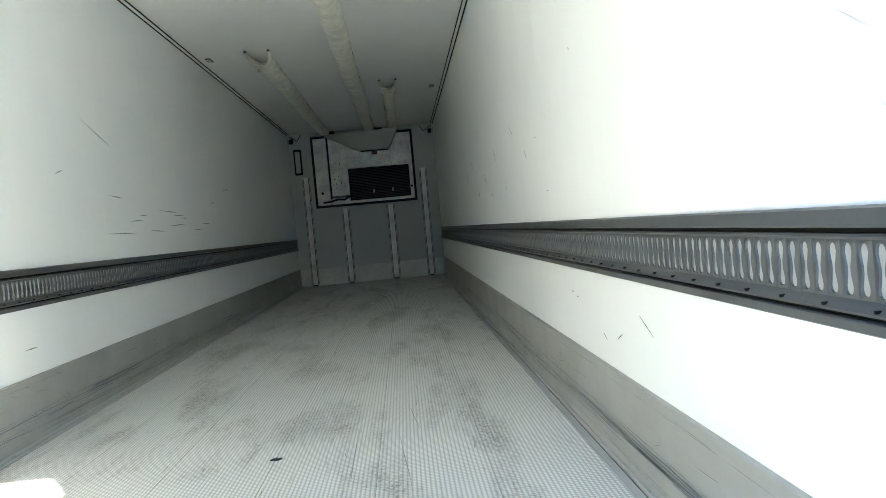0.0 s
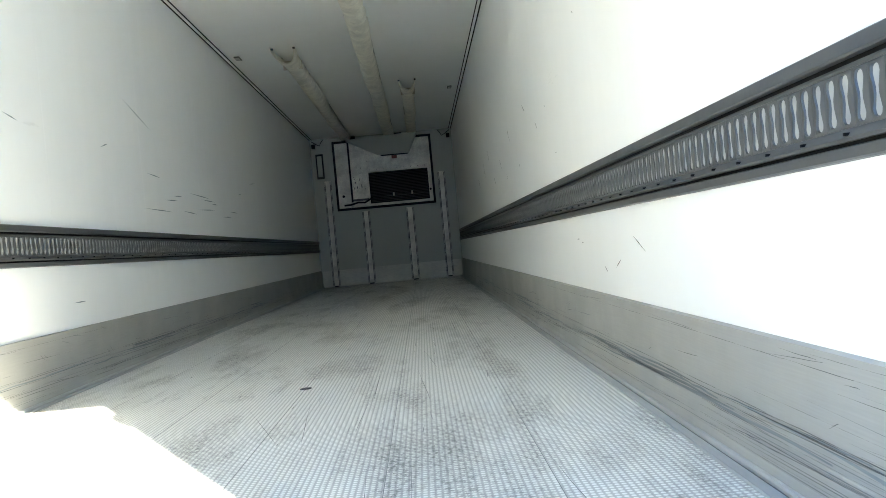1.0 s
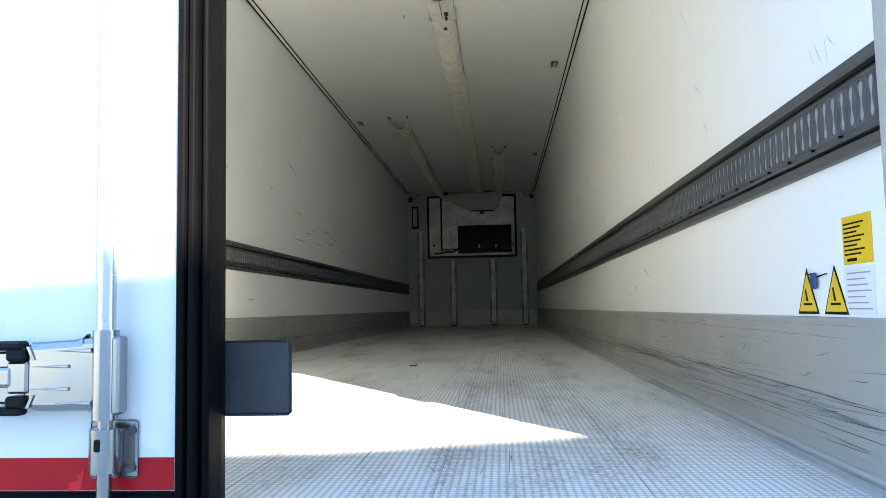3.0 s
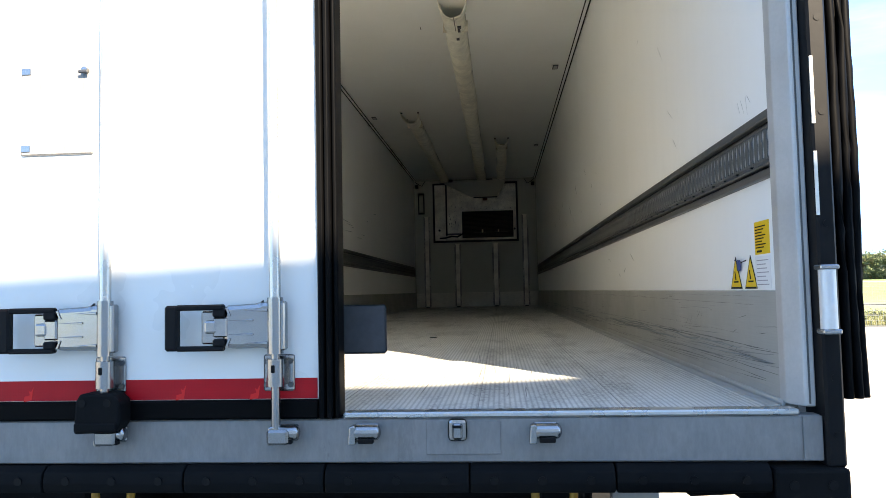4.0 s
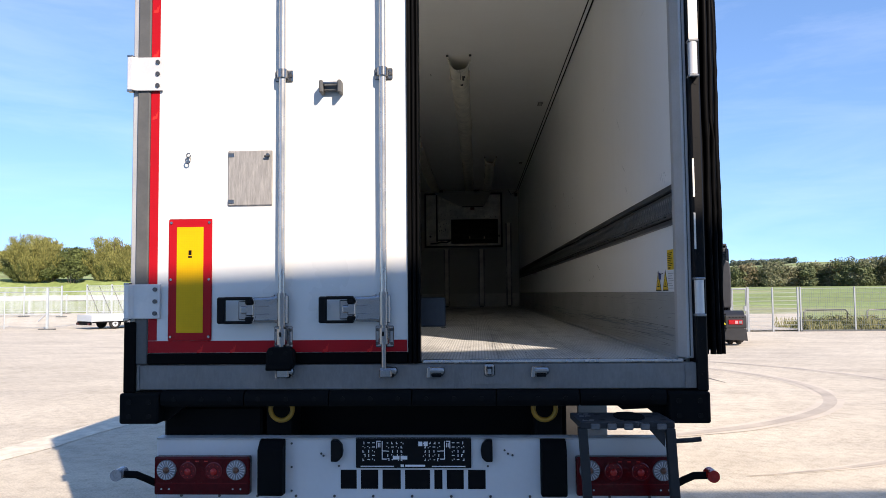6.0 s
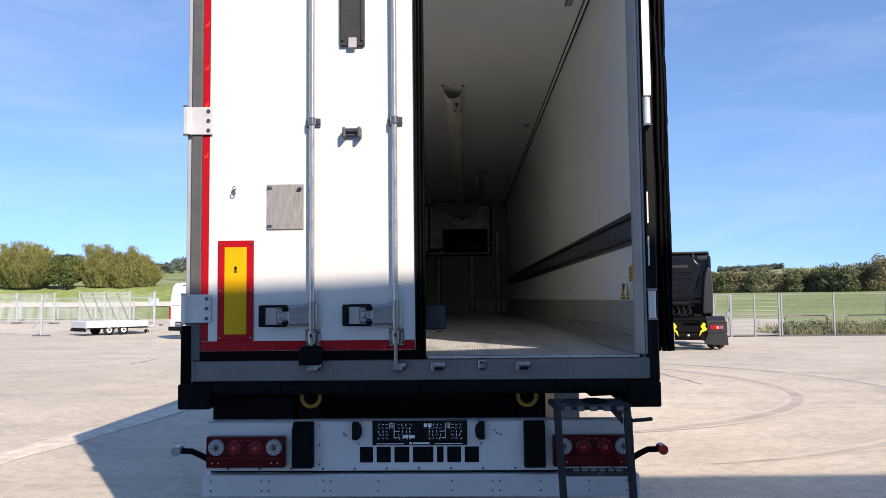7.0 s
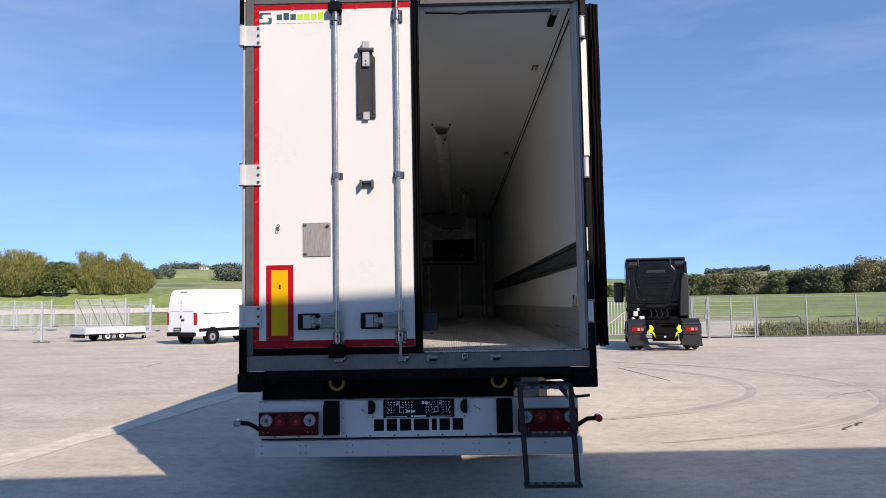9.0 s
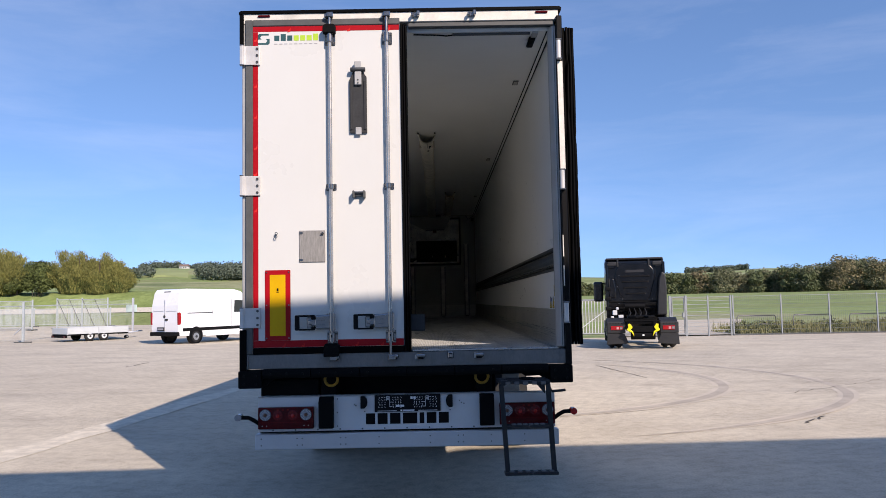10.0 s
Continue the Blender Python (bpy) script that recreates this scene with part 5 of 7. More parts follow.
part("pin_ring", ring(B(), (-1.003, -0.022, 2.254), 'y', 0.009, 0.003, 16, 6), CAST, door, "small split ring")
# hold-open hook
hk = B()
bx(hk, -0.398, -0.380, -0.060, -0.001, 2.522, 2.580, 0.005)
bx(hk, -0.315, -0.297, -0.060, -0.001, 2.520, 2.580, 0.005)
bx(hk, -0.382, -0.313, -0.030, -0.001, 2.536, 2.566, 0.004)
part("stop_bracket", hk, DGREY, door, "dark cast stop bracket")
part("stop_pin", cyl(B(), (-0.395, -0.048, 2.566), (-0.300, -0.048, 2.566), 0.007, 8), CAST, door)
# door retainer: rubber strap in a dark channel
SLATE = plain("weathered_black_rubber", (0.035, 0.036, 0.038), 0.6, 0.0, 0.25, 9, 70, 0.3, 0.002, 0.3)
rt = B()
prism(rt, [(-0.415, 3.045), (-0.278, 3.045), (-0.278, 3.50), (-0.300, 3.53), (-0.312, 3.58), (-0.382, 3.58), (-0.392, 3.53), (-0.415, 3.48)], 'y', -0.020, -0.001, 0.004)
part("retainer_base", rt, SLATE, door, "dark rubber door retainer")
for x in (-0.402, -0.292):
    part("retainer_edge", bx(B(), x - 0.010, x + 0.010, -0.028, -0.019, 3.07, 3.47, 0.004), SLATE, door)
part("retainer_tongue", bx(B(), -0.372, -0.318, -0.042, -0.018, 3.43, 3.625, 0.005), POST, door, "bright clamp plate")
part("retainer_roller", cyl(B(), (-0.405, -0.035, 3.555), (-0.286, -0.035, 3.555), 0.018, 12), BOLT, door)
part("retainer_foot", bx(B(), -0.370, -0.322, -0.030, -0.018, 3.030, 3.090, 0.004), POST, door, "bright clamp plate")
for z in (3.445, 3.470):
    part("retainer_bolt", cyl(B(), (-0.345, -0.047, z), (-0.345, -0.041, z), 0.006, 8), BOLT, door)
# company mark: plain shapes
lg = -0.0010
mk = B()
prism(mk, [(-1.150, 3.826), (-1.150, 3.862), (-1.138, 3.872), (-1.062, 3.872), (-1.062, 3.858), (-1.120, 3.858), (-1.132, 3.840), (-1.120, 3.826)], 'y', lg, -0.0002)
prism(mk, [(-1.055, 3.830), (-1.055, 3.794), (-1.067, 3.782), (-1.148, 3.782), (-1.148, 3.797), (-1.086, 3.797), (-1.073, 3.814), (-1.086, 3.830)], 'y', lg, -0.0002)
part("printed_mark", mk, TEAL, door, "dark green and lime printed company mark")
for i in range(7):
    x = -1.018 + 0.052 * i
    z1 = 3.868 if i in (1, 6) else 3.856
    part("printed_bar", bx(B(), x, x + 0.041, lg, -0.0002, 3.812, z1), TEAL if i < 3 else LIME, door)
for i in range(9):
    part("printed_dash", bx(B(), -1.02 + 0.04 * i, -0.992 + 0.04 * i, lg, -0.0002, 3.783, 3.789), INKG, door)
# stop plate on the door's edge
sp = part("stop_plate", bx(B(), -0.03, 0.155, 0.104, 0.110, 1.464, 1.598, 0.006), plain("blue_grey_plate", (0.034, 0.036, 0.040), 0.6, 0.1, 0.25, 14, 60), door, "dark blue-grey plate on the door edge")

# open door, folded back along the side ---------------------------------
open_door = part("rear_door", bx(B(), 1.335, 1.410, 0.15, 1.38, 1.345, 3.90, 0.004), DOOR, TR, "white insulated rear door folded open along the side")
for i, (x, y, r) in enumerate(((1.322, 0.090, 0.015), (1.350, 0.072, 0.013), (1.376, 0.078, 0.012), (1.399, 0.092, 0.013))):
    lip = B()
    pts = [(x + 0.002 * math.sin(k * 0.9 + i), y + 0.003 * math.sin(k * 0.7 + 2 * i), 1.335 + (3.91 - 1.335) * k / 24) for k in range(25)]
    tube(lip, pts, r, 10)
    part("edge_lip", lip, GASKET, open_door, "black rubber lip of the door edge")
part("edge_core", bx(B(), 1.312, 1.408, 0.098, 0.149, 1.355, 3.90, 0.006), GASKET, open_door, "black rubber door edge")
for z in (1.592, 2.640, 3.690):
    part("hinge", cyl(B(), (1.262, -0.046, z - 0.072), (1.262, -0.046, z + 0.072), 0.020, 14), HINGE, open_door, "white painted hinge knuckle")
    for dz in (-0.078, 0.078):
        part("hinge_cap", bx(B(), 1.240, 1.285, -0.066, -0.022, z + dz - 0.006, z + dz + 0.006, 0.003), CAST, open_door)

# stickers on the right wall ---------------------------------------------
xs = WX - 0.0012
part("yellow_notice", bx(B(), xs, WX - 0.0002, 0.250, 0.372, 1.7200, 1.8170), WARN, side_r, "yellow instruction sticker")
for i in range(8):
    w = 0.085 - 0.03 * ((i * 7) % 3) / 2
    part("notice_line", bx(B(), xs - 0.0006, xs, 0.365 - w, 0.365, 1.8000 - 0.0088 * i, 1.8035 - 0.0088 * i), INK, side_r)
part("notice_block", bx(B(), xs - 0.0006, xs, 0.315, 0.355, 1.7260, 1.7320), INK, side_r)
part("white_notice", bx(B(), xs, WX - 0.0002, 0.250, 0.375, 1.6190, 1.7150), PAPER, side_r, "white notice with grey lines")
for i in range(7):
    part("notice_line", bx(B(), xs - 0.0006, xs, 0.265 + 0.012 * (i % 3), 0.362, 1.6300 + 0.0118 * i, 1.6328 + 0.0118 * i), INKG, side_r)
for yc in (0.42, 0.563):
    tri = part("warning_triangle", prism(B(), [(yc - 0.058, 1.6190), (yc + 0.058, 1.6190), (yc, 1.7230)], 'x', xs, WX - 0.0002), INK, side_r, "yellow warning triangle with black edge")
    part("triangle_field", prism(B(), [(yc - 0.049, 1.6250), (yc + 0.049, 1.6250), (yc, 1.7120)], 'x', xs - 0.0006, xs), WARN, side_r, "yellow warning field")
    part("triangle_print", prism(B(), [(yc - 0.024, 1.6390), (yc + 0.022, 1.6390), (yc + 0.022, 1.6440), (yc - 0.024, 1.6440)], 'x', xs - 0.0011, xs - 0.0006), INK, side_r)
    part("triangle_print", prism(B(), [(yc - 0.004, 1.6480), (yc + 0.006, 1.6480), (yc + 0.012, 1.6750), (yc + 0.006, 1.6770)], 'x', xs - 0.0011, xs - 0.0006), INK, side_r)
part("hanging_tag", bx(B(), WX - 0.010, WX - 0.003, 0.500, 0.530, 1.6750, 1.7110, 0.005), BLUE, side_r, "small blue tag on a cord")
part("tag_cord", tube(B(), [(WX - 0.005, 0.45, 1.7070), (WX - 0.006, 0.50, 1.7010), (WX - 0.006, 0.515, 1.7050), (WX - 0.005, 0.56, 1.7110)], 0.0016, 5), INK, side_r)

# wall scuffs with a shape of their own
FAINT = plain("faint_scratch", (0.50, 0.52, 0.52), 0.6)
SCRATCH = plain("grey_blue_scratch", (0.27, 0.32, 0.335), 0.6)
for s, y, z, ln, tilt in ((1, 3.35, 1.83, 0.05, 0.0), (1, 3.28, 1.815, 0.03, 0.0), (1, 2.4, 1.78, 0.12, 0.05), (1, 2.7, 1.75, 0.07, -0.03), (1, 5.4, 2.55, 0.10, 0.1), (1, 6.0, 2.40, 0.16, 0.12), (1, 4.6, 2.62, 0.09, 0.06), (1, 5.0, 2.33, 0.02, 0.02), (1, 1.5, 2.66, 0.10, 0.1),
                          (-1, 6.2, 2.33, 0.5, 0.02), (-1, 5.8, 2.30, 0.35, -0.01), (-1, 6.0, 2.45, 0.55, -0.01), (-1, 6.6, 2.40, 0.18, 0.0), (-1, 4.8, 2.95, 0.42, -0.12), (-1, 5.1, 2.52, 0.25, -0.01), (-1, 7.2, 2.36, 0.3, 0.0), (-1, 5.6, 2.40, 0.2, 0.01), (1, 2.9, 1.70, 0.04, 0.02), (1, 4.2, 2.45, 0.05, 0.05), (1, 0.42, 2.16, 0.03, 0.05), (1, 0.46, 2.17, 0.02, 0.04), (1, 0.36, 2.18, 0.03, 0.03), (1, 0.39, 2.15, 0.012, 0.06), (1, 1.35, 2.36, 0.10, 0.06), (1, 1.30, 2.22, 0.06, 0.05), (1, 2.05, 2.95, 0.05, -0.02),
                          (-1, 3.4, 2.62, 0.12, -0.02), (-1, 2.2, 1.80, 0.10, 0.01), (-1, 3.9, 1.74, 0.14, 0.0), (-1, 8.1, 2.7, 0.3, 0.03), (-1, 5.4, 2.36, 0.30, 0.01), (-1, 6.3, 2.42, 0.40, 0.0), (-1, 5.0, 2.28, 0.55, 0.0), (-1, 6.9, 2.30, 0.35, 0.01), (-1, 7.6, 2.55, 0.12, 0.02), (-1, 4.4, 2.60, 0.10, 0.03),
                          (1, 7.0, 2.60, 0.08, 0.10), (1, 7.5, 2.50, 0.10, 0.14), (1, 6.6, 2.35, 0.06, 0.06), (1, 8.2, 2.45, 0.10, 0.10), (1, 5.7, 2.30, 0.05, 0.05), (1, 3.9, 2.52, 0.025, 0.01), (1, 3.1, 2.75, 0.02, 0.015), (1, 3.7, 2.26, 0.03, 0.0)):
    host = side_l if s < 0 else side_r
    x = s * WX
    th = 0.0022 if s > 0 else 0.0042
    part("scratch", prism(B(), [(y, z), (y + ln * 0.5, z + tilt * 0.5 - th * 0.7), (y + ln, z + tilt), (y + ln * 0.6, z + tilt * 0.6 + th)], 'x', min(x, x - s * 0.0006), max(x, x - s * 0.0006)), SCRATCH if s < 0 else FAINT if y < 2.2 else SCUFF, host)

# buffers -----------------------------------------------------------
edges = (-1.119, -0.739, -0.360, 0.009, 0.380, 0.743, 1.119)
for a, b in zip(edges, edges[1:]):
    bf = part("buffer", prism(B(), [(-0.030, 1.128), (-0.036, 1.150), (-0.030, 1.178), (-0.012, 1.191), (0.06, 1.191), (0.06, 1.124), (-0.02, 1.122)], 'x', a + 0.002, b - 0.002, 0.004), RUBBER, TR, "black rubber dock buffer")
    for k in (0.17, 0.5, 0.83):
        xx = a + (b - a) * k
        part("buffer_bolt", cyl(B(), (xx, -0.0375, 1.156), (xx, -0.030, 1.156), 0.011, 8), BLACK, bf)
for s in (-1, 1):
    bf = part("buffer", bx(B(), min(s * 1.121, s * 1.30), max(s * 1.121, s * 1.30), -0.040, 0.10, 1.048, 1.184, 0.010, 2), RUBBER, TR, "large black rubber corner buffer")
    for xx in (1.165, 1.255):
        for z in (1.082, 1.145):
            part("buffer_bolt", cyl(B(), (s * xx, -0.0425, z), (s * xx, -0.034, z), 0.012, 8), BLACK, bf)
    part("buffer_brace", prism(B(), [(s * 1.121, 1.124), (s * 1.02, 1.124), (s * 1.10, 1.06), (s * 1.121, 1.05)], 'y', 0.03, 0.09), CHASSIS, TR)

# chassis -----------------------------------------------------------
part("rear_crossbeam", bx(B(), -1.10, 0.72, 0.30, 0.38, 0.92, 1.19, 0.006), CHASSIS, TR, "black steel rear crossbeam")
part("frame_rail", bx(B(), -0.68, -0.56, 0.12, 11.0, 0.86, 1.20, 0.006), CHASSIS, TR, "black steel frame rail")
part("frame_rail", bx(B(), 0.56, 0.68, 0.12, 11.0, 0.86, 1.20, 0.006), CHASSIS, TR, "black steel frame rail")
part("side_box", bx(B(), -1.16, -0.70, 0.12, 0.55, 0.72, 1.10, 0.01), CHASSIS, TR)
part("light_bracket", bx(B(), 0.78, 0.92, 0.34, 0.37, 0.90, 1.16, 0.004), POST, TR, "pale grey bracket")
part("bracket_leg", prism(B(), [(0.90, 1.124), (1.06, 1.124), (1.05, 1.10), (0.94, 1.095)], 'y', 0.05, 0.12), CHASSIS, TR)
for x in (-1.02, -0.86):
    part("cable_glint", tube(B(), [(x, 0.20, 1.118), (x + 0.05, 0.19, 1.115), (x + 0.11, 0.20, 1.119)], 0.007, 6), CAST, TR)
for x in (-0.59, 0.595):
    part("lashing_eye", ring(B(), (x, 0.05, 1.100), 'y', 0.050, 0.011, 28, 10), HOOK, TR, "yellow painted lashing eye")
for y in (3.1, 4.41, 5.72):
    part("axle", cyl(B(), (-1.05, y, 0.50), (1.05, y, 0.50), 0.065, 12), CHASSIS, TR)
    for s in (-1, 1):
        wheel = B()
        cyl(wheel, (s * 0.87, y, 0.52), (s * 1.25, y, 0.52), 0.50, 32)
        wp = part("wheel", wheel, TYRE, TR, "black tyre")
        part("rim", cyl(B(), (s * 1.20, y, 0.52), (s * 1.256, y, 0.52), 0.29, 24), RIM, wp)

# rear panel ---------------------------------------------------------
YP = 0.060
panel = part("rear_panel", prism(B(), [(YP, 0.700), (YP, 0.962), (YP - 0.014, 0.972), (YP + 0.05, 0.974), (YP + 0.05, 0.70)], 'x', -1.166, 1.166, 0.002), PANELW, TR, "white rear light panel")
for i in range(13):
    x = -1.05 + 0.175 * i
    if abs(abs(x) - 0.63) > 0.07:
        part("panel_screw", cyl(B(), (x, YP - 0.006, 0.712), (x, YP - 0.0005, 0.712), 0.006, 8), BOLT, panel)
for x, z in ((-0.545, 0.945), (-0.545, 0.84), (-0.545, 0.735), (0.43, 0.90), (0.415, 0.915), (0.45, 0.893), (-0.41, 0.90), (-0.40, 0.89), (-0.33, 0.845), (0.34, 0.845)):
    part("panel_screw", cyl(B(), (x, YP - 0.005, z), (x, YP - 0.0005, z), 0.005, 8), BOLT, panel)
for s in (-1, 1):
    part("panel_bumper", prism(B(), [(YP - 0.060, 0.725), (YP - 0.066, 0.74), (YP - 0.066, 0.93), (YP - 0.030, 0.965), (YP - 0.001, 0.968), (YP - 0.001, 0.722)], 'x', min(s * 0.572, s * 0.685), max(s * 0.572, s * 0.685), 0.006), RUBBER, TR, "black rubber bumper block")
    lamp = part("tail_lamp", bx(B(), min(s * 0.726, s * 1.160), max(s * 0.726, s * 1.160), YP - 0.045, YP - 0.001, 0.725, 0.894, 0.008, 2), LENS, TR, "red rear lamp cluster with two clear ends")
    zc = 0.836
    for xx in (0.785, 1.102):
        lz = part("lamp_lens", cyl(B(), (s * xx, YP - 0.052, zc), (s * xx, YP - 0.044, zc), 0.043, 24, 0.046), CLEAR, lamp, "clear round lens with radial facets")
        for k in range(18):
            a = 2 * math.pi * k / 18
            q = lambda r, d: (s * xx + r * math.cos(a + d), zc + r * math.sin(a + d))
            part("lens_facet", prism(B(), [q(0.017, -0.10), q(0.040, -0.09), q(0.040, 0.03), q(0.017, 0.04)], 'y', YP - 0.0545, YP - 0.0518), FACET, lz)
        part("lamp_bulb", ball(B(), (s * xx, YP - 0.052, zc), 0.014), AMBER, lz, "brownish bulb")
    for xx in (0.888, 1.006):
        rl = part("lamp_lens", cyl(B(), (s * xx, YP - 0.0475, zc - 0.004), (s * xx, YP - 0.0445, zc - 0.004), 0.036, 20, 0.040), LENSR, lamp, "dark red round lens")
        # brighter dome paints the glint in the middle of the lens
        part("lens_glint", ball(B(), (s * xx, YP - 0.048, zc - 0.008), 0.016, (1, 0.5, 1)), LENSB, rl, "bright red dome standing for a glint")
        for k in range(8):
            a = 2 * math.pi * k / 8
            part("lens_facet", bx(B(), s * xx + 0.027 * math.cos(a) - 0.002, s * xx + 0.027 * math.cos(a) + 0.002, YP - 0.0490, YP - 0.0470, zc - 0.004 + 0.027 * math.sin(a) - 0.002, zc - 0.004 + 0.027 * math.sin(a) + 0.002), LENSB, rl)
    for xx in (0.92, 0.96, 1.00):
        part("lamp_tick", bx(B(), s * xx - 0.012, s * xx + 0.004, YP - 0.0465, YP - 0.0446, 0.872, 0.877), LENSB, lamp)
    part("lamp_seam", bx(B(), min(s * 0.735, s * 1.15), max(s * 0.735, s * 1.15), YP - 0.0462, YP - 0.0446, 0.776, 0.780), LENSR, lamp)
    for xx in (0.765, 0.80, 1.09, 1.125):
        part("lamp_screw", cyl(B(), (s * xx, YP - 0.0475, 0.752), (s * xx, YP - 0.0446, 0.752), 0.004, 8), FACET, lamp)
    # marker lamp on a rubber stalk
    part("marker_stalk", tube(B(), [(s * 1.155, YP - 0.01, 0.765), (s * 1.185, YP - 0.06, 0.800), (s * 1.22, YP - 0.09, 0.826), (s * 1.28, YP - 0.10, 0.830)], 0.016, 10), RUBBER, TR, "black rubber lamp stalk")
    part("marker_lens", cyl(B(), (s * 1.292, YP - 0.135, 0.832), (s * 1.292, YP - 0.065, 0.832), 0.026, 14), CLEAR if s < 0 else LENSB, TR, "round marker lamp")
    lp = B()
    cx = s * 0.335
    prism(lp, [(cx + s * 0.026, 0.870), (cx + s * 0.026, 0.964), (cx - s * 0.004, 0.964), (cx - s * 0.022, 0.945), (cx - s * 0.027, 0.917), (cx - s * 0.022, 0.888), (cx - s * 0.004, 0.870)][::1], 'y', YP - 0.040, YP - 0.001, 0.005)
    part("plate_lamp", lp, PLASTIC, TR, "black number-plate lamp")
plate = part("plate_holder", bx(B(), -0.252, 0.266, YP - 0.012, YP - 0.001, 0.838, 0.974, 0.003), PLASTIC, TR, "empty black plate holder with punched slots")
rnd = random.Random(11)
for col in range(9):
    for row in range(5):
        xo, z = 0.050 + 0.0215 * col, 0.874 + 0.0185 * row
        shape = rnd.choice((0, 1, 2, 3, 4, 5))
        if col in (4, 5):
            continue
        for sx in (-1, 1):
            xc = 0.007 + sx * xo
            cuts = {0: ((-0.006, 0.006, 0.0, 0.0035),), 1: ((-0.0018, 0.0018, -0.005, 0.007),), 2: ((-0.007, 0.001, 0.004, 0.0075), (-0.007, -0.0035, -0.005, 0.004)), 3: ((-0.001, 0.0065, -0.004, -0.0005), (0.003, 0.0065, -0.0005, 0.006)),
                    4: ((-0.006, -0.003, -0.004, 0.001), (0.002, 0.006, 0.002, 0.006)), 5: ((-0.002, 0.0045, -0.001, 0.003),)}[shape]
            for x0, x1, z0, z1 in cuts:
                x0, x1 = (x0, x1) if sx > 0 else (-x1, -x0)
                part("punched_slot", bx(B(), xc + x0, xc + x1, YP - 0.0126, YP - 0.0119, z + z0, z + z1), PAPER, plate)
for sx in (-1, 1):
    for x0, x1, z0, z1 in ((0.138, 0.1415, 0.876, 0.958), (0.120, 0.138, 0.876, 0.880), (0.120, 0.138, 0.912, 0.9155), (0.146, 0.166, 0.955, 0.9585), (0.1625, 0.166, 0.925, 0.955), (0.148, 0.1515, 0.930, 0.950), (0.155, 0.1585, 0.930, 0.950)):
        a, b = (0.007 + sx * x0, 0.007 + sx * x1)
        part("punched_slot", bx(B(), min(a, b), max(a, b), YP - 0.0126, YP - 0.0119, z0, z1), PAPER, plate)
for a in ((-0.085, -0.055, 0.876, 0.892), (-0.050, -0.020, 0.876, 0.892), (0.03, 0.048, 0.935, 0.955), (0.054, 0.072, 0.935, 0.955), (-0.23, -0.08, 0.844, 0.848), (-0.05, -0.035, 0.843, 0.854), (-0.03, 0.06, 0.844, 0.853), (0.09, 0.24, 0.844, 0.848)):
    part("plate_print", bx(B(), a[0], a[1], YP - 0.0126, YP - 0.0119, a[2], a[3]), PAPER, plate)
# maker's name as plain black bars
xx = -0.322
for w in (0.072, 0.078, 0.082, 0.112, 0.036, 0.076, 0.078):
    part("name_bar", bx(B(), xx, xx + w, YP - 0.0015, YP - 0.0002, 0.744, 0.828), INK, panel, "plain black bar of the maker's name")
    xx += w + 0.0195
beam = part("bumper_beam", bx(B(), -1.19, 1.19, 0.045, 0.145, 0.562, 0.682, 0.006), BEAM, TR, "pale aluminium underrun beam")
for x in (-1.14, -0.86, -0.82, -0.52, -0.48, -0.22, 0.18, 0.40, 0.44, 0.66, 0.92, 1.12):
    for z in (0.597, 0.648):
        part("beam_rivet", cyl(B(), (x, 0.042, z), (x, 0.046, z), 0.005, 8), BOLT, beam)
# black strip puts the shade between panel and beam into colour
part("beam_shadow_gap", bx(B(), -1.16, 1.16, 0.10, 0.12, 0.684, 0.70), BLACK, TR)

# step ladder ----------------------------------------------------------
LD = root("step_ladder", (0.9, -0.2, 0.40), "worn black steel step ladder hung below the trailer's rear edge", "ladder")
tread = B()
prism(tread, [(0.700, -0.010), (1.082, -0.010), (1.092, -0.245), (0.712, -0.262)], 'z', 1.066, 1.092, 0.003)
top = part("top_tread", tread, STEP, LD, "worn perforated top step")
for i in range(6):
    for j in range(3):
        x, y = 0.745 + 0.062 * i + 0.02 * (j % 2), -0.06 - 0.07 * j
        if not 0.86 < x < 1.0:
            part("grip_slot", bx(B(), x - 0.012, x + 0.012, y - 0.006, y + 0.006, 1.0915, 1.0935, 0.0008), BLACK, top)
for k in range(9):
    y = -0.045 - 0.021 * k
    half = 0.062 * math.sqrt(max(0.1, 1 - ((k - 4) / 4.9) ** 2))
    part("grip_ridge", tube(B(), [(0.93 - half, y, 1.0935), (0.93 + 0.2 * half, y - 0.004, 1.096), (0.93 + half, y + 0.004, 1.0935)], 0.006, 6), RUBBER, top, "black rubber grip ridge")
worn = plain("rubbed_bare_steel", (0.15, 0.152, 0.158), 0.45, 0.4, 0.3, 25, 90)
for x in (0.735, 0.76):
    for y in (-0.05, -0.11, -0.21):
        part("rubbed_spot", prism(B(), [(x - 0.012, y - 0.02), (x + 0.010, y - 0.016), (x + 0.016, y + 0.012), (x - 0.004, y + 0.022)], 'z', 1.0916, 1.0928), worn, top)
for i in range(5):
    part("front_lug", bx(B(), 0.752 + 0.066 * i, 0.790 + 0.066 * i, -0.268, -0.262, 1.062, 1.088, 0.004), worn, top)
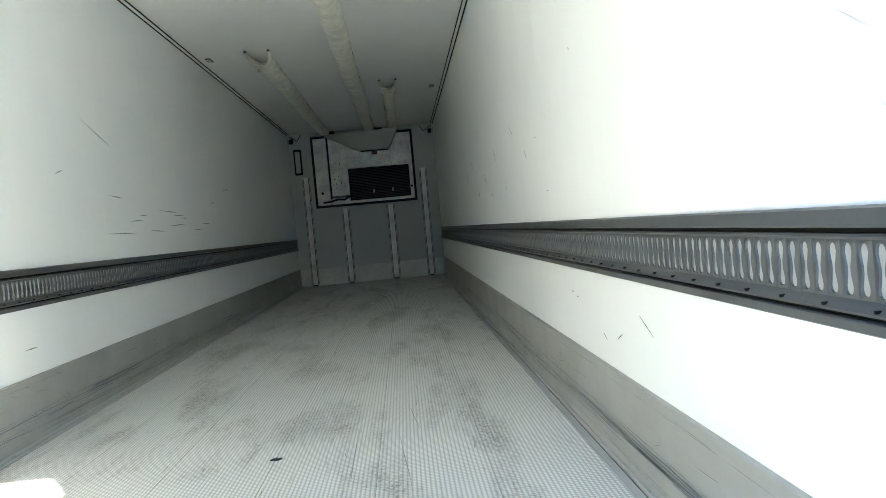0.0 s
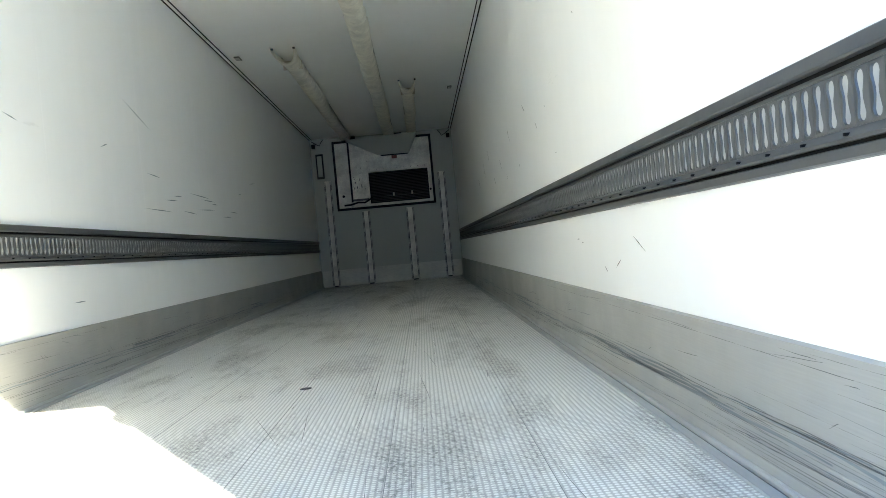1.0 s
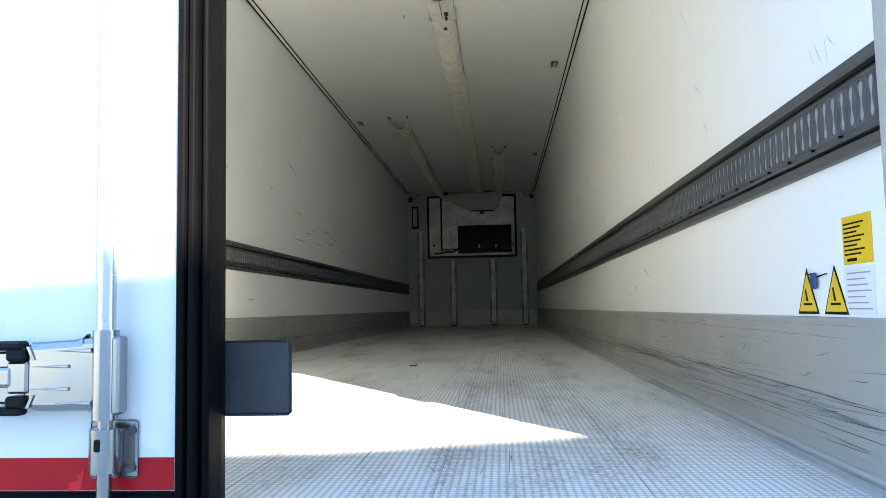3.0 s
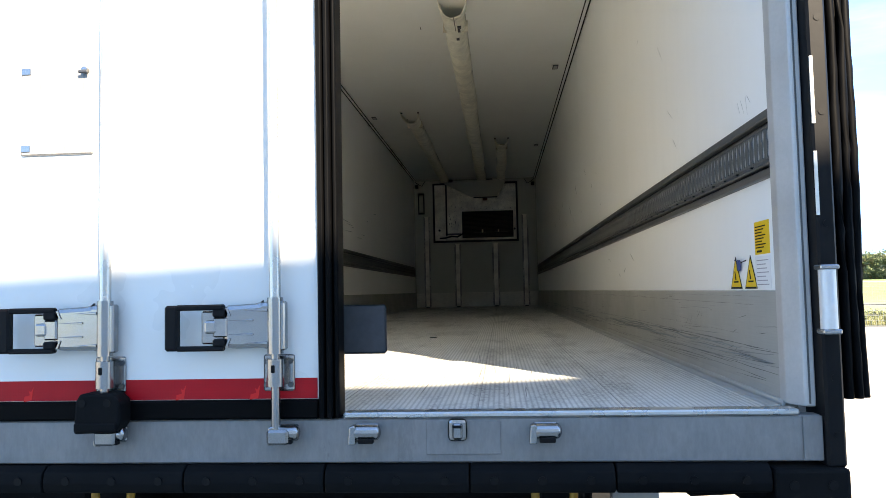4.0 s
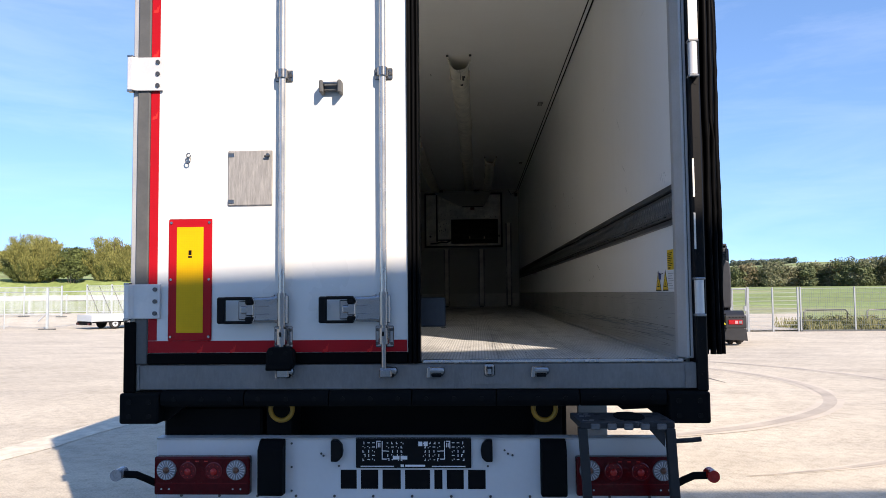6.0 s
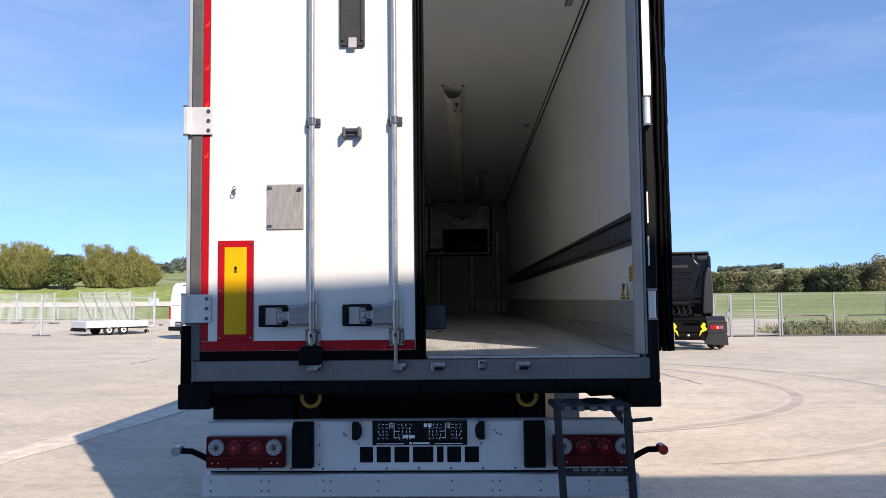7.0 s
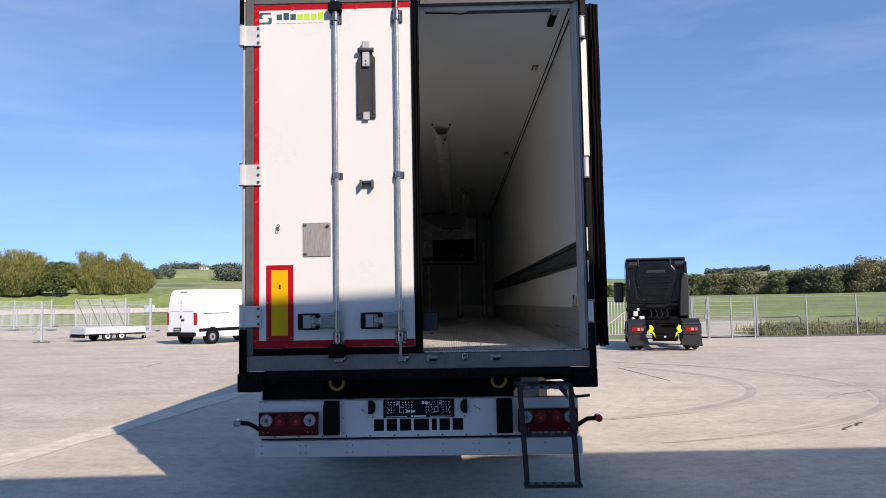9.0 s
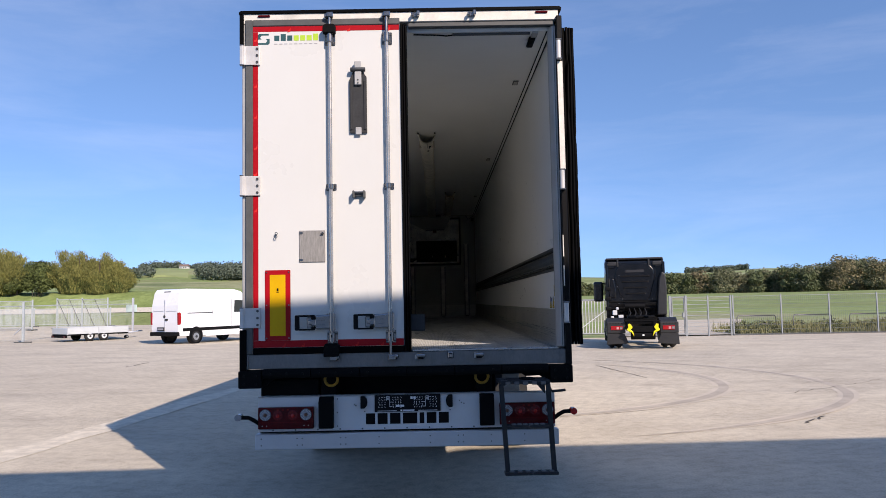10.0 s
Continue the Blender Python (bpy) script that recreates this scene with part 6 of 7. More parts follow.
for xt, xb in ((0.722, 0.758), (1.072, 1.104)):
    st = B()
    w = 0.017
    a = [st.verts.new(p) for p in ((xt - w, -0.262, 1.066), (xt + w, -0.262, 1.066), (xt + w, -0.225, 1.066), (xt - w, -0.225, 1.066))]
    b = [st.verts.new(p) for p in ((xb - w, -0.262, 0.40), (xb + w, -0.262, 0.40), (xb + w, -0.225, 0.40), (xb - w, -0.225, 0.40))]
    st.faces.new(a)
    st.faces.new(b[::-1])
    for i in range(4):
        st.faces.new((a[i], b[i], b[(i + 1) % 4], a[(i + 1) % 4]))
    bmesh.ops.recalc_face_normals(st, faces=st.faces)
    part("stringer", st, STEP, LD, "black flat-steel stringer")
for z, x0, x1 in ((0.745, 0.758, 1.070), (0.402, 0.735, 1.130)):
    tr = part("tread", bx(B(), x0, x1, -0.285, -0.195, z, z + 0.022, 0.003), STEP, LD, "worn serrated tread")
    for i in range(6):
        xx = x0 + 0.05 + (x1 - x0 - 0.1) * i / 5
        part("tread_tooth", bx(B(), xx - 0.017, xx + 0.017, -0.284, -0.250, z + 0.022, z + 0.034, 0.004), worn, tr)
part("gusset", prism(B(), [(1.05, 1.066), (0.985, 1.066), (1.05, 0.99)], 'y', -0.25, -0.235), STEP, LD)
part("crank", tube(B(), [(1.088, -0.14, 1.05), (1.10, -0.16, 1.02), (1.115, -0.17, 1.0), (1.18, -0.17, 1.004), (1.215, -0.17, 1.008)], 0.010, 8), STEP, LD, "bent locking lever")
part("hanger", bx(B(), 0.735, 0.775, -0.012, 0.12, 1.03, 1.064, 0.003), STEP, LD)
part("hanger", bx(B(), 1.02, 1.06, -0.012, 0.12, 1.03, 1.064, 0.003), STEP, LD)

# ---------------------------------------------------------------- vehicles
def wheel_of(parent, x, y, r, w, side, rim=RIM, label="wheel"):
    t = B()
    ring(t, (x, y, r), 'x', r - 0.10, 0.10, 28, 10)
    cyl(t, (x - w / 2, y, r), (x + w / 2, y, r), r - 0.07, 28)
    tp = part("wheel", t, TYRE, parent, "black tyre")
    rm = B()
    cyl(rm, (x + side * w * 0.35, y, r), (x + side * (w / 2 + 0.012), y, r), r * 0.60, 24, r * 0.52)
    part("rim", rm, rim, tp)
    hb = B()
    cyl(hb, (x + side * w * 0.4, y, r), (x + side * (w / 2 + 0.035), y, r), r * 0.20, 14)
    part("hub", hb, BOLT, tp)
    return tp


def set_down(ob, x, y, turn):
    z = yard_height(x, y)
    ob.location = (x, y, z)
    ob.rotation_euler = (0, 0, radians(-turn))


def build_van():
    v = root("panel_van", (0, 0, 0), "white high-roof panel van parked on the yard", "van")
    L, H = 5.95, 2.72
    prof = [(0.05, 0.50), (0.02, 1.05), (0.03, 1.9), (0.14, 2.52), (0.28, 2.68), (0.6, H), (3.9, H - 0.02), (4.35, 2.60), (4.65, 2.35), (5.15, 1.55), (5.75, 1.25), (5.93, 1.02), (L, 0.55), (5.85, 0.40), (0.12, 0.40)]
    bm = B()
    nx = [(-1.0, 0.0), (-0.985, 1.0), (0.985, 1.0), (1.0, 0.0)]
    cols = []
    cen = (3.0, 1.3)
    for k, (x, full) in enumerate(((-1.0, 0.965), (-0.94, 1.0), (0.94, 1.0), (1.0, 0.965))):
        cols.append([bm.verts.new((x * (1 - 0.085 * max(0.0, (z - 1.1) / 1.6) ** 1.5), cen[0] + (y - cen[0]) * full, cen[1] + (z - cen[1]) * (full if z > 1.3 else 1.0))) for y, z in prof])
    n = len(prof)
    for a, b in zip(cols, cols[1:]):
        for i in range(n):
            j = (i + 1) % n
            bm.faces.new((a[i], a[j], b[j], b[i]))
    bm.faces.new(cols[0])
    bm.faces.new(cols[-1][::-1])
    bmesh.ops.recalc_face_normals(bm, faces=bm.faces)
    body = part("body", bm, VANW, v)
    part("rear_bumper", bx(B(), -0.97, 0.97, -0.06, 0.10, 0.40, 0.60, 0.03, 2), PLASTIC, v, "black plastic bumper")
    for s in (-1, 1):
        part("tail_light", prism(B(), [(0.015, 0.95), (0.0, 1.54), (0.05, 1.56), (0.13, 1.52), (0.16, 1.30), (0.13, 0.97)], 'x', min(s * 0.88, s * 1.005), max(s * 0.88, s * 1.005), 0.01), LENSD, v, "tall red tail light")
        part("rub_strip", bx(B(), min(s * 0.985, s * 1.02), max(s * 0.985, s * 1.02), 0.25, 4.6, 0.62, 0.78, 0.012), PLASTIC, v, "dark rubbing strip")
        part("sill_strip", bx(B(), min(s * 0.96, s * 1.004), max(s * 0.96, s * 1.004), 1.75, 4.3, 0.33, 0.46, 0.01), VANW, v)
        for y in (1.10, 4.80):
            ar = B()
            cyl(ar, (s * 0.80, y, 0.40), (s * 1.006, y, 0.40), 0.44, 24)
            part("wheel_arch", ar, BLACK, v)
            wheel_of(v, s * 0.90, y, 0.345, 0.22, s)
        part("door_seam", bx(B(), min(s * 0.996, s * 1.003), max(s * 0.996, s * 1.003), 3.52, 3.54, 0.6, 2.2), INKG, v)
        part("door_seam", bx(B(), min(s * 0.996, s * 1.003), max(s * 0.996, s * 1.003), 2.2, 2.215, 0.6, 1.7), INKG, v)
        part("slide_rail", bx(B(), min(s * 0.990, s * 1.004), max(s * 0.990, s * 1.004), 0.55, 2.20, 1.50, 1.53), BLACK, v)
        part("side_window", prism(B(), [(3.72, 1.50), (4.85, 1.50), (4.42, 2.12), (3.80, 2.14)], 'x', min(s * 0.935, s * 0.990), max(s * 0.935, s * 0.990)), GLASS, v, "dark side window")
        mr = part("mirror", bx(B(), min(s * 1.03, s * 1.22), max(s * 1.03, s * 1.22), 4.62, 4.76, 1.42, 1.78, 0.03, 2), PLASTIC, v, "black door mirror")
        part("mirror_arm", bx(B(), min(s * 0.96, s * 1.05), max(s * 0.96, s * 1.05), 4.66, 4.73, 1.44, 1.52), PLASTIC, v)
    part("door_seam", bx(B(), -0.006, 0.006, 0.005, 0.03, 0.62, 2.2), INKG, v)
    part("plate", bx(B(), -0.52, -0.02, -0.01, 0.03, 0.66, 0.83, 0.01), BLACK, v, "dark number plate recess")
    part("plate_bar", bx(B(), -0.48, -0.06, -0.016, -0.009, 0.70, 0.78), INKG, v)
    part("handle", bx(B(), 0.03, 0.22, -0.02, 0.03, 1.16, 1.24, 0.01), BLACK, v)
    part("brake_light", bx(B(), -0.22, 0.22, 0.16, 0.30, 2.55, 2.60, 0.01), BLACK, v, "high brake light")
    for sx in (-1, 1):
        part("rear_panel_edge", bx(B(), min(sx * 0.10, sx * 0.80), max(sx * 0.10, sx * 0.80), 0.012, 0.03, 1.62, 1.632), INKG, v)
    part("emblem", cyl(B(), (-0.02, 0.0, 1.36), (-0.02, 0.04, 1.36), 0.07, 16), BOLT, v)
    set_down(v, -13.26, 31.2, 29)
    return v


def build_flatbed():
    f = root("flatbed_trailer", (0, 0, 0), "silver tandem-axle flatbed trailer with low sides, parked unhitched", "trailer")
    L, W = 3.5, 1.78
    silver = plain("silver_board", (0.60, 0.63, 0.635), 0.45, 0.2, 0.06, 2, 40)
    part("bed", bx(B(), -W / 2, W / 2, 0, L, 0.36, 0.42, 0.01), CHASSIS, f, "dark bed frame")
    for s in (-1, 1):
        for a, b in ((0.02, L / 2 - 0.02), (L / 2 + 0.02, L - 0.02)):
            sb = part("side_board", bx(B(), min(s * (W / 2 - 0.03), s * W / 2), max(s * (W / 2 - 0.03), s * W / 2), a, b, 0.43, 0.77, 0.008), silver, f, "silver folding side board")
            for z in (0.50, 0.57, 0.64, 0.745):
                part("board_rib", bx(B(), min(s * W / 2, s * (W / 2 + 0.008)), max(s * W / 2, s * (W / 2 + 0.008)), a + 0.03, b - 0.03, z, z + 0.012), silver, sb)
        for y in (0.0, L / 2 - 0.025, L - 0.05):
            part("post", bx(B(), min(s * (W / 2 - 0.04), s * (W / 2 + 0.012)), max(s * (W / 2 - 0.04), s * (W / 2 + 0.012)), y, y + 0.05, 0.40, 0.79, 0.006), GALV, f)
        for y in (1.27, 2.07):
            wheel_of(f, s * 0.79, y, 0.29, 0.17, s, PANELW)
    for y in (0.0, L - 0.03):
        part("end_board", bx(B(), -W / 2 + 0.04, W / 2 - 0.04, y, y + 0.03, 0.43, 0.77, 0.008), silver, f, "silver end board")
    part("rear_bar", bx(B(), -W / 2, W / 2, -0.05, 0.02, 0.24, 0.36, 0.01), CHASSIS, f)
    for s in (-1, 1):
        part("tail_lamp", bx(B(), min(s * 0.55, s * 0.80), max(s * 0.55, s * 0.80), -0.07, -0.05, 0.26, 0.34, 0.006), LENS, f)
        part("drawbar", tube(B(), [(s * 0.5, L - 0.4, 0.34), (s * 0.30, L + 0.4, 0.36), (s * 0.04, L + 1.05, 0.42)], 0.04, 8), GALV, f, "galvanised drawbar arm")
    part("coupling", cyl(B(), (0, L + 0.95, 0.42), (0, L + 1.35, 0.44), 0.045, 10), CAST, f)
    part("jockey_wheel", cyl(B(), (-0.05, L + 0.35, 0.12), (0.05, L + 0.35, 0.12), 0.12, 16), TYRE, f)
    part("jockey_post", cyl(B(), (0.09, L + 0.35, 0.10), (0.09, L + 0.35, 0.80), 0.03, 8), GALV, f)
    set_down(f, -20.6, 35.55, 39)
    return f


def build_tractor():
    t = root("truck_tractor", (0, 0, 0), "black two-axle truck tractor seen from behind, parked by the fence", "truck")
    # cab
    cab = B()
    prism(cab, [(3.55, 1.05), (3.48, 1.6), (3.50, 3.32), (3.58, 3.43), (4.1, 3.47), (5.2, 3.40), (5.75, 2.4), (5.85, 0.55), (3.7, 0.55)], 'x', -1.15, 1.15, 0.06)
    part("cab", cab, TRUCK, t, "glossy black sleeper cab")
    panel = prism(B(), [(-0.44, 1.72), (0.44, 1.72), (0.58, 1.90), (0.78, 2.62), (0.74, 2.98), (0.58, 3.18), (0.40, 3.24), (-0.40, 3.24), (-0.58, 3.18), (-0.74, 2.98), (-0.78, 2.62), (-0.58, 1.90)], 'y', 3.43, 3.52, 0.03)
    bulge = part("back_panel", panel, TRUCK, t, "raised pressed panel of the back wall")
    for z, w in ((1.98, 0.42), (2.22, 0.50), (2.46, 0.56), (2.68, 0.60)):
        part("back_rib", prism(B(), [(-w, z), (w, z), (w - 0.07, z + 0.06), (-w + 0.07, z + 0.06)], 'y', 3.405, 3.44, 0.012), PLASTIC, bulge)
    part("name_bar", bx(B(), -0.36, 0.36, 3.412, 3.43, 2.86, 2.97, 0.004), FENDER, bulge, "plain dark bar of the maker's name")
    for x, z in ((-0.70, 2.30), (-0.62, 2.75), (0.60, 3.02), (0.66, 1.78), (-0.5, 1.80), (-0.66, 1.62)):
        part("rivet", cyl(B(), (x, 3.40, z), (x, 3.49, z), 0.018, 8), CAST, t)
    part("side_hatch", prism(B(), [(-1.04, 1.85), (-0.78, 1.85), (-0.74, 2.10), (-0.84, 2.62), (-1.04, 2.62)], 'y', 3.44, 3.50, 0.03), TRUCK, t, "pressed hatch beside the panel")
    for s in (-1, 1):
        part("roof_vent", bx(B(), min(s * 0.70, s * 1.06), max(s * 0.70, s * 1.06), 3.42, 3.50, 3.14, 3.30, 0.03, 2), FENDER, t, "dark grey roof vent")
    part("roof_edge", bx(B(), -1.12, 1.12, 3.44, 3.60, 3.38, 3.46, 0.03, 2), FENDER, t, "dark grey roof edge")
    for x in (-0.66, 0.56):
        part("roof_bracket", bx(B(), x - 0.035, x + 0.035, 3.40, 3.50, 3.10, 3.40, 0.012), FENDER, t)
    part("back_rail", bx(B(), -1.05, 0.95, 3.43, 3.49, 1.66, 1.73, 0.015), PLASTIC, t)
    part("back_rail", bx(B(), -1.05, 0.95, 3.43, 3.49, 1.40, 1.46, 0.015), PLASTIC, t)
    part("grab_rail", tube(B(), [(-1.02, 3.44, 1.80), (-1.02, 3.36, 1.84), (-1.02, 3.36, 2.55), (-1.02, 3.44, 2.60)], 0.022, 8), FENDER, t)
    # tall rounded housing beside the back wall
    part("intake_housing", prism(B(), [(0.80, 1.15), (1.17, 1.15), (1.19, 2.3), (1.15, 2.78), (1.02, 2.86), (0.92, 2.60), (0.86, 2.0)], 'y', 3.10, 3.48, 0.04), FENDER, t, "dark grey tall intake housing")
    for z in (1.35, 1.75, 2.15):
        part("tank_strap", bx(B(), -1.20, -0.98, 3.16, 3.46, z, z + 0.14, 0.03, 2), PLASTIC, t)
    for s in (-1, 1):
        part("side_fairing", prism(B(), [(s * 1.16, 3.25), (s * 1.16, 3.55), (s * 1.08, 3.55), (s * 1.06, 3.25)], 'z', 1.0, 3.22, 0.02), TRUCK, t, "black side air fairing")
        part("roof_corner", bx(B(), min(s * 0.78, s * 1.18), max(s * 0.78, s * 1.18), 3.44, 3.50, 3.05, 3.28, 0.02), TRUCK, t)
        part("side_skirt", bx(B(), min(s * 1.02, s * 1.22), max(s * 1.02, s * 1.22), 1.75, 3.4, 0.35, 1.0, 0.05, 2), FENDER, t, "dark grey side skirt")
        part("frame_rail", bx(B(), min(s * 0.36, s * 0.44), max(s * 0.36, s * 0.44), 0.0, 4.0, 0.72, 0.98), CHASSIS, t)
        fd = B()
        pts = [(1.0 + 0.62 * math.cos(radians(a)), 0.55 + 0.56 * math.sin(radians(a))) for a in range(-5, 186, 12)]
        outer = pts
        inner = [(1.0 + (p[0] - 1.0) * 0.94, 0.55 + (p[1] - 0.55) * 0.94) for p in pts][::-1]
        prism(fd, outer + inner, 'x', min(s * 0.62, s * 1.24), max(s * 0.62, s * 1.24))
        part("fender", fd, FENDER, t, "dark grey rear fender")
        part("fender_face", bx(B(), min(s * 0.60, s * 1.25), max(s * 0.60, s * 1.25), 0.28, 0.36, 0.56, 0.97, 0.03, 2), FENDER, t, "dark grey lamp board")
        for k in range(5):
            part("fender_stud", bx(B(), s * (0.74 + 0.10 * k) - 0.025, s * (0.74 + 0.10 * k) + 0.025, 0.27, 0.30, 0.90, 0.925, 0.006), BLACK, t)
        part("mud_flap", prism(B(), [(s * 0.64, 0.555), (s * 1.24, 0.555), (s * 1.27, 0.16), (s * 0.50, 0.20)], 'y', 0.30, 0.33, 0.008), FENDER, t, "grey mud flap")
        lamp = part("tail_lamp", bx(B(), min(s * 0.70, s * 1.12), max(s * 0.70, s * 1.12), 0.255, 0.285, 0.68, 0.83, 0.012), LENSD, t, "red rear lamp with a pale end")
        for xa, mat in ((0.90, BLUSH), (1.02, CLEAR)) if s > 0 else ((-0.92, BLUSH), (-0.80, CLEAR)):
            part("lamp_end", bx(B(), xa, xa + 0.085, 0.248, 0.256, 0.71, 0.80), mat, lamp)
        for dx in (0.0, 0.26):
            wheel_of(t, s * (1.08 - dx), 1.0, 0.50, 0.25, s, TYRE)
        wheel_of(t, s * 1.08, 4.75, 0.50, 0.28, s)
        part("yellow_wedge", prism(B(), [(s * 0.37, 0.80), (s * 0.46, 0.92), (s * 0.53, 0.90), (s * 0.52, 0.78), (s * 0.58, 0.70), (s * 0.50, 0.64), (s * 0.42, 0.62), (s * 0.32, 0.46), (s * 0.36, 0.64), (s * 0.44, 0.71), (s * 0.40, 0.74)], 'y', -0.02, 0.16, 0.01), VYEL, t, "yellow plastic wheel wedge")
    part("mirror", bx(B(), -1.62, -1.22, 5.1, 5.4, 1.70, 2.55, 0.08, 3), TRUCK, t, "black mirror housing")
    part("mirror_arm", tube(B(), [(-1.12, 5.4, 2.45), (-1.28, 5.35, 2.5)], 0.03, 6), BLACK, t)
    for z, w in ((0.98, 0.62), (0.90, 0.50), (0.66, 0.58)):
        part("cross_beam", bx(B(), -w, w, 0.16, 0.24, z, z + 0.05, 0.01), CHASSIS, t)
    for i in range(4):
        x = -0.30 + 0.2 * i
        part("hose", tube(B(), [(x, 3.0, 1.42), (x + 0.04, 2.6, 1.25), (x - 0.03, 2.3, 1.12), (x * 0.6, 1.9, 1.10)], 0.024, 6), TYRE, t, "black hose")
    part("rear_cross", bx(B(), -0.5, 0.5, 0.02, 0.14, 0.60, 0.82, 0.02), CHASSIS, t)
    part("air_tank", cyl(B(), (-0.42, 0.20, 0.50), (0.42, 0.20, 0.50), 0.16, 20), CHASSIS, t, "black air tank")
    part("tank_label", bx(B(), -0.035, 0.035, 0.03, 0.045, 0.48, 0.53), PAPER, t)
    fifth = B()
    prism(fifth, [(-0.48, 0.55), (-0.22, 0.35), (-0.08, 0.62), (0.08, 0.62), (0.22, 0.35), (0.48, 0.55), (0.48, 1.25), (-0.48, 1.25)], 'z', 1.10, 1.18, 0.02)
    part("fifth_wheel", fifth, CHASSIS, t, "greased fifth-wheel coupling")
    part("exhaust", cyl(B(), (-0.45, 3.1, 1.50), (0.32, 3.1, 1.50), 0.16, 18), BLACK, t, "black air cleaner drum")
    for i in range(5):
        x = -0.28 + 0.13 * i
        part("air_line", tube(B(), [(x, 3.2, 1.45), (x - 0.05, 2.9, 1.2), (x + 0.08, 2.6, 1.05), (x + 0.05, 2.2, 1.12), (0.1, 1.7, 1.14)], 0.022, 6), BLACK, t, "black coiled air line")
    for x, z, w in ((-0.85, 1.25, 0.09), (-0.62, 1.05, 0.10), (-0.75, 1.42, 0.05), (-0.95, 1.05, 0.06)):
        part("coupling_head", bx(B(), x - w, x + w, 2.95, 3.10, z - w, z + w * 1.2, 0.02), PANELW, t, "white coupling head")
    part("deck_plate", bx(B(), -0.60, 0.60, 1.7, 3.0, 0.99, 1.03), CHASSIS, t)
    t.scale = (1.03, 1.03, 1.03)
    set_down(t, 7.78, 21.6, 11)
    return t


build_van()
build_flatbed()
build_tractor()


# ---------------------------------------------------------------- fences
def mesh_panel(parent, p, q, z0, z1, step_v, step_h, r, material, name="wire_panel", label=""):
    """A panel of welded wires between two posts."""
    bm = B()
    p, q = Vector(p), Vector(q)
    d = q - p
    n = max(2, int(d.length / step_v))
    u = d.normalized()
    w = Vector((-u.y, u.x, 0))

    def bar(a, b):
        ax = (b - a).normalized()
        s1 = w * r
        s2 = ax.cross(w).normalized() * r
        vs = [bm.verts.new(e + o) for e in (a, b) for o in (s1, s2, -s1, -s2)]
        for i in range(4):
            j = (i + 1) % 4
            bm.faces.new((vs[i], vs[j], vs[4 + j], vs[4 + i]))
    up = Vector((0, 0, 1))
    for i in range(n + 1):
        e = p + d * (i / n)
        bar(e + up * z0, e + up * z1)
    m = max(1, int((z1 - z0) / step_h))
    for j in range(m + 1):
        z = z0 + (z1 - z0) * j / m
        bar(p + up * z, q + up * z)
    return part(name, bm, material, parent, label)


def ground_point(x, y):
    return Vector((x, y, yard_height(x, y)))


def on_fence(x, side=-0.25):
    return ground_point(x, fence_y(x) + side)


def square_post(parent, p, h, half=0.03, label="galvanised post", metal=None):
    return part("post", bx(B(), p.x - half, p.x + half, p.y - half, p.y + half, p.z - 0.1, p.z + h, 0.004), metal or GALV, parent, label)


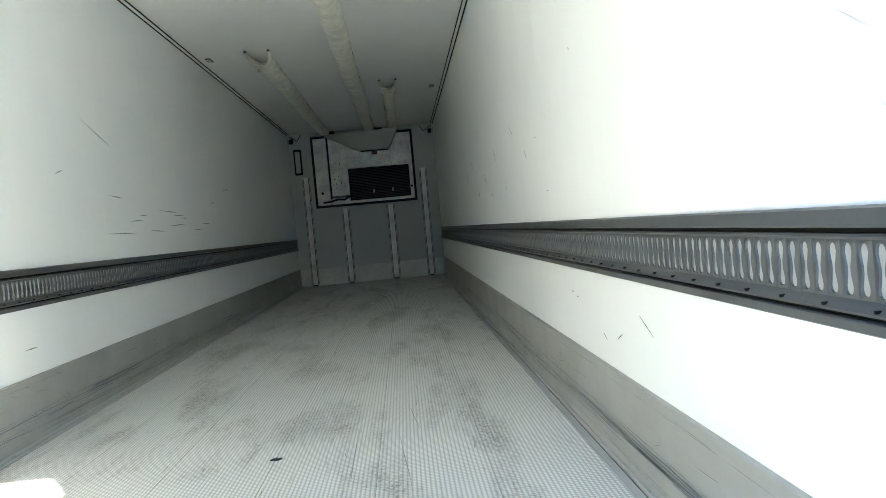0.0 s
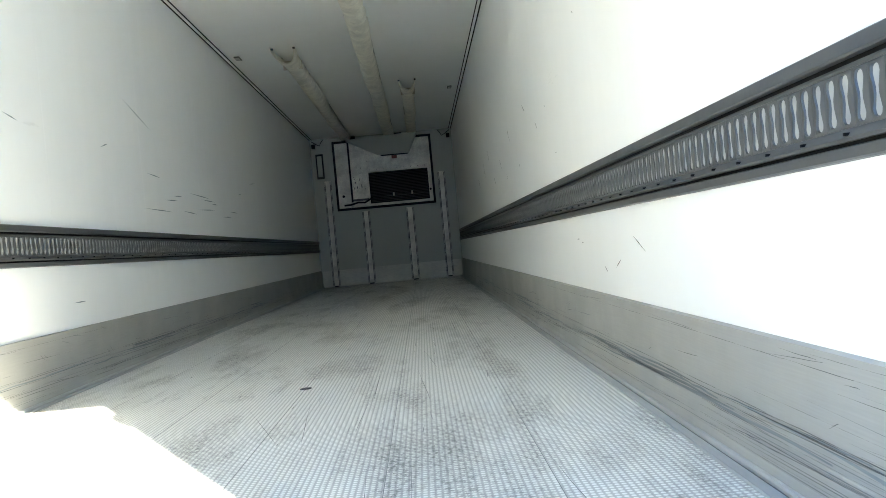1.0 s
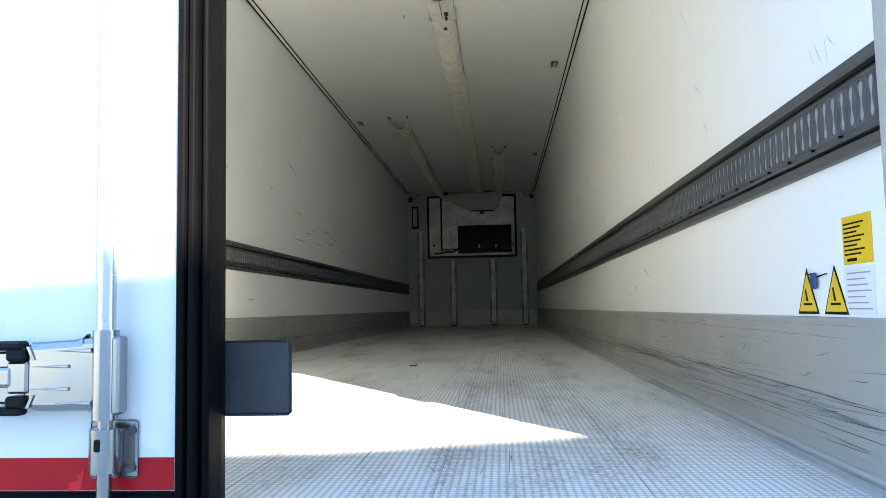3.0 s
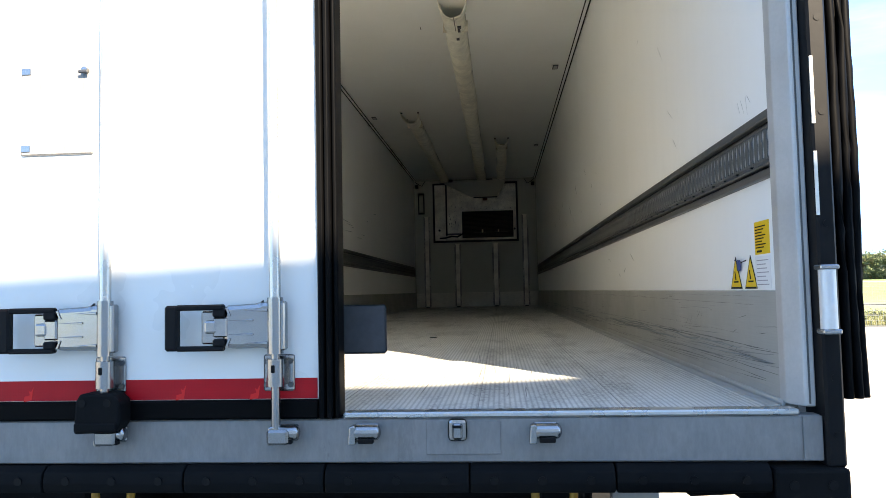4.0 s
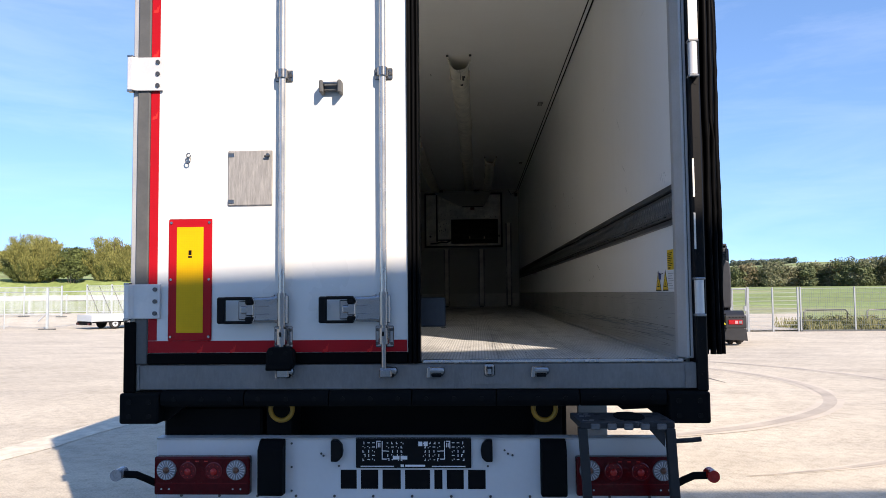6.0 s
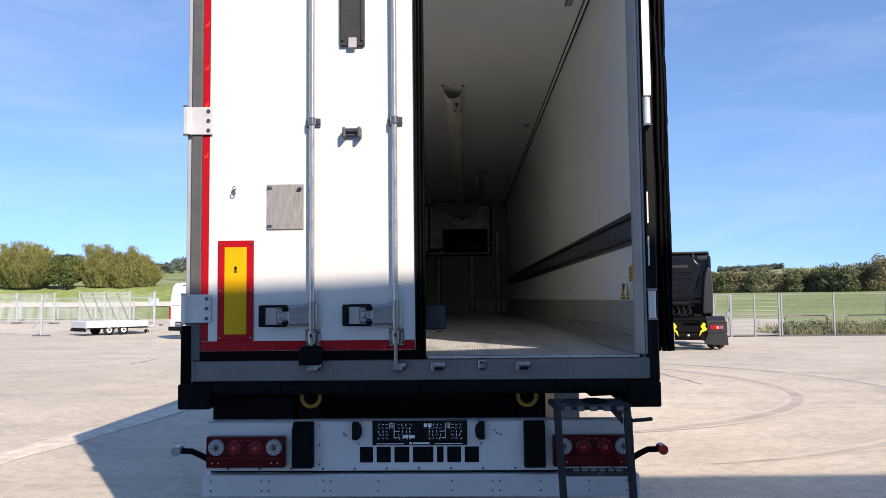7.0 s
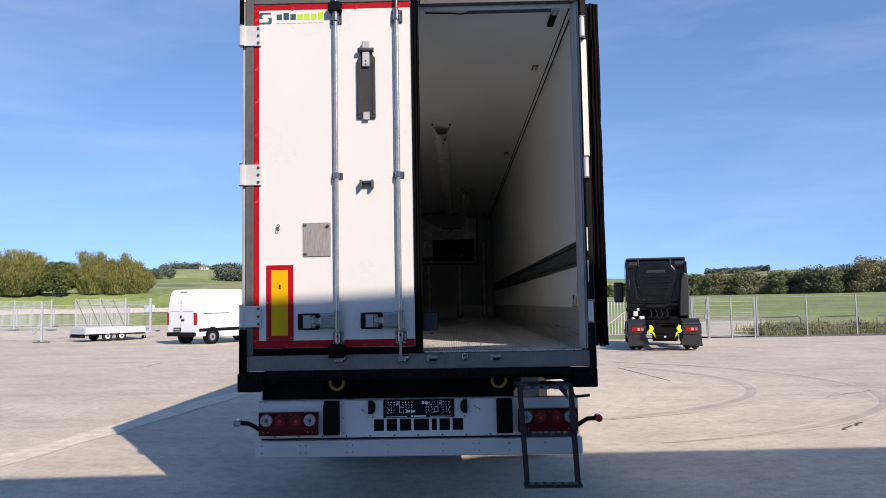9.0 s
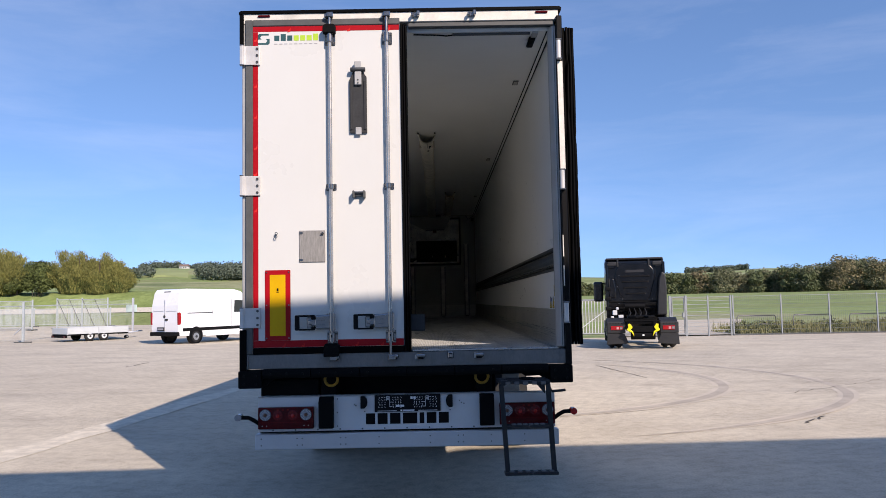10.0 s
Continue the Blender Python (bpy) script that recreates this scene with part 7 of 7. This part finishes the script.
def build_right_fence():
    f = root("wire_fence", (18, 32, 0), "galvanised posts with double-wire mesh panels along the yard edge", "fence")
    xs = [15.22 + 2.45 * i for i in range(18)]
    pts = [on_fence(x) for x in xs]
    for p in pts:
        square_post(f, p, 2.05, 0.032, metal=GALVD)
    for p, q in zip(pts, pts[1:]):
        panel = mesh_panel(f, p, q, 0.08, 1.98, 0.10, 0.2, 0.005, WIRE)
        for z in (1.98,):
            part("panel_bar", tube(B(), [p + Vector((0, 0, z)), q + Vector((0, 0, z))], 0.010, 6), GALVD, panel)
    a, b = pts[0], pts[-1]
    foot = B()
    lo = [foot.verts.new((p.x, p.y + o, p.z + z)) for p in (a, b) for o in (-0.10, 0.10) for z in (-0.3, 0.06)]
    for q in ((0, 1, 5, 4), (1, 3, 7, 5), (2, 6, 7, 3), (0, 2, 3, 1), (4, 5, 7, 6)):
        foot.faces.new([lo[k] for k in q])
    part("footing", foot, DGREY, f, "low concrete edging")
    # barred panels between the gate and the mesh
    for x0, x1 in ((12.88, 13.95), (14.03, 15.10)):
        p, q = on_fence(x0), on_fence(x1)
        square_post(f, q, 2.04, 0.035, metal=GALVD)
        for k in range(11):
            z = 0.12 + 0.185 * k
            part("bar", tube(B(), [p + Vector((0, 0, z)), q + Vector((0, 0, z))], 0.014, 6), GALVD, f)
    # pedestrian gate
    g = root("wicket_gate", (12.7, 32.0, 0), "galvanised wicket gate in the yard fence", "gate")
    a, b = on_fence(12.02), on_fence(12.82)
    for p in (a, b):
        part("gate_post", bx(B(), p.x - 0.05, p.x + 0.05, p.y - 0.05, p.y + 0.05, p.z - 0.1, p.z + 2.06, 0.006), GALVD, g, "square galvanised gate post")
    c, d = a.lerp(b, 0.12), a.lerp(b, 0.90)
    for z in (0.12, 1.98):
        part("gate_bar", tube(B(), [c + Vector((0, 0, z)), d + Vector((0, 0, z))], 0.035, 8), GALVD, g)
    for p in (c, d):
        part("gate_bar", cyl(B(), p + Vector((0, 0, 0.10)), p + Vector((0, 0, 2.0)), 0.035, 8), GALVD, g)
    for k in range(1, 10):
        z = 0.12 + 0.186 * k
        part("gate_wire", tube(B(), [c + Vector((0, 0, z)), d + Vector((0, 0, z))], 0.010, 6), GALVD, g)
    part("lock_box", bx(B(), d.x - 0.10, d.x + 0.02, d.y - 0.05, d.y + 0.05, d.z + 0.95, d.z + 1.2, 0.01), GALVD, g)
    # barred sliding gate, beyond the truck
    s = root("sliding_gate", (6.0, 31, 0), "white barred sliding gate with a diagonal brace", "gate")
    a, b = on_fence(2.6, 0.6), on_fence(11.9, 0.3)
    for z in (0.18, 1.90):
        part("gate_rail", tube(B(), [a + Vector((0, 0, z)), b + Vector((0, 0, z))], 0.045, 8), GALVD, s)
    nb = 60
    first = None
    for i in range(nb + 1):
        p = a.lerp(b, i / nb)
        if first is None:
            first = part("gate_bar", cyl(B(), p + Vector((0, 0, 0.18)), p + Vector((0, 0, 1.90)), 0.018, 6), PANELW, s)
            base = p
        else:
            share(first, "gate_bar", s, p - base)
    for i in range(4):
        p, q = a.lerp(b, i / 4), a.lerp(b, (i + 1) / 4)
        part("brace", cyl(B(), p + Vector((0, -0.04, 0.2)), q + Vector((0, -0.04, 1.88)), 0.022, 6), PANELW, s, "diagonal brace")
    # low hoop rails in the weeds outside
    for k, x in enumerate((17.2, 20.2, 23.2, 26.2)):
        h = root("hoop_rail", (x, fence_y(x) + 1.6, -0.3), "low dark tubular barrier rail among the weeds", "barrier", group="barriers behind the fence")
        p, q = ground_point(x - 1.1, fence_y(x) + 1.5), ground_point(x + 1.1, fence_y(x) + 1.8)
        up = Vector((0, 0, 1))
        part("rail", tube(B(), [p, p + up * 0.85, p + up * 0.95 + (q - p) * 0.04, q + up * 0.95 - (q - p) * 0.04, q + up * 0.85, q], 0.03, 8), BOLT, h)
        part("mid_rail", tube(B(), [p + up * 0.5, q + up * 0.5], 0.022, 6), BOLT, h)
    # lane on the far side of the gate
    verts, faces = [], []
    for i in range(15):
        k = i / 14
        for x in (9.5 + 7.0 * k, 15.4 + 11.4 * k):
            y = fence_y(x) + 0.02 + 27.0 * k
            verts.append((x, y, max(yard_height(x, y), land_height(x, y)) + 0.05))
    for i in range(14):
        faces.append((2 * i, 2 * i + 1, 2 * i + 3, 2 * i + 2))
    tagged(raw("road", verts, faces, ASPHALT), "pale asphalt lane on the far side of the gate", "road", kind="structure")


def build_left_fence():
    f = root("steel_fence", (-22, 40, 0), "galvanised steel fence panels and open gate leaves", "fence")
    up = Vector((0, 0, 1))

    def run(x0, y0, x1, y1, n, h, brace, step=0.11):
        a, b = Vector((x0, y0, 0)), Vector((x1, y1, 0))
        pts = [a.lerp(b, i / n) for i in range(n + 1)]
        pts = [ground_point(p.x, p.y) for p in pts]
        for p in pts:
            square_post(f, p, h + 0.10, 0.042, metal=GALVM)
            part("post_foot", bx(B(), p.x - 0.32, p.x + 0.32, p.y - 0.14, p.y + 0.14, p.z, p.z + 0.07, 0.02), DGREY, f)
        for p, q in zip(pts, pts[1:]):
            mesh_panel(f, p, q, 0.15, h, step, 1.0, 0.0095, GALVM, label="galvanised barred panel")
            for z in (0.15, h):
                part("rail", tube(B(), [p + up * z, q + up * z], 0.026, 6), GALVM, f)
            if brace:
                for u, v in ((0.02, 0.5), (0.5, 0.98)):
                    o = Vector((0, -0.06, 0))
                    part("brace", tube(B(), [p.lerp(q, u) + up * h + o, p.lerp(q, v) + up * 0.2 + o], 0.02, 6), BOLT, f, "dark diagonal brace")
    run(-26.2, 46.3, -22.4, 45.6, 2, 2.02, True, 0.055)
    run(-40.5, 46.0, -27.0, 44.6, 5, 1.95, False, 0.065)
    run(-46.0, 53.0, -25.0, 52.0, 7, 1.35, False, 0.08)
    # near post on a wide foot, with the swung leaf's long bar
    p = ground_point(-22.35, 35.1)
    square_post(f, p, 2.22, 0.055, "stout galvanised gate post", GALVM)
    part("post_foot", bx(B(), p.x - 0.45, p.x + 0.45, p.y - 0.10, p.y + 0.10, p.z, p.z + 0.07, 0.02), DGREY, f)
    part("brace", tube(B(), [p + up * 0.9, p + Vector((-0.55, 0.1, 0.45))], 0.03, 6), GALV, f)
    a, b = p + Vector((-9.0, 3.0, 2.0)), p + Vector((0.0, 0, 2.0))
    part("leaf_bar", tube(B(), [a, b], 0.024, 8), GALVM, f, "long galvanised bar of the gate leaf")
    c = p + Vector((2.2, 9.0, 2.05))
    part("leaf_bar", tube(B(), [b, c], 0.024, 8), GALVM, f, "long galvanised bar of the gate leaf")
    for q in (a, c):
        foot = ground_point(q.x, q.y)
        mesh_panel(f, p, foot, 0.12, 1.98, 0.07, 0.9, 0.004, GALVM, label="fine wire mesh of the gate leaf")
    for k in (0.33, 0.66, 1.0):
        e = b.lerp(a, k)
        part("post", cyl(B(), Vector((e.x, e.y, yard_height(e.x, e.y))), e, 0.030, 8), GALVM, f)
    part("lock_box", bx(B(), c.x - 0.35, c.x + 0.35, c.y - 0.06, c.y + 0.06, c.z - 0.55, c.z - 0.05, 0.03), MINT, f, "galvanised latch box")
    q = ground_point(-19.2, 42.0)
    square_post(f, q, 2.2, 0.055, "single galvanised post")


build_right_fence()
build_left_fence()


# ---------------------------------------------------------------- plants and distance
def add_leaf(verts, faces, p, u, w, a, b):
    k = len(verts)
    verts += [p + u * a, p + w * b, p - u * a, p - w * b]
    faces.append((k, k + 1, k + 2, k + 3))


def leaf_cloud(verts, faces, rnd, cx, cy, cz, rx, ry, rz, n, size, lobe_count=9, flat=0.35):
    """A crown of several rounded lobes, its leaf clumps lying mostly along the lobes' skins."""
    lobes = [(0, 0, 0, 0.62)]
    for _ in range(lobe_count):
        a, e = rnd.uniform(0, 6.28), rnd.uniform(-0.5, 0.9)
        lobes.append((0.55 * math.cos(a) * math.cos(e), 0.55 * math.sin(a) * math.cos(e), 0.6 * math.sin(e), rnd.uniform(0.28, 0.46)))
    for _ in range(n):
        lx, ly, lz, lr = rnd.choice(lobes)
        d = Vector((rnd.gauss(0, 1), rnd.gauss(0, 1), rnd.gauss(0, 1))).normalized()
        r = lr * rnd.uniform(0.80, 1.08)
        p = Vector((cx + (lx + d.x * r) * rx, cy + (ly + d.y * r) * ry, cz + (lz + d.z * r) * rz))
        nrm = (d + Vector((rnd.gauss(0, flat), rnd.gauss(0, flat), rnd.gauss(0, flat)))).normalized()
        u = nrm.cross(Vector((rnd.gauss(0, 1), rnd.gauss(0, 1), rnd.gauss(0, 1)))).normalized()
        s = size * rnd.uniform(0.45, 1.2)
        add_leaf(verts, faces, p, u, nrm.cross(u), s * 0.6, s)


def twig_cloud(verts, faces, rnd, x, y, z, w, h, n, low=0.0, high=1.0):
    """A willow: many wands that fan out from the ground and bend outwards, leafed with narrow blades, some shoots standing out above."""
    wands = []
    for _ in range(150):
        a, q = rnd.uniform(0, 6.28), math.sqrt(rnd.random())
        fx, fy = q * math.cos(a), q * math.sin(a)
        top = h * (1.0 - 0.50 * q ** 2.4) * (0.86 + 0.10 * math.sin(fx * 5 + x) + 0.07 * math.sin(fx * 11 + 2 * x)) * rnd.uniform(0.86, 1.08)
        wands.append((fx, fy, top))
    for _ in range(n):
        fx, fy, top = rnd.choice(wands)
        k = low + (high - low) * rnd.random() ** 0.8
        spread = 0.42 + 0.58 * k ** 1.3
        blur = 0.08 + 0.10 * k
        p = Vector((x + fx * w / 2 * spread + rnd.gauss(0, blur), y + fy * w * 0.32 * spread + rnd.gauss(0, blur), z + top * k + rnd.gauss(0, 0.06)))
        lean = Vector((fx * 0.75 * k + rnd.gauss(0, 0.34), fy * 0.5 * k + rnd.gauss(0, 0.34), 1)).normalized()
        side = lean.cross(Vector((fx + rnd.gauss(0, 0.8), fy - 0.4 + rnd.gauss(0, 0.8), 0.3 * rnd.gauss(0, 1)))).normalized()
        add_leaf(verts, faces, p, side, lean, rnd.uniform(0.014, 0.030), rnd.uniform(0.06, 0.17))


def build_bush(x, y, w, h, material, label, seed):
    rnd = random.Random(seed)
    z = land_height(x, y)
    ob = root("bush", (x, y, z), label, "bush", group="bushes on the bank")
    stems = B()
    for i in range(11):
        a = rnd.uniform(0, 6.28)
        r = rnd.uniform(0.1, 0.75) * w / 2
        tip = Vector((x + r * math.cos(a), y + r * math.sin(a) * 0.6, z + h * rnd.uniform(0.6, 0.85)))
        base = Vector((x + 0.5 * r * math.cos(a), y + 0.3 * r * math.sin(a), z - 0.1))
        tube(stems, [base, base.lerp(tip, 0.5) + Vector((rnd.uniform(-.1, .1), 0, 0)), tip], 0.03, 5)
    part("stems", stems, BARK, ob)
    verts, faces = [], []
    if material is GREEN:
        leaf_cloud(verts, faces, rnd, x, y, z + h * 0.44, w * 0.54, w * 0.42, h * 0.56, 13000, 0.11, 16, 0.6)
    else:
        twig_cloud(verts, faces, rnd, x, y, z, w, h, int(8200 * w))
        # second, darker leaf layer paints the shade at the bush's base
        under, uf = [], []
        twig_cloud(under, uf, rnd, x, y, z, w * 0.97, h * 0.95, int(3000 * w), 0.0, 0.65)
        raw("shade_leaves", under, uf, GREEN, ob, "dark green leaves standing for shade low in the bush")
    raw("leaves", verts, faces, material, ob)


OLIVE = "olive-yellow willow bush on the grassy bank"
for x, y, w, h, m, lab, sd in ((-41.9, 66.0, 9.0, 4.75, WILLOW, OLIVE, 1), (-50.0, 66.5, 8.5, 4.3, WILLOW, OLIVE, 2), (-37.7, 65.4, 3.5, 3.5, GREEN, "dark green rounded bush on the grassy bank", 3),
                               (-34.6, 66.2, 6.2, 4.35, WILLOW, OLIVE, 4), (-32.2, 66.0, 5.4, 4.0, WILLOW, OLIVE, 6), (-30.4, 66.2, 3.4, 2.9, WILLOW, OLIVE, 8), (-40.2, 65.6, 3.4, 2.6, GREEN, "dark green rounded bush on the grassy bank", 9)):
    build_bush(x, y, w, h, m, lab, sd)


def wood_of(rnd, material, label, trees):
    verts, faces = [], []
    for x, y, h in trees:
        z = land_height(x, y)
        w = h * rnd.uniform(0.40, 0.56)
        leaf_cloud(verts, faces, rnd, x, y, z + h * 0.60, w, w, h * 0.42, 900, 0.30, 11, 0.55)
        leaf_cloud(verts, faces, rnd, x, y - 1.0, z + h * 0.18, w * 1.1, w * 0.9, h * 0.36, 520, 0.30, 7, 0.55)
    tagged(raw("woodland", verts, faces, material), label, "trees", kind="stuff")


def build_woods():
    """The wood behind the meadow, far off."""
    rnd = random.Random(21)
    kinds = ([], [], [])
    for i in range(380):
        deg = 2 + 52 * (i / 380) + rnd.uniform(-0.8, 0.8)
        d = rnd.uniform(214, 262)
        x, y = d * math.sin(radians(deg)), d * math.cos(radians(deg))
        h = (0.55 + 0.45 * smooth(11, 16, deg)) * (7.0 + 2.6 * smooth(25.5, 30, deg) + 0.6 * math.sin(deg * 1.3)) * rnd.uniform(0.80, 1.10)
        pick = rnd.random() + 0.25 * math.sin(deg * 0.9)
        kinds[0 if pick < 0.50 else 1 if pick < 0.64 else 2].append((x, y, h))
    wood_of(rnd, WOODG, "green woodland trees behind the meadow", kinds[0])
    wood_of(rnd, WOODB, "ochre-brown autumn trees in the woodland edge", kinds[1])
    wood_of(rnd, WOODO, "grey-green trees in the woodland edge", kinds[2])
    # weeds along the fence foot
    verts, faces = [], []
    for i in range(22000):
        x = rnd.uniform(15.7, 48)
        y = fence_y(x) + rnd.random() ** 1.4 * 4.5
        hh = rnd.uniform(0.12, 0.55) * (1.3 + 0.5 * math.sin(x * 1.7) + 0.4 * math.sin(x * 4.1 + 1)) * 0.6
        lean = Vector((rnd.gauss(0, 0.25), rnd.gauss(0, 0.25), 1)).normalized()
        side = Vector((1, rnd.gauss(0, 0.4), rnd.gauss(0, 0.2))).normalized()
        add_leaf(verts, faces, Vector((x, y, land_height(x, y) + hh * rnd.uniform(0.3, 1.0))), side, lean, rnd.uniform(0.008, 0.020), hh * 0.6)
    tagged(raw("weeds", verts, faces, GRASS), "dry weeds and grass along the fence foot", "weeds", kind="stuff")
    verts, faces = [], []
    for i in range(340):
        x = rnd.uniform(15.3, 46)
        y = fence_y(x) + rnd.uniform(0.4, 5.0)
        x += (y - fence_y(x)) * 0.45
        hh = rnd.uniform(0.18, 0.62)
        leaf_cloud(verts, faces, rnd, x, y, land_height(x, y) + hh * 0.45, rnd.uniform(0.4, 0.8), 0.45, hh, 190, 0.055, 7, 0.9)
    tagged(raw("low_scrub", verts, faces, SCRUB), "low olive scrub growing behind the fence", "scrub", kind="stuff")
    # far hedges and copses on the hills
    verts, faces = [], []
    for i in range(46):
        a = radians(rnd.uniform(-34, -9))
        d = rnd.choice((720, 860, 960)) + rnd.uniform(-20, 20)
        x, y = d * math.sin(a), d * math.cos(a)
        h = rnd.uniform(4, 8)
        leaf_cloud(verts, faces, rnd, x, y, land_height(x, y) + h * 0.45, h * 0.8, h * 0.5, h * 0.55, 110, 1.3)
    for c, d0, spread, n, hh in ((-14.4, 600, 3.4, 190, 12), (-15.5, 930, 4.0, 110, 9), (-20.3, 930, 1.4, 50, 11), (-22.6, 640, 1.6, 50, 7), (20.6, 930, 2.2, 130, 9), (-9, 1000, 5.0, 100, 11)):
        for i in range(n):
            a = radians(c + rnd.uniform(-spread, spread))
            d = d0 + rnd.uniform(-30, 30)
            x, y = d * math.sin(a), d * math.cos(a)
            h = hh * rnd.uniform(0.7, 1.15)
            leaf_cloud(verts, faces, rnd, x, y, land_height(x, y) + h * 0.45, h * 0.5, h * 0.5, h * 0.6, 170, 0.9, 9, 0.6)
    tagged(raw("far_trees", verts, faces, FAR), "distant hedges and copses on the hillside, coloured for haze", "trees", kind="stuff")
    # bright stubble and grass fields on the hillside
    for az0, az1, d0, d1 in ((-21.3, -18.2, 600, 740), (-18.2, -14.0, 760, 880)):
        mat, text = LIMEFIELD, "bright yellow-green field on the hillside"
        verts, faces = [], []
        for i in range(9):
            a = radians(az0 + (az1 - az0) * i / 8)
            for j in range(9):
                d = d0 + (d1 - d0) * j / 8 + 14 * math.sin(i * 0.7)
                x, y = d * math.sin(a), d * math.cos(a)
                verts.append((x, y, land_height(x, y) + (0.5 if 0 < i < 8 and 0 < j < 8 else -5.0)))
        faces = [(i * 9 + j, i * 9 + j + 1, (i + 1) * 9 + j + 1, (i + 1) * 9 + j) for i in range(8) for j in range(8)]
        tagged(raw("field", verts, faces, mat), text, "field", kind="structure")
    # pale track along the bank
    verts, faces = [], []
    for i in range(30):
        x = -46 + i * 1.3
        for y in (58.8, 62.4):
            verts.append((x, y + 0.2 * math.sin(x * 0.4), land_height(x, y) + 0.06))
    for i in range(29):
        faces.append((2 * i, 2 * i + 2, 2 * i + 3, 2 * i + 1))
    tagged(raw("path", verts, faces, PALE), "pale gravel track along the grassy bank", "path", kind="structure")


build_woods()


def build_house(a, d, w, dep, h, turn):
    x, y = d * math.sin(radians(a)), d * math.cos(radians(a))
    z = land_height(x, y)
    ob = root("farmhouse", (x, y, z), "white farmhouse with a clay-red roof far up the hillside", "house", group="houses on the hillside")
    part("wall", bx(B(), x - w / 2, x + w / 2, y - dep / 2, y + dep / 2, z - 2, z + h), HOUSE, ob)
    rf = B()
    prism(rf, [(y - dep / 2 - 0.5, z + h), (y + dep / 2 + 0.5, z + h), (y, z + h + 0.32 * dep)], 'x', x - w / 2 - 0.5, x + w / 2 + 0.5)
    part("roof", rf, TILE, ob, "clay-red pitched roof")
    for k in (-0.3, 0.0, 0.3):
        part("window", bx(B(), x + k * w - 0.6, x + k * w + 0.6, y - dep / 2 - 0.05, y - dep / 2 + 0.02, z + h * 0.4, z + h * 0.4 + 1.4), GLASS, ob)


build_house(-22.3, 640, 6, 6, 2.4, 0)
build_house(-21.6, 655, 5, 5, 2.6, 0)
build_house(-18.8, 880, 9, 7, 3.4, 0)
